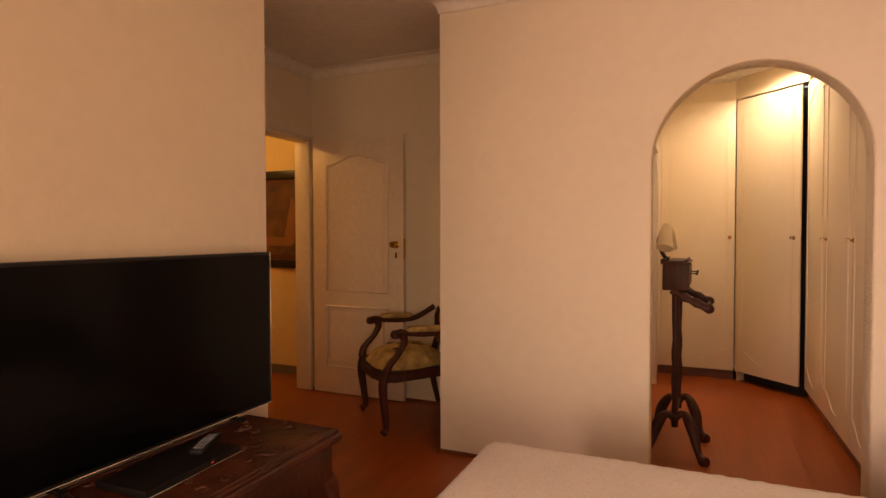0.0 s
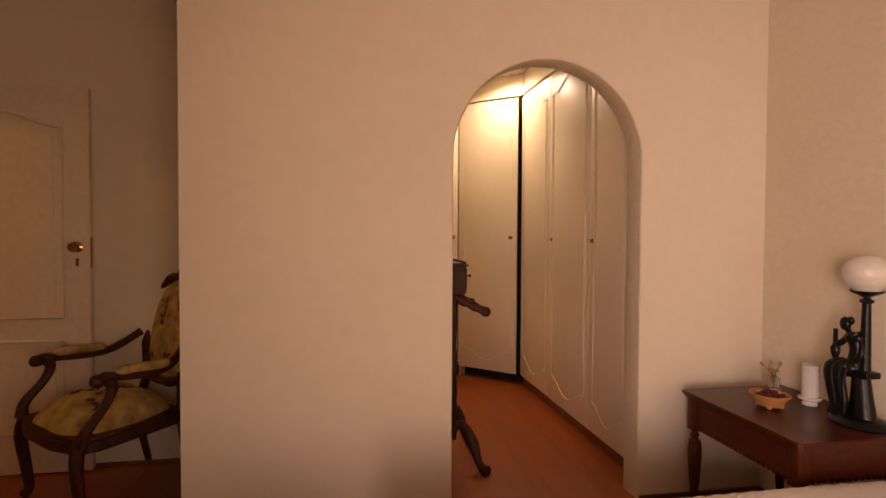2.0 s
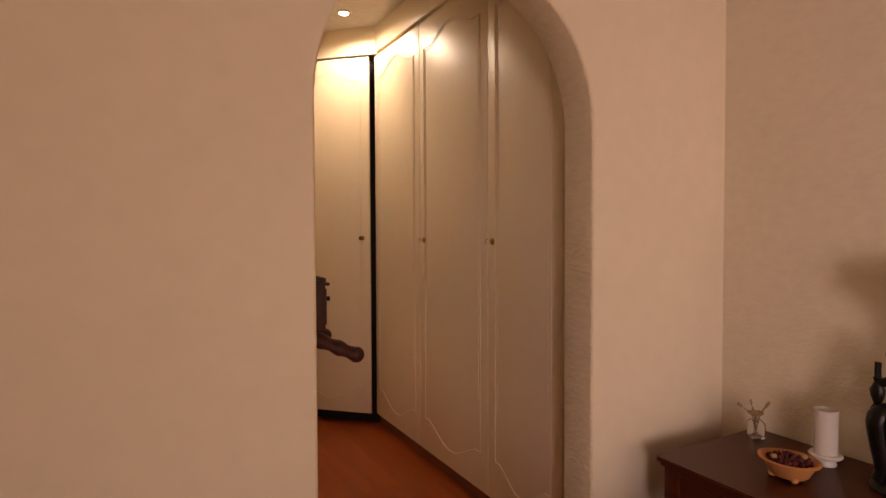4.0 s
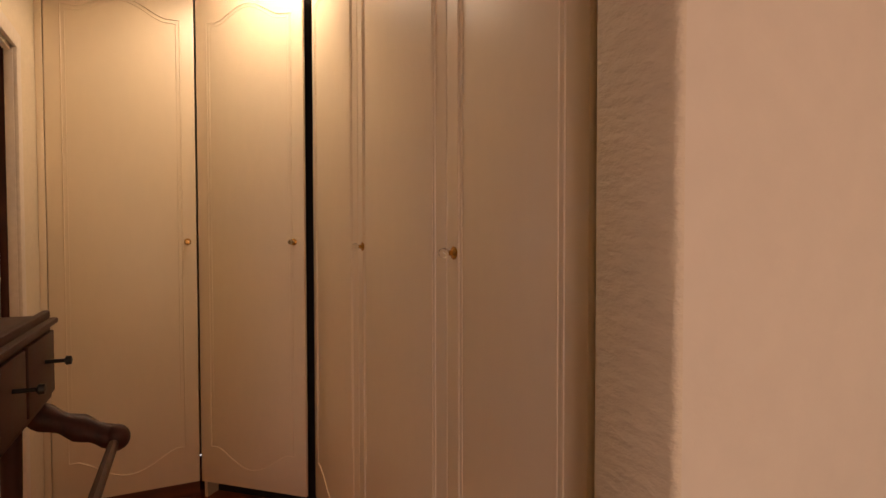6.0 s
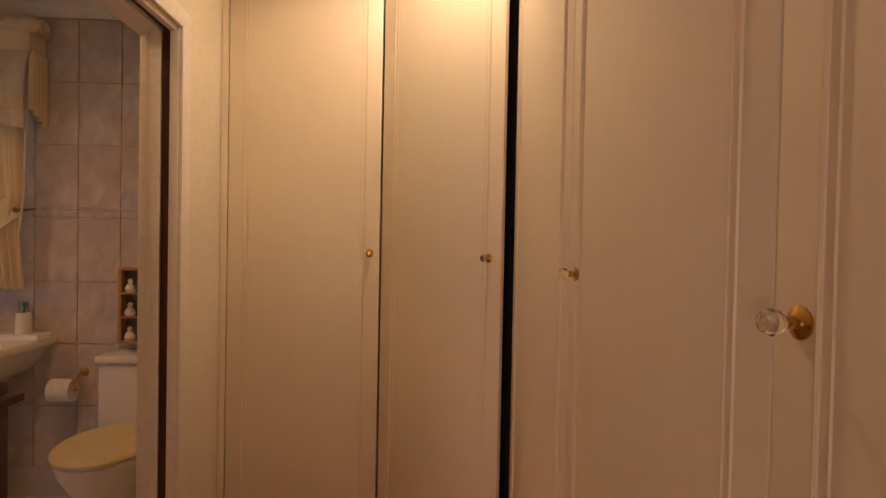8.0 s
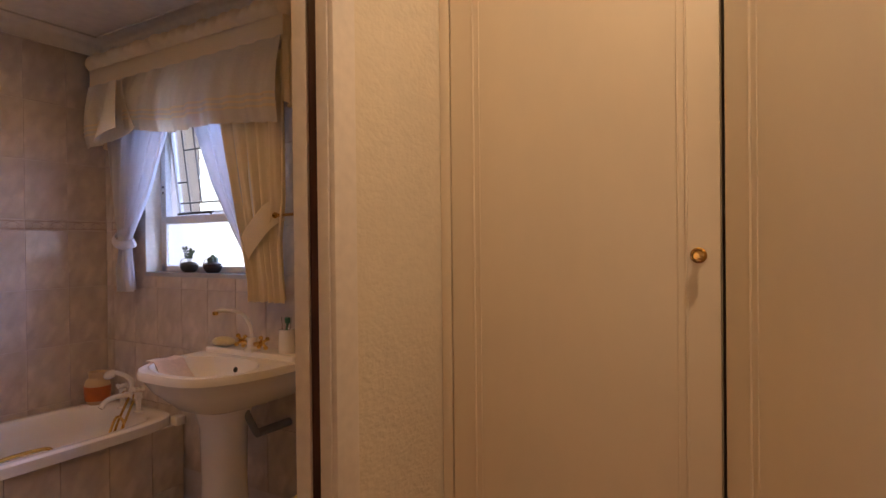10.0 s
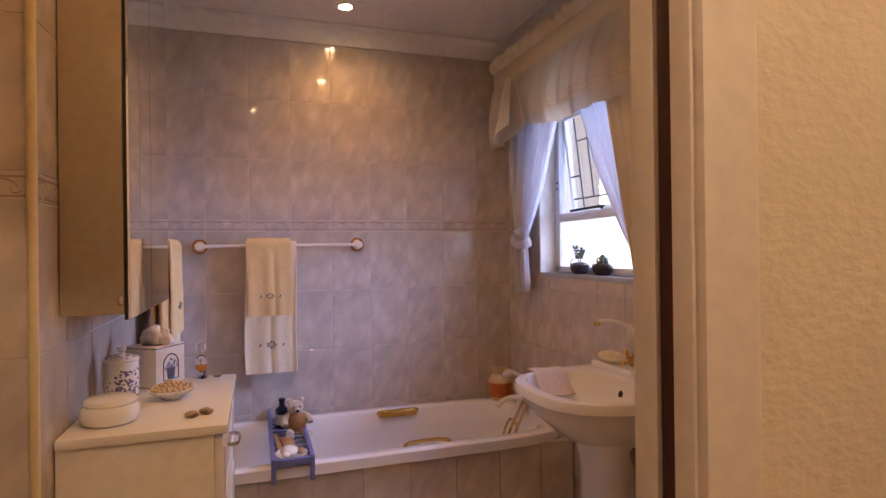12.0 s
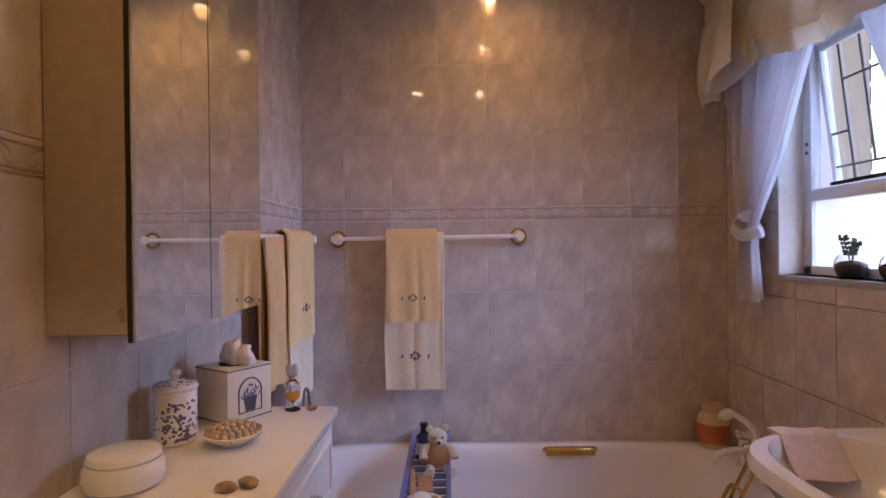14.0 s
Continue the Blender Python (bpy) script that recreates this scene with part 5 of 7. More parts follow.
    motifs(panel, lambda u, v: (lean @ Vector((u * 0.16, -0.043 + 0.02 * (u * u + v * v), 0.315 + v * 0.19)), lean.to_3x3() @ Vector((0, -1, 0))), 8)
    bm = start()
    slab(bm, -0.2, 0.2, 0.02, 0.03, 0.06, 0.57, bev=0.004, m=lean)
    part("back_panel", bm, TAPESTRY, c)


armchair()


def framed_things():
    p = thing("painting", "framed painting in black frame with dark red mount", "painting", pose(-3.395, 4.058, 1.405))
    bm = start()
    w, h, f = 0.385, 0.44, 0.075
    for s in ((-w, w, -0.03, 0, h - f, h), (-w, w, -0.03, 0, -h, -h + f), (-w, -w + f * 0.5, -0.029, 0, -h + f, h - f), (w - f * 0.5, w, -0.029, 0, -h + f, h - f)):
        slab(bm, *s, bev=0.004)
    part("frame", bm, PICFRAME, p)
    bm = start()
    slab(bm, -w + 0.03, w - 0.03, -0.012, -0.004, -h + 0.06, h - 0.06)
    part("mount", bm, PICMOUNT, p)
    bm = start()
    slab(bm, -w + 0.08, w - 0.08, -0.016, -0.010, -h + 0.12, h - 0.12)
    art = part("canvas", bm, PICART, p)
    bm = start()
    prism(bm, [(0.10, -0.20), (0.22, -0.22), (0.235, 0.14), (0.19, 0.20), (0.15, 0.02)], -0.0185, -0.0155)
    prism(bm, [(-0.22, -0.24), (0.20, -0.24), (0.15, -0.17), (-0.10, -0.15)], -0.0187, -0.0157)
    part("pale_drapery", bm, PICLIGHT, art)
    m = thing("tall_mirror_frame", "tall dark reddish wooden frame on alcove wall", "mirror", pose(ALCOVE_X - 0.002, 3.36, 1.3))
    bm = start()
    for s in ((-0.026, 0, -0.26, -0.20, -0.95, 0.95), (-0.026, 0, 0.20, 0.26, -0.95, 0.95), (-0.026, 0, -0.20, 0.20, 0.88, 0.95), (-0.026, 0, -0.20, 0.20, -0.95, -0.88)):
        slab(bm, *s, bev=0.006)
    part("frame", bm, MAHOGANY, m)
    bm = start()
    slab(bm, -0.010, -0.002, -0.20, 0.20, -0.88, 0.88)
    part("pane", bm, MIRROR, m)


framed_things()


# ---------------------------------------------------------------- bathroom
def bathtub():
    b = thing("bathtub", "white enamel bathtub with gold grips behind tiled panel", "bathtub", pose(-2.35, 5.07, 0))
    hx, hy, z = 0.345, 0.882, 0.43
    bm = start()

    def ring(k, n=56):
        out = []
        for i in range(n):
            a = 2 * math.pi * i / n
            out.append((math.copysign(abs(math.cos(a)) ** 0.35, math.cos(a)), math.copysign(abs(math.sin(a)) ** 0.30, math.sin(a))))
        return out
    shape = ring(0)
    levels = [(hx, hy, z - 0.045, 0), (hx, hy, z - 0.004, 0), (hx - 0.006, hy - 0.006, z, 0), (hx - 0.055, hy - 0.075, z, 0.0), (hx - 0.068, hy - 0.09, z - 0.010, 0), (hx - 0.082, hy - 0.12, z - 0.10, 0), (hx - 0.10, hy - 0.19, z - 0.28, 0), (hx - 0.14, hy - 0.26, z - 0.335, 0), (0.02, 0.05, z - 0.345, 0)]
    rows = [[bm.verts.new((x * a, y * c, h)) for x, y in shape] for a, c, h, _ in levels]
    for a, c in zip(rows, rows[1:]):
        for k in range(len(shape)):
            j = (k + 1) % len(shape)
            bm.faces.new((a[k], a[j], c[j], c[k]))
    bm.faces.new(rows[-1])
    # square corners of the rim
    for sx in (-1, 1):
        for sy in (-1, 1):
            slab(bm, *sorted((sx * (hx - 0.05), sx * hx)), *sorted((sy * (hy - 0.05), sy * hy)), z - 0.045, z - 0.001, bev=0.004)
    part("tub", bm, ENAMEL, b, smooth=50)
    bm = start()
    slab(bm, hx - 0.045, hx - 0.028, -hy, hy, 0.0, z - 0.045)
    panel = part("panel", bm, GROUT, b, "tiled front panel of the bath")
    for k in range(9):
        for v0, v1 in ((0.0, 0.085), (0.085, 0.385)):
            ob = new("tile", tile_mesh(min(0.1975, hy * 2 - 0.2 * k - 0.003), v1 - v0 - 0.0025))
            ob.parent = panel
            ob.matrix_basis = Matrix.Translation((hx - 0.028, -hy + 0.2 * k + 0.001, v0 + 0.001)) @ pose(0, 0, 0, 0, 0, 90)
    for x, y, s in ((-hx + 0.070, 0.21, 1), (hx - 0.073, 0.21, -1)):
        bm = start()
        pts = curve_points([(x, y - 0.105, z - 0.012), (x + s * 0.022, y - 0.085, z - 0.002), (x + s * 0.030, y, z + 0.001), (x + s * 0.022, y + 0.085, z - 0.002), (x, y + 0.105, z - 0.012)], 5)
        tube(bm, pts, 0.011, 10, flat=0.7)
        slab(bm, *sorted((x - s * 0.010, x + s * 0.012)), y - 0.10, y + 0.10, z - 0.035, z - 0.008, bev=0.004)
        part("grip", bm, GOLD, b, "gold bath grip")


bathtub()


def bath_mixer():
    m = thing("bath_mixer", "white and gold bath mixer with hand shower", "bath mixer", pose(-2.33, 5.865, 0.43))
    for s in (-1, 1):
        bm = start()
        lathe(bm, [(0, 0), (0.024, 0), (0.024, 0.006), (0.013, 0.012), (0.013, 0.075), (0.018, 0.08), (0.018, 0.10), (0, 0.10)], 16, Matrix.Translation((s * 0.07, 0, 0)))
        part("pillar", bm, CERAMIC, m)
        bm = start()
        for k in range(4):
            a = k * math.pi / 2 + 0.4
            tube(bm, [(s * 0.07, 0, 0.115), (s * 0.07 + 0.03 * math.cos(a), 0.03 * math.sin(a), 0.118)], [0.007, 0.010], 8)
        ball(bm, (s * 0.07, 0, 0.116), 0.013)
        part("cross_handle", bm, CERAMIC, m, "white cross handle")
    bm = start()
    tube(bm, [(-0.08, 0, 0.075), (0.08, 0, 0.075)], 0.016, 12)
    tube(bm, curve_points([(0, 0, 0.075), (0, -0.06, 0.085), (0, -0.12, 0.075), (0, -0.15, 0.045)], 4), 0.013, 10)
    part("spout", bm, CERAMIC, m)
    for x in (-0.05, 0.05):
        bm = start()
        lathe(bm, [(0.0165, -0.006), (0.019, 0.0), (0.0165, 0.006)], 14, Matrix.Translation((x, 0, 0.075)) @ pose(0, 0, 0, 0, 90))
        part("gold_ring", bm, GOLD, m)
    bm = start()
    tube(bm, curve_points([(0, 0, 0.09), (0, 0.01, 0.14), (-0.02, -0.01, 0.175), (-0.06, -0.04, 0.195)], 5), 0.012, 10)
    ball(bm, (-0.085, -0.055, 0.185), 0.032, 0.032, 0.022, turn=pose(0, 0, 0, 20, -30))
    part("hand_shower", bm, CERAMIC, m, "white hand shower on its cradle")
    bm = start()
    tube(bm, curve_points([(0.02, -0.02, 0.07), (0.05, -0.09, -0.02), (0.10, -0.16, -0.10), (0.15, -0.19, -0.04), (0.16, -0.16, 0.03), (0.11, -0.10, -0.03), (0.09, -0.13, -0.12), (0.06, -0.02, 0.06)], 7), 0.0065, 8)
    part("hose", bm, GOLD, m, "gold ribbed shower hose")


bath_mixer()


def bath_jar():
    j = thing("pottery_jar", "cream pottery jar with orange band on bath corner", "jar", pose(-2.615, 5.855, 0.43))
    bm = start()
    lathe(bm, [(0, 0), (0.046, 0), (0.052, 0.01), (0.060, 0.05), (0.062, 0.10), (0.055, 0.125), (0.040, 0.14), (0.042, 0.165), (0.046, 0.17), (0.038, 0.17), (0.034, 0.145), (0.0, 0.13)], 24)
    part("body", bm, CREAMCLAY, j)
    bm = start()
    lathe(bm, [(0.0575, 0.022), (0.0595, 0.022), (0.0635, 0.06), (0.0640, 0.098), (0.062, 0.098)], 24)
    part("orange_band", bm, ORANGE, j, "orange printed band")


bath_jar()


def bath_rack():
    r = thing("bath_rack", "blue wooden rack lying across the bathtub", "bath rack", pose(-2.34, 4.715, 0.432))
    for y in (-0.072, 0.072):
        bm = start()
        slab(bm, -0.355, 0.375, y - 0.008, y + 0.008, 0.0, 0.045, bev=0.003)
        slab(bm, 0.345, 0.375, y - 0.008, y + 0.008, -0.05, 0.002, bev=0.003)
        part("side_rail", bm, BLUEWOOD, r)
    for x in [-0.30 + 0.062 * k for k in range(11)]:
        bm = start()
        slab(bm, x, x + 0.035, -0.066, 0.066, 0.004, 0.012, bev=0.002)
        part("slat", bm, BLUEWOOD, r)
    bm = start()
    slab(bm, 0.352, 0.372, -0.066, 0.066, 0.012, 0.04, bev=0.003)
    part("end_board", bm, BLUEWOOD, r)
    top = 0.432 + 0.012
    # bear, one plain shape
    bm = start()
    ball(bm, (0, 0, 0.050), 0.040, 0.042, 0.050)
    ball(bm, (0.004, 0.0, 0.118), 0.034, 0.036, 0.032)
    ball(bm, (0.034, 0.0, 0.110), 0.016, 0.015, 0.012)
    for s in (-1, 1):
        ball(bm, (0.0, s * 0.028, 0.148), 0.009, 0.013, 0.014)
        tube(bm, curve_points([(0.0, s * 0.030, 0.085), (0.025, s * 0.052, 0.075), (0.045, s * 0.055, 0.055)], 4), [0.014] * 6 + [0.016] * 3, 8)
        tube(bm, curve_points([(0.01, s * 0.024, 0.02), (0.05, s * 0.034, 0.014), (0.08, s * 0.040, 0.016)], 4), [0.017] * 6 + [0.019] * 3, 8)
    bear = single("teddy_bear", bm, PLUSH, "small cream teddy bear sitting on bath rack", "teddy bear")
    bear.matrix_world = pose(-2.36, 4.748, top, 0, 0, 8)
    jumper = thing("knitted_jumper", "tan knitted jumper worn by the teddy bear", "toy jumper", pose(-2.36, 4.748, top, 0, 0, 8))
    bm = start()
    lathe(bm, [(0.036, 0.02), (0.043, 0.03), (0.045, 0.055), (0.040, 0.08), (0.026, 0.096), (0.022, 0.096), (0.034, 0.07), (0.036, 0.04)], 22, Matrix.Diagonal((1.0, 1.04, 1, 1)))
    part("body", bm, KNIT, jumper)
    bm = start()
    for y, z, s, mt in ((-0.014, 0.126, 0.0035, 0), (0.014, 0.126, 0.0035, 0), (0.0, 0.113, 0.006, 0)):
        ball(bm, (0.036 if s < 0.005 else 0.050, y, z), s, s * 1.2, s, 8, 6)
    face = part("bear_eyes_and_nose", bm, BLACK, jumper)
    b = thing("bottle", "dark blue glass bottle with paper label on rack", "bottle", pose(-2.47, 4.695, top))
    bm = start()
    lathe(bm, [(0, 0), (0.028, 0), (0.030, 0.004), (0.030, 0.085), (0.014, 0.10), (0.012, 0.12), (0.015, 0.122), (0.015, 0.135), (0, 0.135)], 18)
    part("body", bm, DARKGLASS, b)
    bm = start()
    lathe(bm, [(0.0300, 0.02), (0.0308, 0.02), (0.0308, 0.065), (0.0300, 0.065)], 18)
    part("label", bm, LABEL, b)
    s = thing("nail_brush", "pale wooden bath brush with leather-brown pad", "brush", pose(-2.20, 4.69, top, 0, 0, 4))
    bm = start()
    slab(bm, -0.13, 0.10, -0.032, -0.012, 0.0, 0.018, bev=0.006)
    part("handle", bm, PALEWOOD, s)
    bm = start()
    slab(bm, -0.09, 0.05, -0.006, 0.045, 0.0, 0.014, bev=0.005)
    part("pad", bm, KNIT, s)
    d = thing("shell_dish", "white scallop dish holding soap and shells", "dish", pose(-2.045, 4.712, top))
    bm = start()
    lathe(bm, [(0, 0.004), (0.03, 0.004), (0.055, 0.016), (0.062, 0.026), (0.058, 0.027), (0.03, 0.012), (0, 0.010)], 26, Matrix.Diagonal((1.1, 1, 1, 1)))
    part("dish", bm, CERAMIC, d)
    bm = start()
    ball(bm, (0.0, -0.008, 0.034), 0.040, 0.034, 0.020)
    ball(bm, (0.03, -0.02, 0.03), 0.018, 0.016, 0.012)
    part("soap", bm, CERAMIC, d)
    bm = start()
    ball(bm, (-0.01, 0.032, 0.028), 0.022, 0.014, 0.012)
    part("sponge", bm, PALEWOOD, d)


bath_rack()


def towel_rail(name, a, b, normal, label):
    """A white rail between two brass-ringed brackets; normal points away from the wall."""
    t = thing(name, label, "towel rail", Matrix.Translation(a))
    a, b, nrm = Vector(a), Vector(b), Vector(normal)
    bm = start()
    tube(bm, [Vector(), b - a], 0.0085, 12)
    part("bar", bm, CERAMIC, t)
    for p in (Vector(), b - a):
        q = nrm.to_track_quat("Z", "Y").to_matrix().to_4x4()
        bm = start()
        lathe(bm, [(0, -0.060), (0.022, -0.060), (0.024, -0.05), (0.016, -0.036), (0.014, 0.004), (0.018, 0.012), (0.0, 0.016)], 18, Matrix.Translation(p) @ q)
        br = part("bracket", bm, CERAMIC, t)
        bm = start()
        lathe(bm, [(0.024, -0.0595), (0.033, -0.0595), (0.035, -0.054), (0.031, -0.049), (0.023, -0.050)], 22, Matrix.Translation(p) @ q)
        part("brass_ring", bm, BRASS, br, "polished brass ring")
    return t


RAIL_X, RAIL_Z = FAR_X + 0.065, 1.282
towel_rail("towel_rail", (RAIL_X, 4.335, RAIL_Z), (RAIL_X, 5.088, RAIL_Z + 0.004), (1, 0, 0), "white wall towel rail with brass ends, towels on it")
towel_rail("towel_rail", (-1.86, CAB_Y + 0.065, RAIL_Z), (-2.60, CAB_Y + 0.065, RAIL_Z), (0, 1, 0), "white wall towel rail with brass ends beside mirror cabinet")


def folded_towel(name, material, m, width, front, back, radius, label, fold=0.008, seed=1):
    """A towel hung over a bar along the local x axis; it falls in front (towards -y) and behind."""
    t = thing(name, label, "towel", m, "hung towels")
    rng = random.Random(seed)
    ph = [rng.uniform(0, 6) for _ in range(3)]
    total = front + back + math.pi * radius

    def f(u, v):
        s = v * total
        x = (u - 0.5) * width
        if s < back:
            y, z = radius, -(back - s)
        elif s < back + math.pi * radius:
            a = (s - back) / radius
            y, z = radius * math.cos(a), radius * math.sin(a)
        else:
            y, z = -radius, -(s - back - math.pi * radius)
        drop = max(0.0, -z)
        ripple = fold * min(1, drop * 5) * (math.sin(u * 9 + ph[0] + 0.6 * drop) + 0.5 * math.sin(u * 19 + ph[1]))
        return Vector((x * (1 + 0.04 * drop) + 0.004 * math.sin(z * 9 + ph[2]), y + (-abs(ripple) if y < 0 else abs(ripple) * 0.4), z))
    bm = start()
    cloth(bm, 40, 46, f, 0.007)
    return t, part("cloth", bm, material, t, smooth=70)


def embroidery(t, z, y, scale=1.0):
    bm = start()
    for k in range(7):
        a = k * 0.9
        ball(bm, (0.019 * scale * math.cos(a), y, z + 0.014 * scale * math.sin(a)), 0.007 * scale, 0.002, 0.004 * scale, 8, 5, pose(0, 0, 0, 0, k * 51, 0))
    for s in (-1, 1):
        for j in (0, 1):
            ball(bm, (s * 0.056 * scale + 0.003 * j, y, z + 0.006 * j - 0.004), 0.004 * scale, 0.002, 0.006 * scale, 8, 5)
    part("embroidery", bm, STITCH, t, "small dark embroidered flower sprigs")
    bm = start()
    for k in range(4):
        ball(bm, (0.012 * scale * math.cos(k * 1.6), y, z + 0.012 * scale * math.sin(k * 1.6) + 0.004), 0.006 * scale, 0.0022, 0.005 * scale, 8, 5)
    part("embroidered_leaf", bm, STITCHGREEN, t)


FACE_X = pose(0, 0, 0, 0, 0, 90)
t, _ = folded_towel("bath_towel", TOWEL_CREAM, Matrix.Translation((RAIL_X, 4.657, RAIL_Z)) @ FACE_X, 0.236, 0.612, 0.55, 0.015, "cream bath towel with embroidered flowers on wall rail", 0.006, 3)
embroidery(t, -0.475, -0.031, 0.95)
t, _ = folded_towel("hand_towel", TOWEL_YELLOW, Matrix.Translation((RAIL_X + 0.002, 4.652, RAIL_Z + 0.010)) @ FACE_X, 0.205, 0.345, 0.30, 0.030, "yellow hand towel folded over a larger cream towel", 0.005, 5)
embroidery(t, -0.250, -0.045, 0.8)
FACE_Y = pose(0, 0, 0, 0, 0, 180)
t, _ = folded_towel("bath_towel", TOWEL_BROWN, Matrix.Translation((-2.08, CAB_Y + 0.065, RAIL_Z)) @ FACE_Y, 0.20, 0.46, 0.46, 0.0105, "golden bath towel on rail beside mirror cabinet", 0.008, 7)
t, _ = folded_towel("hand_towel", TOWEL_YELLOW, Matrix.Translation((-2.33, CAB_Y + 0.065, RAIL_Z + 0.004)) @ FACE_Y, 0.34, 0.365, 0.32, 0.020, "yellow hand towel on rail beside mirror cabinet", 0.010, 9)
embroidery(t, -0.25, -0.040, 0.8)
t, _ = folded_towel("bath_towel", TOWEL_CREAM, Matrix.Translation((-2.36, CAB_Y + 0.065, RAIL_Z)) @ FACE_Y, 0.30, 0.58, 0.5, 0.013, "cream bath towel hanging under a yellow hand towel", 0.004, 11)


def vanity():
    v = thing("vanity_cabinet", "ivory bathroom cabinet with moulded drawers and white top", "cabinet", pose(-1.405, CAB_Y, 0))
    hx, d, z = 0.282, 0.34, 0.866
    bm = start()
    slab(bm, -hx + 0.008, hx - 0.008, 0.002, d - 0.03, 0.06, z - 0.022, bev=0.003)
    part("body", bm, VANITY, v)
    bm = start()
    slab(bm, -hx, hx, 0.002, d, z - 0.022, z, bev=0.005)
    part("countertop", bm, CERAMIC, v)
    bm = start()
    slab(bm, -hx + 0.03, hx - 0.03, 0.002, d - 0.06, 0.0, 0.06)
    part("plinth", bm, VANITY, v)
    for k in range(4):
        z0 = 0.07 + k * 0.192
        bm = start()
        slab(bm, -hx + 0.012, hx - 0.012, d - 0.03, d - 0.012, z0, z0 + 0.186, bev=0.003)
        dr = part("drawer", bm, VANITY, v)
        bm = start()
        tube(bm, [(-hx + 0.05, d - 0.012, z0 + 0.035), (hx - 0.05, d - 0.012, z0 + 0.035), (hx - 0.05, d - 0.012, z0 + 0.15), (-hx + 0.05, d - 0.012, z0 + 0.15)], 0.006, 6, closed=True)
        part("moulding", bm, VANITY, dr)
        bm = start()
        tube(bm, curve_points([(-0.05, d - 0.012, z0 + 0.10), (-0.04, d + 0.012, z0 + 0.10), (0.04, d + 0.012, z0 + 0.10), (0.05, d - 0.012, z0 + 0.10)], 4), 0.005, 8)
        part("handle", bm, CHROME, dr, "chrome bow handle")


vanity()
VT = 0.866


def mirror_cabinet():
    m = thing("mirror_cabinet", "wall cabinet with two mirrored doors and plain sides", "cabinet", pose(-1.462, CAB_Y, 1.118))
    hx, d, h = 0.288, 0.125, 0.93
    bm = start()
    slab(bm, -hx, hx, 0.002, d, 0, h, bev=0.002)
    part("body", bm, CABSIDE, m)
    for x0, x1 in ((-hx, 0.0125), (0.0145, hx)):
        bm = start()
        slab(bm, x0, x1, d + 0.001, d + 0.008, -0.012, h)
        door = part("door", bm, BLACK, m, "dark door back")
        bm = start()
        slab(bm, x0 + 0.001, x1 - 0.001, d + 0.008, d + 0.0125, -0.011, h - 0.001)
        part("mirror", bm, MIRROR, door, "silvered mirror pane")
    bm = start()
    slab(bm, hx - 0.012, hx + 0.001, d - 0.014, d - 0.002, 0.02, 0.04, bev=0.002)
    part("hinge", bm, CHROME, m)


mirror_cabinet()


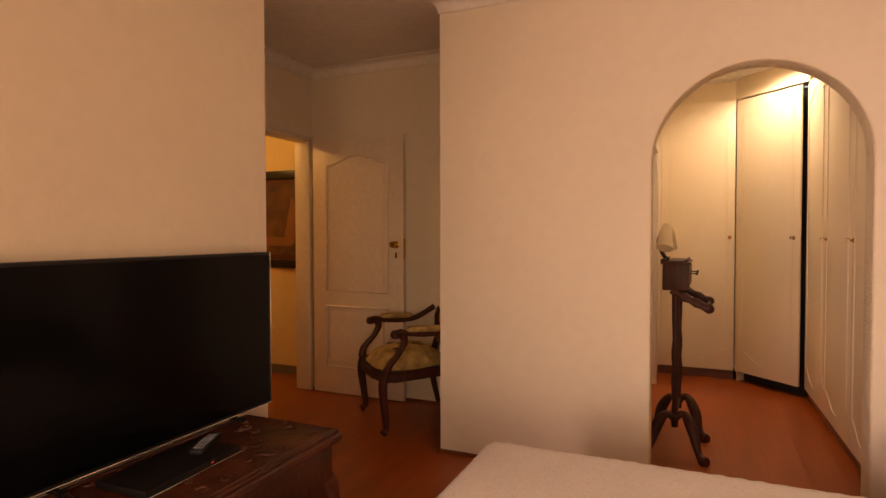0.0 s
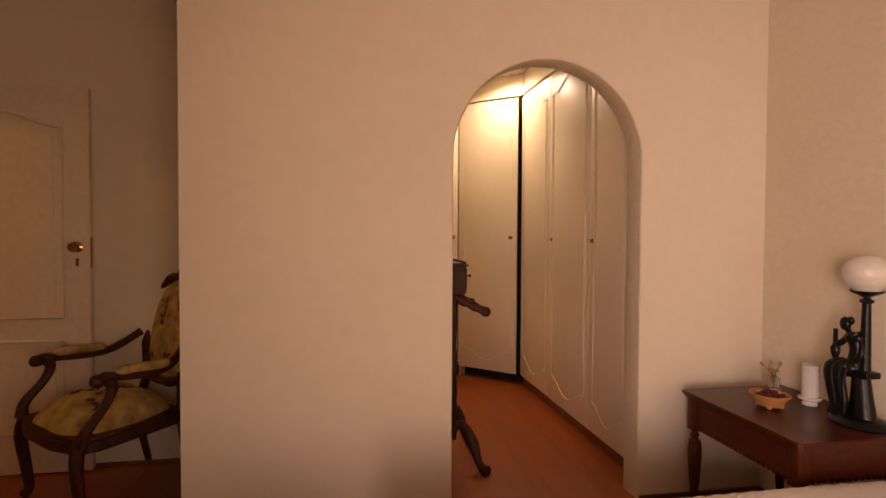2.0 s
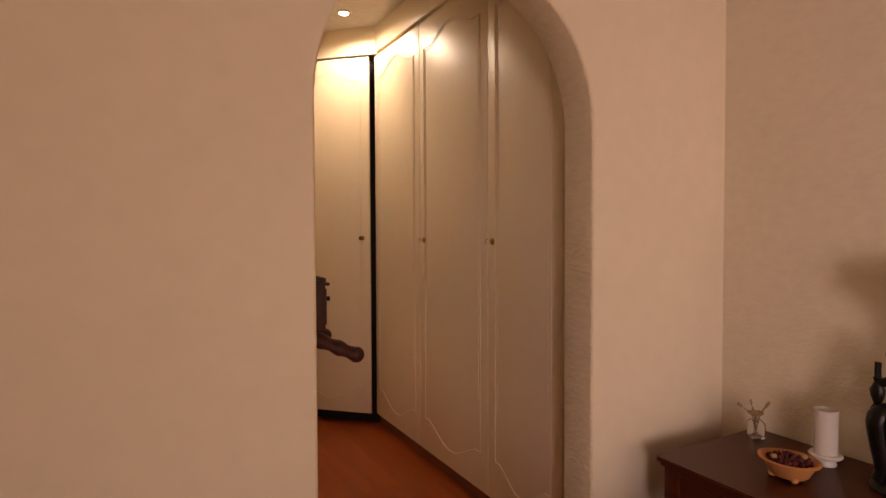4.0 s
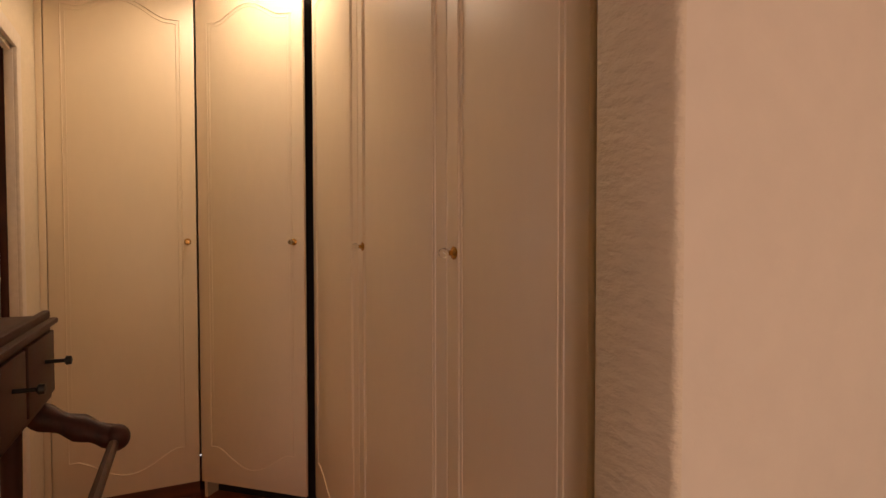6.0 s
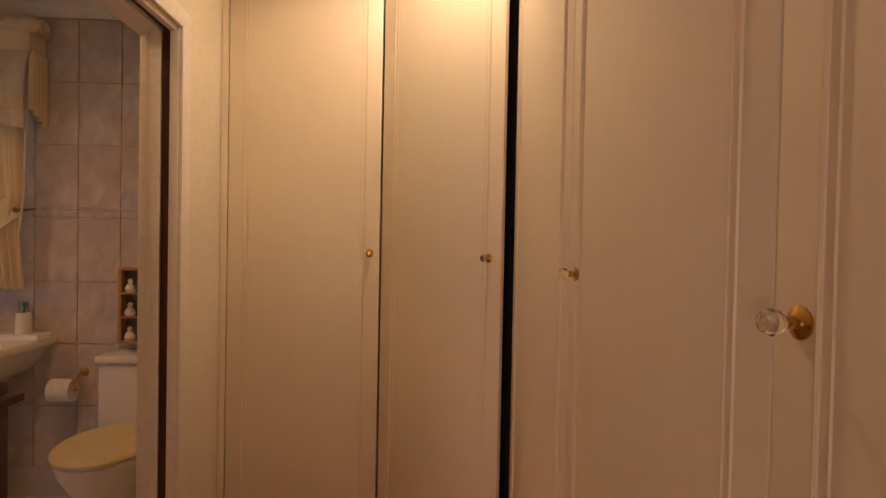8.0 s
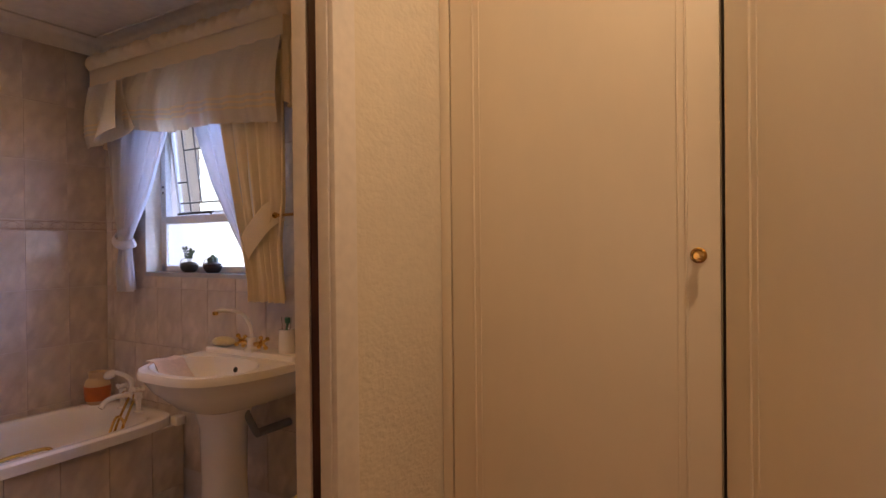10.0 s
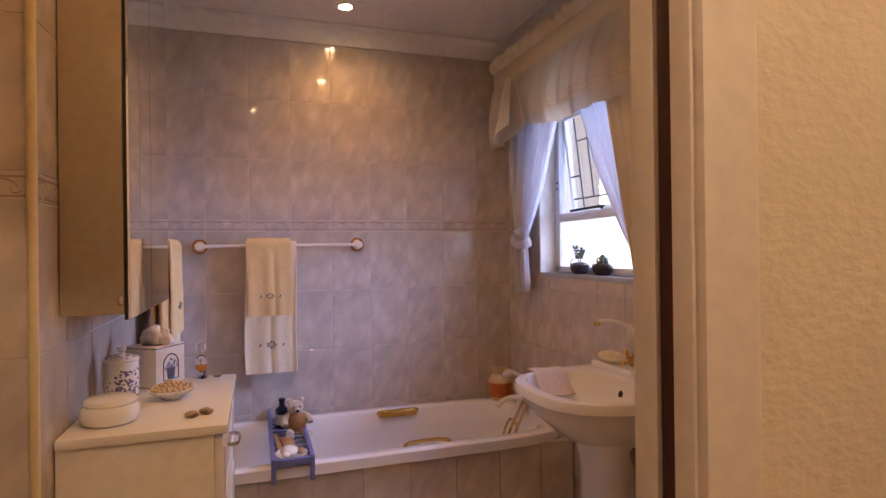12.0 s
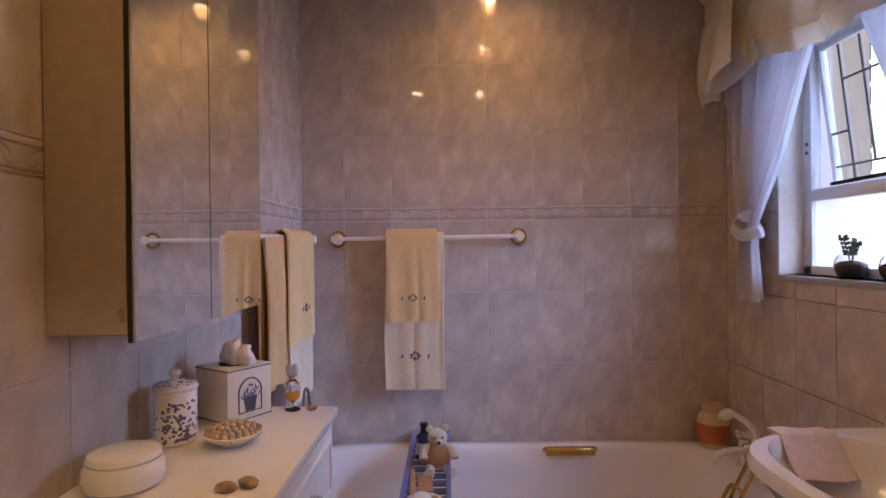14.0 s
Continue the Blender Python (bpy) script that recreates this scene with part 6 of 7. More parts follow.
def things_on_vanity():
    b = thing("lidded_box", "round white ceramic box with lid on vanity top", "ceramic box", pose(-1.235, 4.268, VT))
    bm = start()
    lathe(bm, [(0, 0), (0.050, 0), (0.058, 0.006), (0.063, 0.022), (0.060, 0.038), (0.055, 0.044), (0, 0.044)], 36)
    part("box", bm, CERAMIC, b)
    bm = start()
    lathe(bm, [(0, 0.0445), (0.054, 0.0445), (0.056, 0.048), (0.053, 0.056), (0.040, 0.060), (0, 0.061)], 36)
    part("lid", bm, CERAMIC, b)
    j = thing("floral_jar", "white porcelain jar with lavender print and knob lid", "jar", pose(-1.445, 4.250, VT))
    bm = start()
    lathe(bm, [(0, 0), (0.037, 0), (0.040, 0.003), (0.040, 0.100), (0.038, 0.103), (0, 0.103)], 32)
    body = part("body", bm, CERAMIC, j)
    bm = start()
    lathe(bm, [(0, 0.1035), (0.041, 0.1035), (0.043, 0.108), (0.040, 0.114), (0.020, 0.120), (0.008, 0.122), (0.007, 0.128), (0.012, 0.134), (0.010, 0.142), (0, 0.144)], 32)
    lid = part("lid", bm, CERAMIC, j)
    rng = random.Random(12)

    def sprigs(n, mt, parent, nm, lo, hi):
        bm = start()
        for k in range(n):
            a = rng.gauss(0.55, 0.55)
            z = lo + (hi - lo) * rng.random() ** 1.2
            p = Vector((0.0401 * math.cos(a), 0.0401 * math.sin(a), z))
            ball(bm, p, 0.0012, rng.uniform(0.002, 0.0042), rng.uniform(0.002, 0.0042), 6, 4, pose(0, 0, 0, 0, 0, math.degrees(a)))
        part(nm, bm, mt, parent, "printed lavender sprigs")
    sprigs(80, LAVENDER, body, "lavender_print", 0.012, 0.085)
    sprigs(30, LEAFPRINT, body, "leaf_print", 0.008, 0.06)
    bm = start()
    for k in range(46):
        a, r = rng.uniform(0, 6.28), rng.uniform(0.018, 0.040)
        ball(bm, (r * math.cos(a), r * math.sin(a), 0.1205 - (r - 0.018) * 0.3), 0.003, 0.0035, 0.0012, 6, 4)
    part("lid_print", bm, LAVENDER, lid)
    t = thing("tissue_box", "cream tissue box cover with lavender basket picture", "tissue box", pose(-1.618, 4.300, VT, 0, 0, 57))
    h, w = 0.118, 0.058
    bm = start()
    slab(bm, -w, w, -w, w, 0, h, bev=0.002)
    part("box", bm, CREAMBOX, t, "cream painted box")
    for z in (h - 0.004, 0.003):
        bm = start()
        tube(bm, [(-w, -w, z), (w, -w, z), (w, w, z), (-w, w, z)], 0.0014, 5, closed=True)
        part("grey_line", bm, STITCH, t)
    # picture on the face towards +x: arch outline, basket and flowers
    bm = start()
    arc = [(w + 0.0008, 0.030 * math.cos(a), 0.062 + 0.030 * math.sin(a)) for a in [math.pi * k / 12 for k in range(13)]]
    tube(bm, [(w + 0.0008, 0.030, 0.018)] + arc + [(w + 0.0008, -0.030, 0.018)], 0.0016, 5, closed=True)
    prism(bm, [(-0.012, 0.020), (0.012, 0.020), (0.018, 0.052), (-0.018, 0.052)], w, w + 0.0012, "yz")
    pic = part("basket_picture", bm, STITCH, t, "printed basket under an arch")
    bm = start()
    for k in range(60):
        a, r = rng.uniform(0, math.pi), rng.uniform(0.004, 0.028)
        ball(bm, (w + 0.001, r * math.cos(a) * 0.95, 0.050 + r * math.sin(a)), 0.001, 0.0018, 0.0032, 6, 4)
    part("lavender_bunch", bm, LAVENDER, pic)
    bm = start()
    lathe(bm, [(0.024, h), (0.032, h), (0.032, h + 0.0015), (0.024, h + 0.0015)], 24)
    part("slot_rim", bm, STITCH, t)
    bm = start()
    for cx, cy, cz, rx, ry, rz in ((-0.024, 0.006, 0.016, 0.024, 0.020, 0.026), (0.006, -0.004, 0.024, 0.022, 0.020, 0.036), (0.026, 0.008, 0.018, 0.026, 0.018, 0.028)):
        ball(bm, (cx, cy, h + cz), rx, ry, rz, 20, 14)
    for v in bm.verts:
        k = noise.noise(v.co * 62) * 0.012 + noise.noise(v.co * 140) * 0.005
        v.co += Vector((v.co.x, v.co.y, v.co.z - h - 0.02)).normalized() * k
        v.co.z = max(v.co.z, h - 0.002)
    part("tissue", bm, TISSUE, t, "white tissue pulled up from the slot", smooth=80)
    d = thing("bead_dish", "shallow white dish heaped with pearly golden beads", "dish", pose(-1.425, 4.372, VT))
    bm = start()
    lathe(bm, [(0, 0), (0.026, 0), (0.030, 0.005), (0.052, 0.018), (0.058, 0.026), (0.054, 0.026), (0.03, 0.011), (0, 0.008)], 32)
    part("dish", bm, CERAMIC, d)
    mesh = None
    for ring, (r, z, c) in enumerate(((0.048, 0.025, 22), (0.037, 0.029, 17), (0.026, 0.035, 12), (0.014, 0.040, 7), (0.0, 0.043, 1))):
        for k in range(c):
            a = 2 * math.pi * k / c + ring
            if mesh is None:
                bm = start()
                ball(bm, (0, 0, 0), 0.0066, seg=10, rings=7)
                ob = part("bead", bm, PEARL, d)
                mesh = ob.data
            else:
                ob = new("bead", mesh)
                ob.parent = d
            ob.matrix_basis = Matrix.Translation((r * math.cos(a), r * math.sin(a), z + rng.uniform(-0.002, 0.002)))
    for x, y, a, s in ((-1.208, 4.442, 20, 0.75), (-1.224, 4.472, -30, 0.8), (-1.650, 4.472, 40, 0.6)):
        bm = start()
        ball(bm, (0, 0, 0.010 * s), 0.017 * s, 0.022 * s, 0.011 * s)
        for k in range(6):
            tube(bm, [(0.004 * (k - 2.5) * s, -0.018 * s, 0.014 * s), (0.006 * (k - 2.5) * s, 0.0, 0.0205 * s - 0.0008 * (k - 2.5) ** 2), (0.004 * (k - 2.5) * s, 0.018 * s, 0.012 * s)], 0.0016 * s, 5)
        sh = single("sea_shell", bm, SHELLM, "small brown and cream sea shell on vanity top", "sea shell", "sea shells")
        sh.matrix_world = pose(x, y, VT, 0, 0, a)
    p = thing("perfume_bottle", "stemmed glass perfume bottle half full of amber liquid", "perfume bottle", pose(-1.655, 4.425, VT))
    bm = start()
    lathe(bm, [(0, 0), (0.018, 0), (0.018, 0.003), (0.005, 0.008), (0.004, 0.018), (0.014, 0.028), (0.018, 0.05), (0.014, 0.064), (0.006, 0.072), (0.006, 0.078), (0, 0.078)], 20)
    part("bottle", bm, CLEAR, p)
    bm = start()
    lathe(bm, [(0, 0.0215), (0.0075, 0.022), (0.0150, 0.029), (0.0178, 0.042), (0, 0.042)], 20)
    part("perfume", bm, AMBER, p, "amber liquid")
    bm = start()
    for k in range(6):
        a = k * math.pi / 3
        ball(bm, (0.009 * math.cos(a), 0.009 * math.sin(a), 0.094), 0.007, 0.004, 0.015, 8, 6, pose(0, 0, 0, 0, 0, k * 60))
    ball(bm, (0, 0, 0.086), 0.007)
    part("stopper", bm, FROSTED, p, "flower-shaped frosted glass stopper")
    w = thing("wire_stand", "black wire rack behind the vanity cabinet", "wire rack", pose(-1.80, 4.36, 0))
    for y in (-0.06, 0.06):
        bm = start()
        tube(bm, [(-0.04, y, 0), (-0.04, y, 0.80)] + [(-0.04 * math.cos(a), y, 0.80 + 0.08 * math.sin(a)) for a in [math.pi * k / 8 for k in range(1, 8)]] + [(0.04, y, 0.80), (0.04, y, 0)], 0.004, 6)
        part("hoop", bm, IRON, w)
    for z in (0.2, 0.45, 0.7):
        bm = start()
        for x in (-0.04, 0.04):
            tube(bm, [(x, -0.06, z), (x, 0.06, z)], 0.003, 6)
        part("crossbar", bm, IRON, w)


things_on_vanity()


def basin():
    b = thing("pedestal_basin", "white ceramic wash basin on pedestal with gold mixer tap", "basin", pose(-1.43, WIN_Y - 0.002, 0))
    z = 0.79
    hw, dp = 0.295, 0.53

    def edge(k, grow=0.0, back=0.0):
        """Outline: straight at the wall, bowed in front."""
        out = []
        n = 40
        for i in range(n + 1):
            a = math.pi * i / n
            x = (hw + grow) * math.copysign(abs(math.cos(a)) ** 0.62, math.cos(a))
            y = -0.12 - (dp - 0.12 + grow) * math.sin(a) ** 0.85
            out.append((x, y))
        return [(hw + grow, -back)] + out + [(-hw - grow, -back)]
    bm = start()
    rows = []
    for grow, h, back in ((-0.20, z - 0.19, 0.02), (-0.13, z - 0.165, 0.01), (-0.045, z - 0.085, 0.0), (-0.012, z - 0.035, 0.0), (0.0, z - 0.030, 0.0), (0.0, z - 0.012, 0.0), (-0.006, z, 0.0), (-0.014, z + 0.001, 0.0)):
        rows.append([bm.verts.new((x, y, h)) for x, y in edge(0, grow, back)])
    for a, c in zip(rows, rows[1:]):
        for k in range(len(a) - 1):
            bm.faces.new((a[k], a[k + 1], c[k + 1], c[k]))
        bm.faces.new((a[-1], a[0], c[0], c[-1]))
    bm.faces.new(rows[0])
    # bowl cut into the top
    n = 44
    outer = rows[-1]

    def bowl(r, h):
        return [bm.verts.new((0.242 * r * math.copysign(abs(math.cos(a)) ** 0.8, math.cos(a)), -0.325 - 0.165 * r * math.sin(a), h)) for a in [2 * math.pi * k / n for k in range(n)]]
    rims = [bowl(1.0, z + 0.001), bowl(0.975, z - 0.012), bowl(0.90, z - 0.06), bowl(0.7, z - 0.105), bowl(0.35, z - 0.125), bowl(0.08, z - 0.13)]
    for a, c in zip(rims, rims[1:]):
        for k in range(n):
            bm.faces.new((a[k], a[(k + 1) % n], c[(k + 1) % n], c[k]))
    bm.faces.new(rims[-1])
    es = [e for e in bm.edges if (e.verts[0] in outer and e.verts[1] in outer) or (e.verts[0] in rims[0] and e.verts[1] in rims[0])]
    bmesh.ops.triangle_fill(bm, use_beauty=True, edges=es)
    part("bowl", bm, ENAMEL, b, smooth=50)
    bm = start()
    slab(bm, -hw + 0.02, hw - 0.02, -0.115, -0.0, z - 0.01, z + 0.024, bev=0.012, seg=3)
    part("ledge", bm, ENAMEL, b)
    bm = start()
    lathe(bm, [(0, 0), (0.125, 0), (0.13, 0.02), (0.11, 0.06), (0.095, 0.30), (0.10, 0.52), (0.13, z - 0.165), (0, z - 0.165)], 28, Matrix.Translation((-0.02, -0.22, 0)) @ Matrix.Diagonal((1, 0.9, 1, 1)))
    part("pedestal", bm, ENAMEL, b)
    bm = start()
    lathe(bm, [(0, 0), (0.011, 0), (0.012, 0.003), (0, 0.004)], 16, Matrix.Translation((0.0, -0.172, z - 0.045)) @ pose(0, 0, 0, 72))
    part("overflow", bm, BLACK, b, "dark overflow hole")
    # mixer
    tap = part("tap_body", lathe(start(), [(0, 0), (0.034, 0), (0.034, 0.008), (0.022, 0.02), (0.020, 0.05), (0.024, 0.06), (0, 0.066)], 18, Matrix.Translation((0.01, -0.095, z + 0.02))), CERAMIC, b, "white mixer tap body")
    bm = start()
    tube(bm, curve_points([(0.01, -0.095, z + 0.07), (0.005, -0.10, z + 0.13), (-0.01, -0.13, z + 0.185), (-0.03, -0.19, z + 0.205), (-0.04, -0.235, z + 0.205)], 6), 0.008, 10)
    part("spout", bm, CERAMIC, tap, "slender curved white spout")
    bm = start()
    lathe(bm, [(0, 0), (0.011, 0), (0.012, 0.014), (0, 0.016)], 12, Matrix.Translation((-0.041, -0.238, z + 0.190)))
    part("nozzle", bm, GOLD, tap)
    for s in (-1, 1):
        bm = start()
        tube(bm, [(0.01 + s * 0.015, -0.095, z + 0.052), (0.01 + s * 0.055, -0.095, z + 0.058)], 0.010, 10)
        c = Vector((0.01 + s * 0.066, -0.095, z + 0.062))
        for k in range(4):
            a = k * math.pi / 2 + 0.5
            e = c + Vector((s * 0.004, 0.027 * math.cos(a), 0.027 * math.sin(a)))
            tube(bm, [c, e], 0.0065, 8)
            ball(bm, e, 0.0095, seg=8, rings=6)
        part("cross_handle", bm, GOLD, tap, "gold cross handle")
    bm = start()
    tube(bm, [(0.13, -0.18, 0.50), (0.13, -0.05, 0.50), (0.13, 0.0, 0.50)], 0.018, 10)
    tube(bm, [(0.08, -0.2, 0.60), (0.13, -0.18, 0.50)], 0.015, 10)
    part("waste_pipe", bm, IRON, b, "dark waste pipe")
    y = WIN_Y
    s = thing("soap_bar", "oval cream soap lying on the basin ledge", "soap", pose(-1.630, y - 0.075, z + 0.022))
    bm = start()
    ball(bm, (0, 0, 0.022), 0.062, 0.040, 0.022, 24, 14)
    part("bar", bm, SOAP, s)
    f = thing("face_cloth", "folded peach face cloth draped over basin edge", "face cloth", pose(-1.645, y - 0.33, z, 0, 0, 0))

    def drape(u, v):
        # from the outer rim over the edge and down into the bowl
        s = v * 0.17
        if s < 0.05:
            px, pz = -0.065 + s, 0.006
        else:
            q = s - 0.05
            px, pz = -0.015 + q * 0.72, 0.006 - 0.0 - q * 0.62
        return Vector((px, (u - 0.5) * 0.13 + 0.004 * math.sin(v * 6), pz + 0.002 * math.sin(u * 7)))
    bm = start()
    cloth(bm, 18, 18, drape, 0.006)
    part("cloth", bm, FACECLOTH, f)
    t = thing("tumbler", "white ceramic tumbler holding a green toothbrush", "tumbler", pose(-1.245, y - 0.065, z + 0.023))
    bm = start()
    lathe(bm, [(0, 0), (0.034, 0), (0.036, 0.003), (0.032, 0.10), (0.030, 0.10), (0.031, 0.01), (0, 0.008)], 24)
    part("cup", bm, CERAMIC, t)
    bm = start()
    tube(bm, [(-0.02, 0, 0.01), (0.012, 0.0, 0.15)], 0.004, 8)
    slab(bm, -0.004, 0.016, -0.006, 0.006, 0.125, 0.150, bev=0.002)
    part("toothbrush", bm, GREENPLASTIC, t)
    bm = start()
    lathe(bm, [(0, 0.098), (0.018, 0.098), (0.021, 0.15), (0.019, 0.15), (0.016, 0.102), (0, 0.102)], 18)
    part("glass_insert", bm, CLEAR, t)


basin()


def toilet():
    t = thing("toilet", "white ceramic toilet with closed lid and cistern", "toilet", pose(-0.665, WIN_Y - 0.002, 0))
    bm = start()
    slab(bm, -0.185, 0.185, -0.175, 0.0, 0.36, 0.70, bev=0.02, seg=3)
    part("cistern", bm, ENAMEL, t)
    bm = start()
    slab(bm, -0.195, 0.195, -0.19, 0.0, 0.70, 0.735, bev=0.012, seg=3)
    part("cistern_lid", bm, ENAMEL, t)
    bm = start()

    def oval(gx, gy, cy, h):
        return [bm.verts.new((gx * math.cos(a), cy - gy * math.sin(a), h)) for a in [2 * math.pi * k / 36 for k in range(36)]]
    rows = [oval(0.11, 0.14, -0.36, 0.0), oval(0.10, 0.14, -0.36, 0.12), oval(0.14, 0.19, -0.40, 0.26), oval(0.178, 0.235, -0.42, 0.36), oval(0.182, 0.24, -0.42, 0.39)]
    for a, c in zip(rows, rows[1:]):
        for k in range(36):
            bm.faces.new((a[k], a[(k + 1) % 36], c[(k + 1) % 36], c[k]))
    bm.faces.new(rows[0])
    bm.faces.new(rows[-1])
    part("pan", bm, ENAMEL, t)
    for nm, z0, z1, g in (("seat", 0.391, 0.412, 0.0), ("lid", 0.414, 0.436, 0.006)):
        bm = start()
        rows = [oval(0.186 + g, 0.245 + g, -0.42, z0), oval(0.188 + g, 0.247 + g, -0.42, (z0 + z1) / 2), oval(0.18 + g, 0.238 + g, -0.42, z1 - 0.002), oval(0.12, 0.16, -0.42, z1 + 0.004)]
        for a, c in zip(rows, rows[1:]):
            for k in range(36):
                bm.faces.new((a[k], a[(k + 1) % 36], c[(k + 1) % 36], c[k]))
        bm.faces.new(rows[0])
        bm.faces.new(rows[-1])
        part(nm, bm, SOAP if nm == "lid" else ENAMEL, t, "cream toilet lid" if nm == "lid" else "")
    bm = start()
    tube(bm, [(0.10, -0.18, 0.63), (0.10, -0.205, 0.63), (0.16, -0.21, 0.625)], 0.008, 8)
    part("flush_lever", bm, CHROME, t)
    r = thing("toilet_roll", "white toilet roll on gold wall holder", "toilet roll", pose(-1.06, WIN_Y - 0.075, 0.55))
    bm = start()
    lathe(bm, [(0.020, -0.05), (0.052, -0.05), (0.052, 0.05), (0.020, 0.05)], 28, pose(0, 0, 0, 0, 90))
    part("roll", bm, TISSUE, r)
    bm = start()
    tube(bm, curve_points([(0.06, 0.073, 0.07), (0.06, 0.02, 0.065), (0.062, 0.0, 0.03), (0.06, 0.0, 0.0), (-0.055, 0.0, 0.0)], 5), 0.006, 8)
    lathe(bm, [(0, 0), (0.022, 0), (0.020, 0.01), (0, 0.012)], 16, Matrix.Translation((0.06, 0.073, 0.07)) @ pose(0, 0, 0, 90))
    part("holder", bm, GOLD, r)
    n = thing("wall_shelf", "narrow framed wall shelf displaying white ornaments", "shelf", pose(-0.69, WIN_Y - 0.002, 0.77))
    bm = start()
    for s in ((-0.13, -0.115, -0.06, 0, 0, 0.36), (0.115, 0.13, -0.06, 0, 0, 0.36), (-0.115, 0.115, -0.06, 0, 0, 0.012), (-0.115, 0.115, -0.06, 0, 0.348, 0.36)):
        slab(bm, *s, bev=0.002)
    part("frame", bm, PALEWOOD, n)
    bm = start()
    slab(bm, -0.115, 0.115, -0.006, -0.001, 0.012, 0.348)
    part("back", bm, GREYSKIRT, n)
    for z in (0.12, 0.234):
        bm = start()
        slab(bm, -0.115, 0.115, -0.058, -0.006, z, z + 0.008)
        part("shelf", bm, PALEWOOD, n)
    for z in (0.012, 0.128, 0.242):
        for x in (-0.085, 0.0, 0.085):
            bm = start()
            lathe(bm, [(0, 0), (0.022, 0), (0.026, 0.016), (0.018, 0.034), (0.010, 0.040), (0.013, 0.055), (0.008, 0.064), (0, 0.066)], 14)
            o = single("ornament", bm, CERAMIC, "small white ceramic ornament on wall shelf", "ornament", "shelf ornaments")
            o.matrix_world = pose(-0.69 + x, WIN_Y - 0.034, 0.77 + z)


toilet()


def shower():
    s = thing("shower_enclosure", "glass shower door in white frame with white knob", "shower", pose(NIB_X, 4.105, 0))
    bm = start()
    slab(bm, 0.002, 0.069, -0.02, 0.02, 0.05, 1.98, bev=0.004)
    slab(bm, 0.60, 0.705, -0.02, 0.02, 0.05, 1.98, bev=0.004)
    slab(bm, 0.075, 0.60, -0.019, 0.019, 1.93, 1.98, bev=0.004)
    slab(bm, 0.075, 0.60, -0.019, 0.019, 0.05, 0.10, bev=0.004)
    part("frame", bm, TRIMWHITE, s)
    bm = start()
    slab(bm, 0.078, 0.598, -0.003, 0.003, 0.10, 1.93)
    pane = part("glass_door", bm, CLEAR, s, "clear glass door pane")
    pane.visible_shadow = False
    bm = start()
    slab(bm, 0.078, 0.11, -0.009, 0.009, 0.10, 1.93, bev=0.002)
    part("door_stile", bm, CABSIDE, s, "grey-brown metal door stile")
    bm = start()
    lathe(bm, [(0, 0), (0.012, 0), (0.010, 0.020), (0.020, 0.026), (0.026, 0.034), (0.026, 0.046), (0.020, 0.052), (0, 0.053)], 20, Matrix.Translation((0.200, 0.004, 0.962)) @ pose(0, 0, 0, -90))
    part("knob", bm, CERAMIC, s, "round white knob")
    bm = start()
    slab(bm, 0.0, 0.71, -0.95, 0.03, 0.0, 0.05, bev=0.01)
    part("tray", bm, ENAMEL, s)


shower()


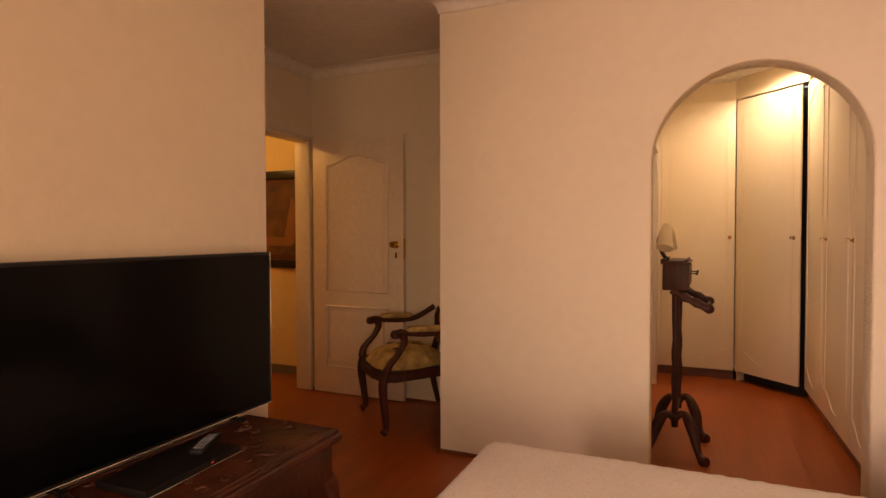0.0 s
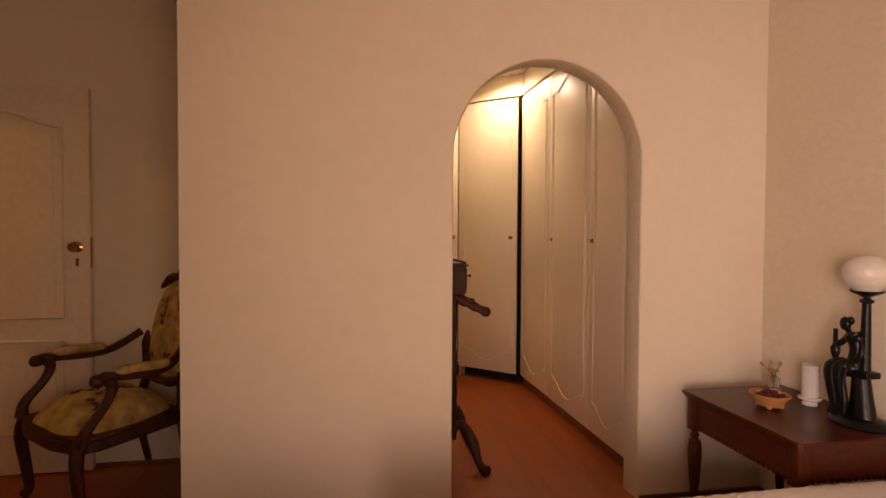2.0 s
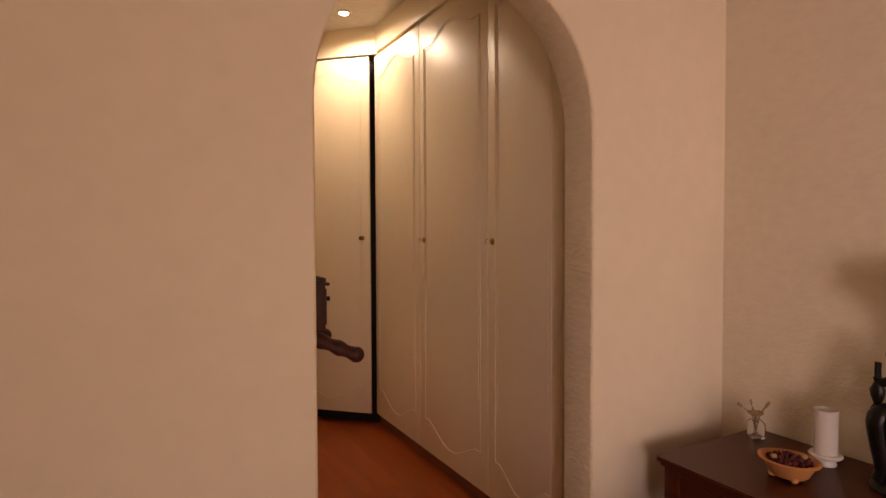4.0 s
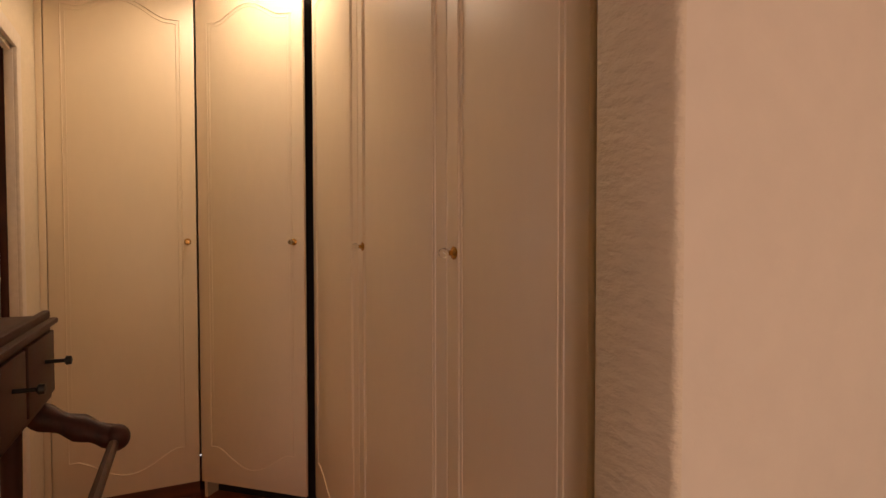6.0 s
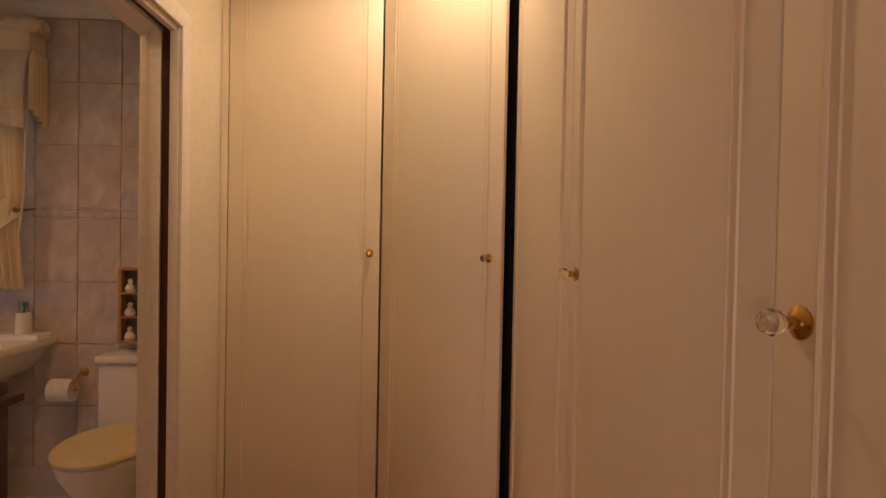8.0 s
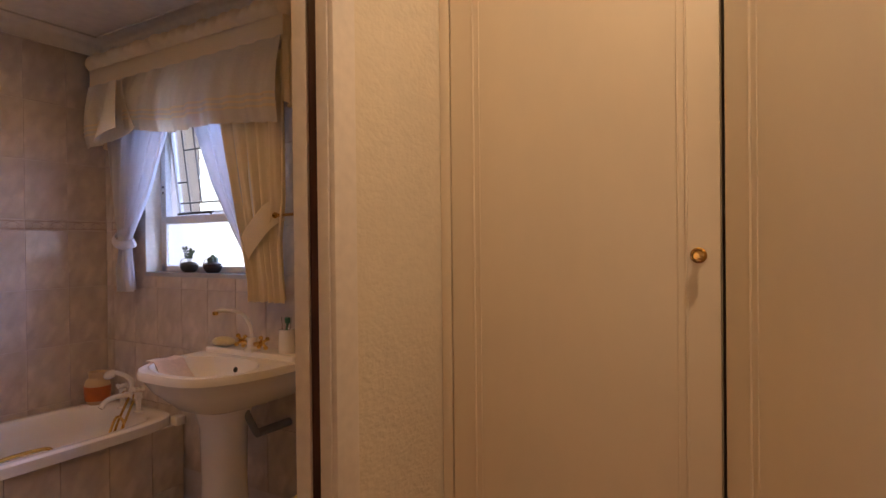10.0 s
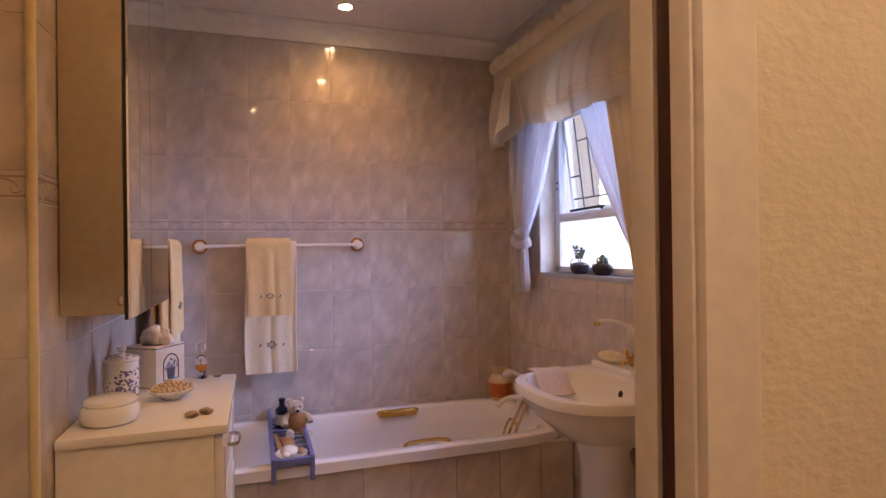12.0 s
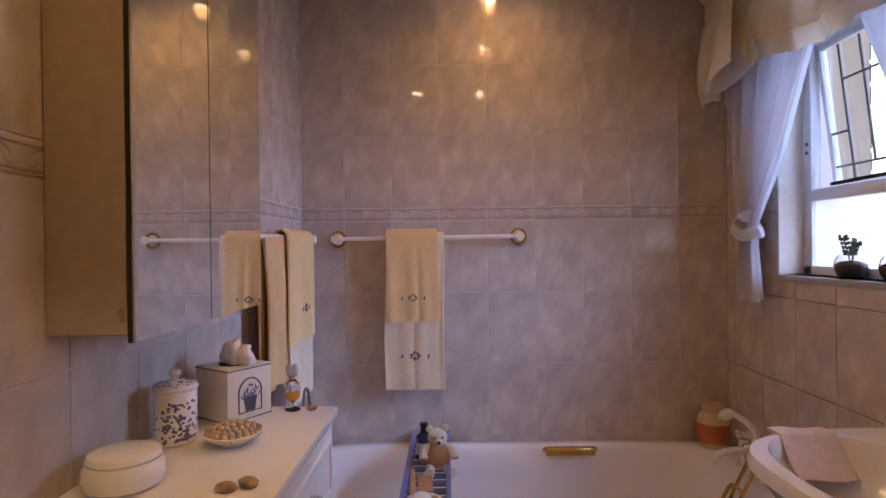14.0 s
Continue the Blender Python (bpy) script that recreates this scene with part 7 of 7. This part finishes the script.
# ---------------------------------------------------------------- bathroom window and curtains
def window():
    w = tagged(new("window_1"), "white steel bathroom window with panes, frosted lower pane", kind="structure")
    WORLD_OF[w] = Matrix()
    y0, y1 = 6.05, 6.085
    zt = 1.405
    bm = start()
    for s in ((WX0, WX0 + 0.045, y0, y1, WZ0, WZ1), (WX1 - 0.045, WX1, y0, y1, WZ0, WZ1), (WX0, WX1, y0, y1, WZ1 - 0.04, WZ1), (WX0, WX1, y0, y1, WZ0, WZ0 + 0.03), (WX0 + 0.045, WX1 - 0.045, y0 - 0.002, y1 + 0.002, zt - 0.018, zt + 0.022)):
        slab(bm, *s, bev=0.003)
    part("window_frame", bm, FRAMEWHITE, w)
    bm = start()
    slab(bm, WX0, WX1, WIN_Y - 0.004, 6.05, WZ0 - 0.022, WZ0, bev=0.004)
    part("window_sill", bm, SILLSTONE, w, "pale blue-grey slate sill")
    bm = start()
    for s in ((WX0 - 0.001, WX0 + 0.003, WIN_Y + 0.002, 6.05, WZ0, WZ1), (WX1 - 0.003, WX1 + 0.001, WIN_Y + 0.002, 6.05, WZ0, WZ1), (WX0, WX1, WIN_Y + 0.002, 6.05, WZ1 - 0.003, WZ1 + 0.001)):
        slab(bm, *s)
    part("reveal", bm, TRIMWHITE, w)
    bm = start()
    slab(bm, WX0 + 0.04, WX1 - 0.04, y0 + 0.014, y0 + 0.019, WZ0 + 0.025, zt - 0.012)
    p = part("pane", bm, FROST, w, "frosted glass pane")
    p.visible_shadow = False
    # the top-hung sash stands a little open
    sx0, sx1 = WX0 + 0.047, WX1 - 0.047
    sash_at = Matrix.Translation((0, 6.078, WZ1 - 0.042)) @ pose(0, 0, 0, 7)
    low = -(WZ1 - 0.042 - zt - 0.026)
    bm = start()
    for s in ((sx0, sx0 + 0.018, -0.012, 0.012, low, 0), (sx1 - 0.018, sx1, -0.012, 0.012, low, 0), (sx0 + 0.018, sx1 - 0.018, -0.011, 0.011, low, low + 0.02), (sx0 + 0.018, sx1 - 0.018, -0.011, 0.011, -0.022, 0)):
        slab(bm, *s, bev=0.002, m=sash_at)
    part("sash", bm, FRAMEWHITE, w)
    bars = [(-2.190, -0.025, -2.190, low + 0.02), (-2.095, -0.025, -2.095, -0.42), (-1.930, -0.14, -1.930, -0.42), (-1.765, -0.025, -1.765, -0.42), (-1.590, -0.025, -1.590, low + 0.02),
            (sx0 + 0.018, -0.42, sx1 - 0.018, -0.42), (sx0 + 0.018, -0.308, -2.190, -0.308), (-2.190, -0.14, -1.765, -0.14), (-1.590, -0.308, sx1 - 0.018, -0.308)]
    for xa, za, xb, zb in bars:
        bm = start()
        tube(bm, [sash_at @ Vector((xa, -0.004, za)), sash_at @ Vector((xb, -0.004, zb))], 0.0042, 6)
        part("burglar_bar", bm, IRON, w, "thin grey window bar")
    bm = start()
    slab(bm, sx0 + 0.017, sx1 - 0.017, 0.004, 0.007, low + 0.019, -0.021, m=sash_at)
    p = part("pane", bm, CLEAR, w, "clear glass pane")
    p.visible_shadow = False
    bm = start()
    tube(bm, [(-2.20, 6.06, 1.437), (-1.90, 6.045, 1.440)], 0.006, 8)
    tube(bm, [(-1.93, 6.05, 1.437), (-1.93, 6.075, 1.405)], 0.005, 6)
    part("window_stay", bm, BLACK, w)
    bm = start()
    for z in (1.55, 1.58):
        slab(bm, WX0 + 0.02, WX0 + 0.032, y0 - 0.006, y0, z, z + 0.012, bev=0.002)
    part("hinge", bm, IRON, w)
    # brickwork outside, its shade put into a dark colour, and the bright yard beyond
    k = thing("brick_pier", "brick pier outside the bathroom window, shade in its dark colour", "wall pier", pose(-2.80, 6.34, 0))
    bm = start()
    slab(bm, -0.16, 0.155, 0.0, 0.18, 0.0, 2.5)
    part("mortar_core", bm, GROUT, k)
    mesh = None
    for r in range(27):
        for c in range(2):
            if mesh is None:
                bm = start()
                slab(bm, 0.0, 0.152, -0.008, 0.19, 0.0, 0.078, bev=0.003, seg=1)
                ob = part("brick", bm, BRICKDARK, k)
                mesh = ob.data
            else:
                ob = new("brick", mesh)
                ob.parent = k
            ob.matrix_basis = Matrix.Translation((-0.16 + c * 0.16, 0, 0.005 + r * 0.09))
    bm = start()
    slab(bm, -6.0, 3.0, 8.6, 8.65, -0.5, 5.0)
    o = structure("backdrop", bm, OUTSIDE, "bright hazy yard outside")
    bm = start()
    slab(bm, -8.0, 6.0, 6.2, 20.0, -0.6, -0.5)
    structure("ground", bm, GROUT, "pale paved yard")


window()


def curtain(name, label, material, rows, folds, depth, parent, thick=0.0022, seed=1, n=70):
    """Hung cloth: rows of (z, x left, x right, y) from top to foot, gathered in folds."""
    rng = random.Random(seed)
    ph, ph2 = rng.uniform(0, 6), rng.uniform(0, 6)

    def f(u, v):
        s = v * (len(rows) - 1)
        i = min(int(s), len(rows) - 2)
        t = s - i
        t = t * t * (3 - 2 * t)
        z, a, b, y = [rows[i][k] + (rows[i + 1][k] - rows[i][k]) * t for k in range(4)]
        wide = abs(b - a)
        amp = depth * (0.35 + 0.65 * min(1, wide / 0.25))
        return Vector((a + (b - a) * u, y + amp * math.sin(u * folds * 2 * math.pi + ph + 0.8 * math.sin(3 * v + ph2)) + 0.3 * amp * math.sin(u * folds * 4.6 * math.pi + ph2), z + 0.006 * math.sin(u * folds * 2 * math.pi + ph)))
    bm = start()
    cloth(bm, n, 34, f, thick)
    return part(name, bm, material, parent, label, smooth=80)


def curtains():
    c = thing("curtain", "white voile window curtain gathered and tied back", "curtain", pose(-2.30, 5.90, 1.05), "window curtains")

    def local(rows, at):
        return [(z - at[2], a - at[0], b - at[0], y - at[1]) for z, a, b, y in rows]
    at = (-2.30, 5.90, 1.05)
    curtain("voile", "sheer white voile", SHEER, local([(2.08, -2.56, -1.95, 5.885), (1.85, -2.52, -2.00, 5.885), (1.55, -2.49, -2.17, 5.89), (1.32, -2.455, -2.355, 5.90), (1.28, -2.45, -2.365, 5.90), (1.15, -2.48, -2.35, 5.90), (1.04, -2.47, -2.335, 5.90)], at), 6, 0.022, c, seed=2)
    bm = start()
    tube(bm, [(x - at[0], y - at[1], z - at[2]) for x, y, z in curve_points([(-2.52, 5.955, 1.37), (-2.47, 5.87, 1.31), (-2.40, 5.865, 1.275), (-2.345, 5.90, 1.285), (-2.40, 5.935, 1.30), (-2.52, 5.957, 1.36)], 4)], 0.022, 8, flat=0.35)
    part("tieback", bm, SHEER, c)
    c = thing("curtain", "white voile curtain with cream drape held by tieback", "curtain", pose(-1.45, 5.90, 1.03), "window curtains")
    at = (-1.45, 5.90, 1.03)
    curtain("voile", "sheer white voile", SHEER, local([(2.08, -1.88, -1.36, 5.885), (1.86, -1.84, -1.38, 5.885), (1.55, -1.69, -1.39, 5.885), (1.30, -1.53, -1.38, 5.885), (1.24, -1.50, -1.38, 5.89), (1.05, -1.47, -1.37, 5.895)], at), 5, 0.02, c, seed=4)
    curtain("drape", "cream satin drape", DRAPE, local([(2.08, -1.62, -1.22, 5.865), (1.80, -1.58, -1.21, 5.865), (1.45, -1.50, -1.22, 5.87), (1.28, -1.46, -1.24, 5.87), (1.12, -1.43, -1.23, 5.87), (1.03, -1.43, -1.22, 5.87)], at), 5, 0.020, c, seed=6)
    bm = start()

    def band(u, v):
        x, z = -1.46 + 0.20 * u, 1.235 + 0.185 * u
        return Vector((x - at[0] + 0.045 * (v - 0.5), 5.838 + 0.05 * (2 * u - 1) ** 4 * (1 if u > 0.5 else 0.6) - at[1], z - at[2] - 0.075 * (v - 0.5) * 1.3))
    cloth(bm, 20, 6, band, 0.004)
    part("tieback", bm, DRAPE, c, "broad cream tieback band", smooth=80)
    bm = start()
    tube(bm, [(0.20, -0.05, 0.36), (0.21, 0.058, 0.37)], 0.007, 8)
    ball(bm, (0.20, -0.055, 0.36), 0.013)
    part("tieback_hook", bm, BRASS, c)


curtains()


def pelmet():
    p = thing("pelmet", "cream fabric pelmet with ruffled top and swagged valance", "pelmet", pose(-1.91, WIN_Y, 2.1))
    x0, x1, y = -0.715, 0.72, -0.118
    bm = start()
    slab(bm, x0, x1, y, y + 0.016, 0.01, 0.115, bev=0.003)
    slab(bm, x0, x0 + 0.016, y + 0.016, -0.001, 0.01, 0.115, bev=0.003)
    slab(bm, x1 - 0.016, x1, y + 0.016, -0.001, 0.01, 0.115, bev=0.003)
    slab(bm, x0 + 0.016, x1 - 0.016, y + 0.016, -0.001, 0.095, 0.11)
    part("board", bm, DRAPE, p, "cream covered pelmet board")
    bm = start()

    def frill(u, v):
        side = -y
        s = u * (x1 - x0 + 2 * side)
        if s < side:
            base, out = Vector((x0, -s, 0)), Vector((-1, 0, 0))
        elif s < side + (x1 - x0):
            base, out = Vector((x0 + s - side, y, 0)), Vector((0, -1, 0))
        else:
            base, out = Vector((x1, y + (s - side - (x1 - x0)), 0)), Vector((1, 0, 0))
        wob = math.sin(u * 150) * 0.008 + math.sin(u * 61) * 0.006
        puff = 0.030 * math.sin(math.pi * v)
        return base + out * (0.006 + puff + wob * (0.3 + v)) + Vector((0, 0, 0.105 + 0.075 * v))
    cloth(bm, 220, 8, frill, 0.003)
    part("ruffle", bm, DRAPE, p, "gathered ruffle along the top", smooth=80)
    bm = start()

    def valance(u, v):
        x = x0 + (x1 - x0) * u
        drop = 0.30 + 0.06 * u ** 3 + 0.030 * math.cos(u * 11) * (1 - u)
        gather = 0.011 * math.sin(u * 74 + 2 * math.sin(v * 2)) * (0.5 + 0.5 * v) + 0.015 * math.sin(u * 17) * v
        return Vector((x, y - 0.006 + gather - 0.035 * math.sin(math.pi * v * 0.8), 0.02 - drop * v))
    cloth(bm, 160, 16, valance, 0.003)
    part("valance", bm, SWAGCLOTH, p, "gathered cream valance", smooth=80)
    for v0 in (0.66, 0.73, 0.80):
        bm = start()
        cloth(bm, 160, 2, lambda u, v: valance(u, v0 + 0.028 * v) + Vector((0, -0.004, 0)), 0.0015)
        part("ribbon", bm, DRAPE, p, "woven satin ribbon stripe", smooth=80)
    bm = start()

    def swag(u, v):
        # a pale bell-shaped tail that curls out at the left end of the valance
        a = 2 * math.pi * u * 0.8 + 0.3
        r = 0.045 + 0.085 * v ** 1.4
        return Vector((x0 + 0.36 + r * 1.15 * math.cos(a) + 0.02 * v, y - 0.070 + r * 0.4 * math.sin(a) - 0.02 * v, -0.02 - 0.265 * v + 0.03 * v * math.cos(a * 1.0)))
    cloth(bm, 40, 18, swag, 0.003)
    part("swag", bm, SWAGCLOTH, p, "pale voile tail curling at the end", smooth=80)
    for x, s in ((x0, -1), (x1, 1)):
        bm = start()

        def side(u, v, x=x, s=s):
            return Vector((x + s * (0.004 + 0.012 * math.sin(u * 25)), -0.004 + (y - 0.0) * u, 0.02 - (0.34 - 0.08 * u) * v))
        cloth(bm, 24, 10, side, 0.003)
        part("side_valance", bm, DRAPE, p, smooth=80)


pelmet()


def pot_plant(x, kind):
    p = thing("pot_plant", "small succulent in round glass bowl on window sill" if kind == 0 else "low cactus in round glass bowl on window sill", "pot plant", pose(x, 6.005, WZ0 + 0.0005), "sill plants")
    bm = start()
    lathe(bm, [(0, 0.0), (0.028, 0.0), (0.040, 0.014), (0.046, 0.036), (0.042, 0.058), (0.034, 0.070), (0.032, 0.070), (0.040, 0.056), (0.043, 0.036), (0.036, 0.014), (0, 0.004)], 24)
    b = part("bowl", bm, CLEAR, p)
    b.visible_shadow = False
    bm = start()
    lathe(bm, [(0, 0.005), (0.030, 0.005), (0.041, 0.022), (0.0425, 0.042), (0.030, 0.050), (0, 0.054)], 22)
    part("soil", bm, SOIL, p)
    rng = random.Random(20 + kind)
    if kind == 0:
        for k in range(3):
            bm = start()
            a = k * 2.1
            pts = curve_points([(0.004 * math.cos(a), 0.004 * math.sin(a), 0.05), (0.010 * math.cos(a), 0.010 * math.sin(a), 0.08), (0.024 * math.cos(a), 0.02 * math.sin(a), 0.105 + 0.01 * k)], 4)
            tube(bm, pts, 0.0022, 6)
            for j in range(3, len(pts)):
                for s in (-1, 1):
                    ball(bm, pts[j] + Vector((0.008 * s * math.sin(a), 0.008 * s * math.cos(a), 0.002)), 0.009, 0.004, 0.005, 8, 5, pose(0, 0, 0, 0, 20 * s, rng.uniform(0, 180)))
            part("stem", bm, LEAF, p)
    else:
        for k in range(7):
            bm = start()
            a = k * 0.9
            r = 0.0 if k == 0 else 0.016
            ball(bm, (r * math.cos(a), r * math.sin(a), 0.062 + (0.012 if k == 0 else 0)), 0.012, 0.012, 0.016, 8, 6)
            part("rosette", bm, LEAF, p)


pot_plant(-2.035, 0)
pot_plant(-1.855, 1)

# ---------------------------------------------------------------- many small pieces last
lay_tiles()
lay_planks()
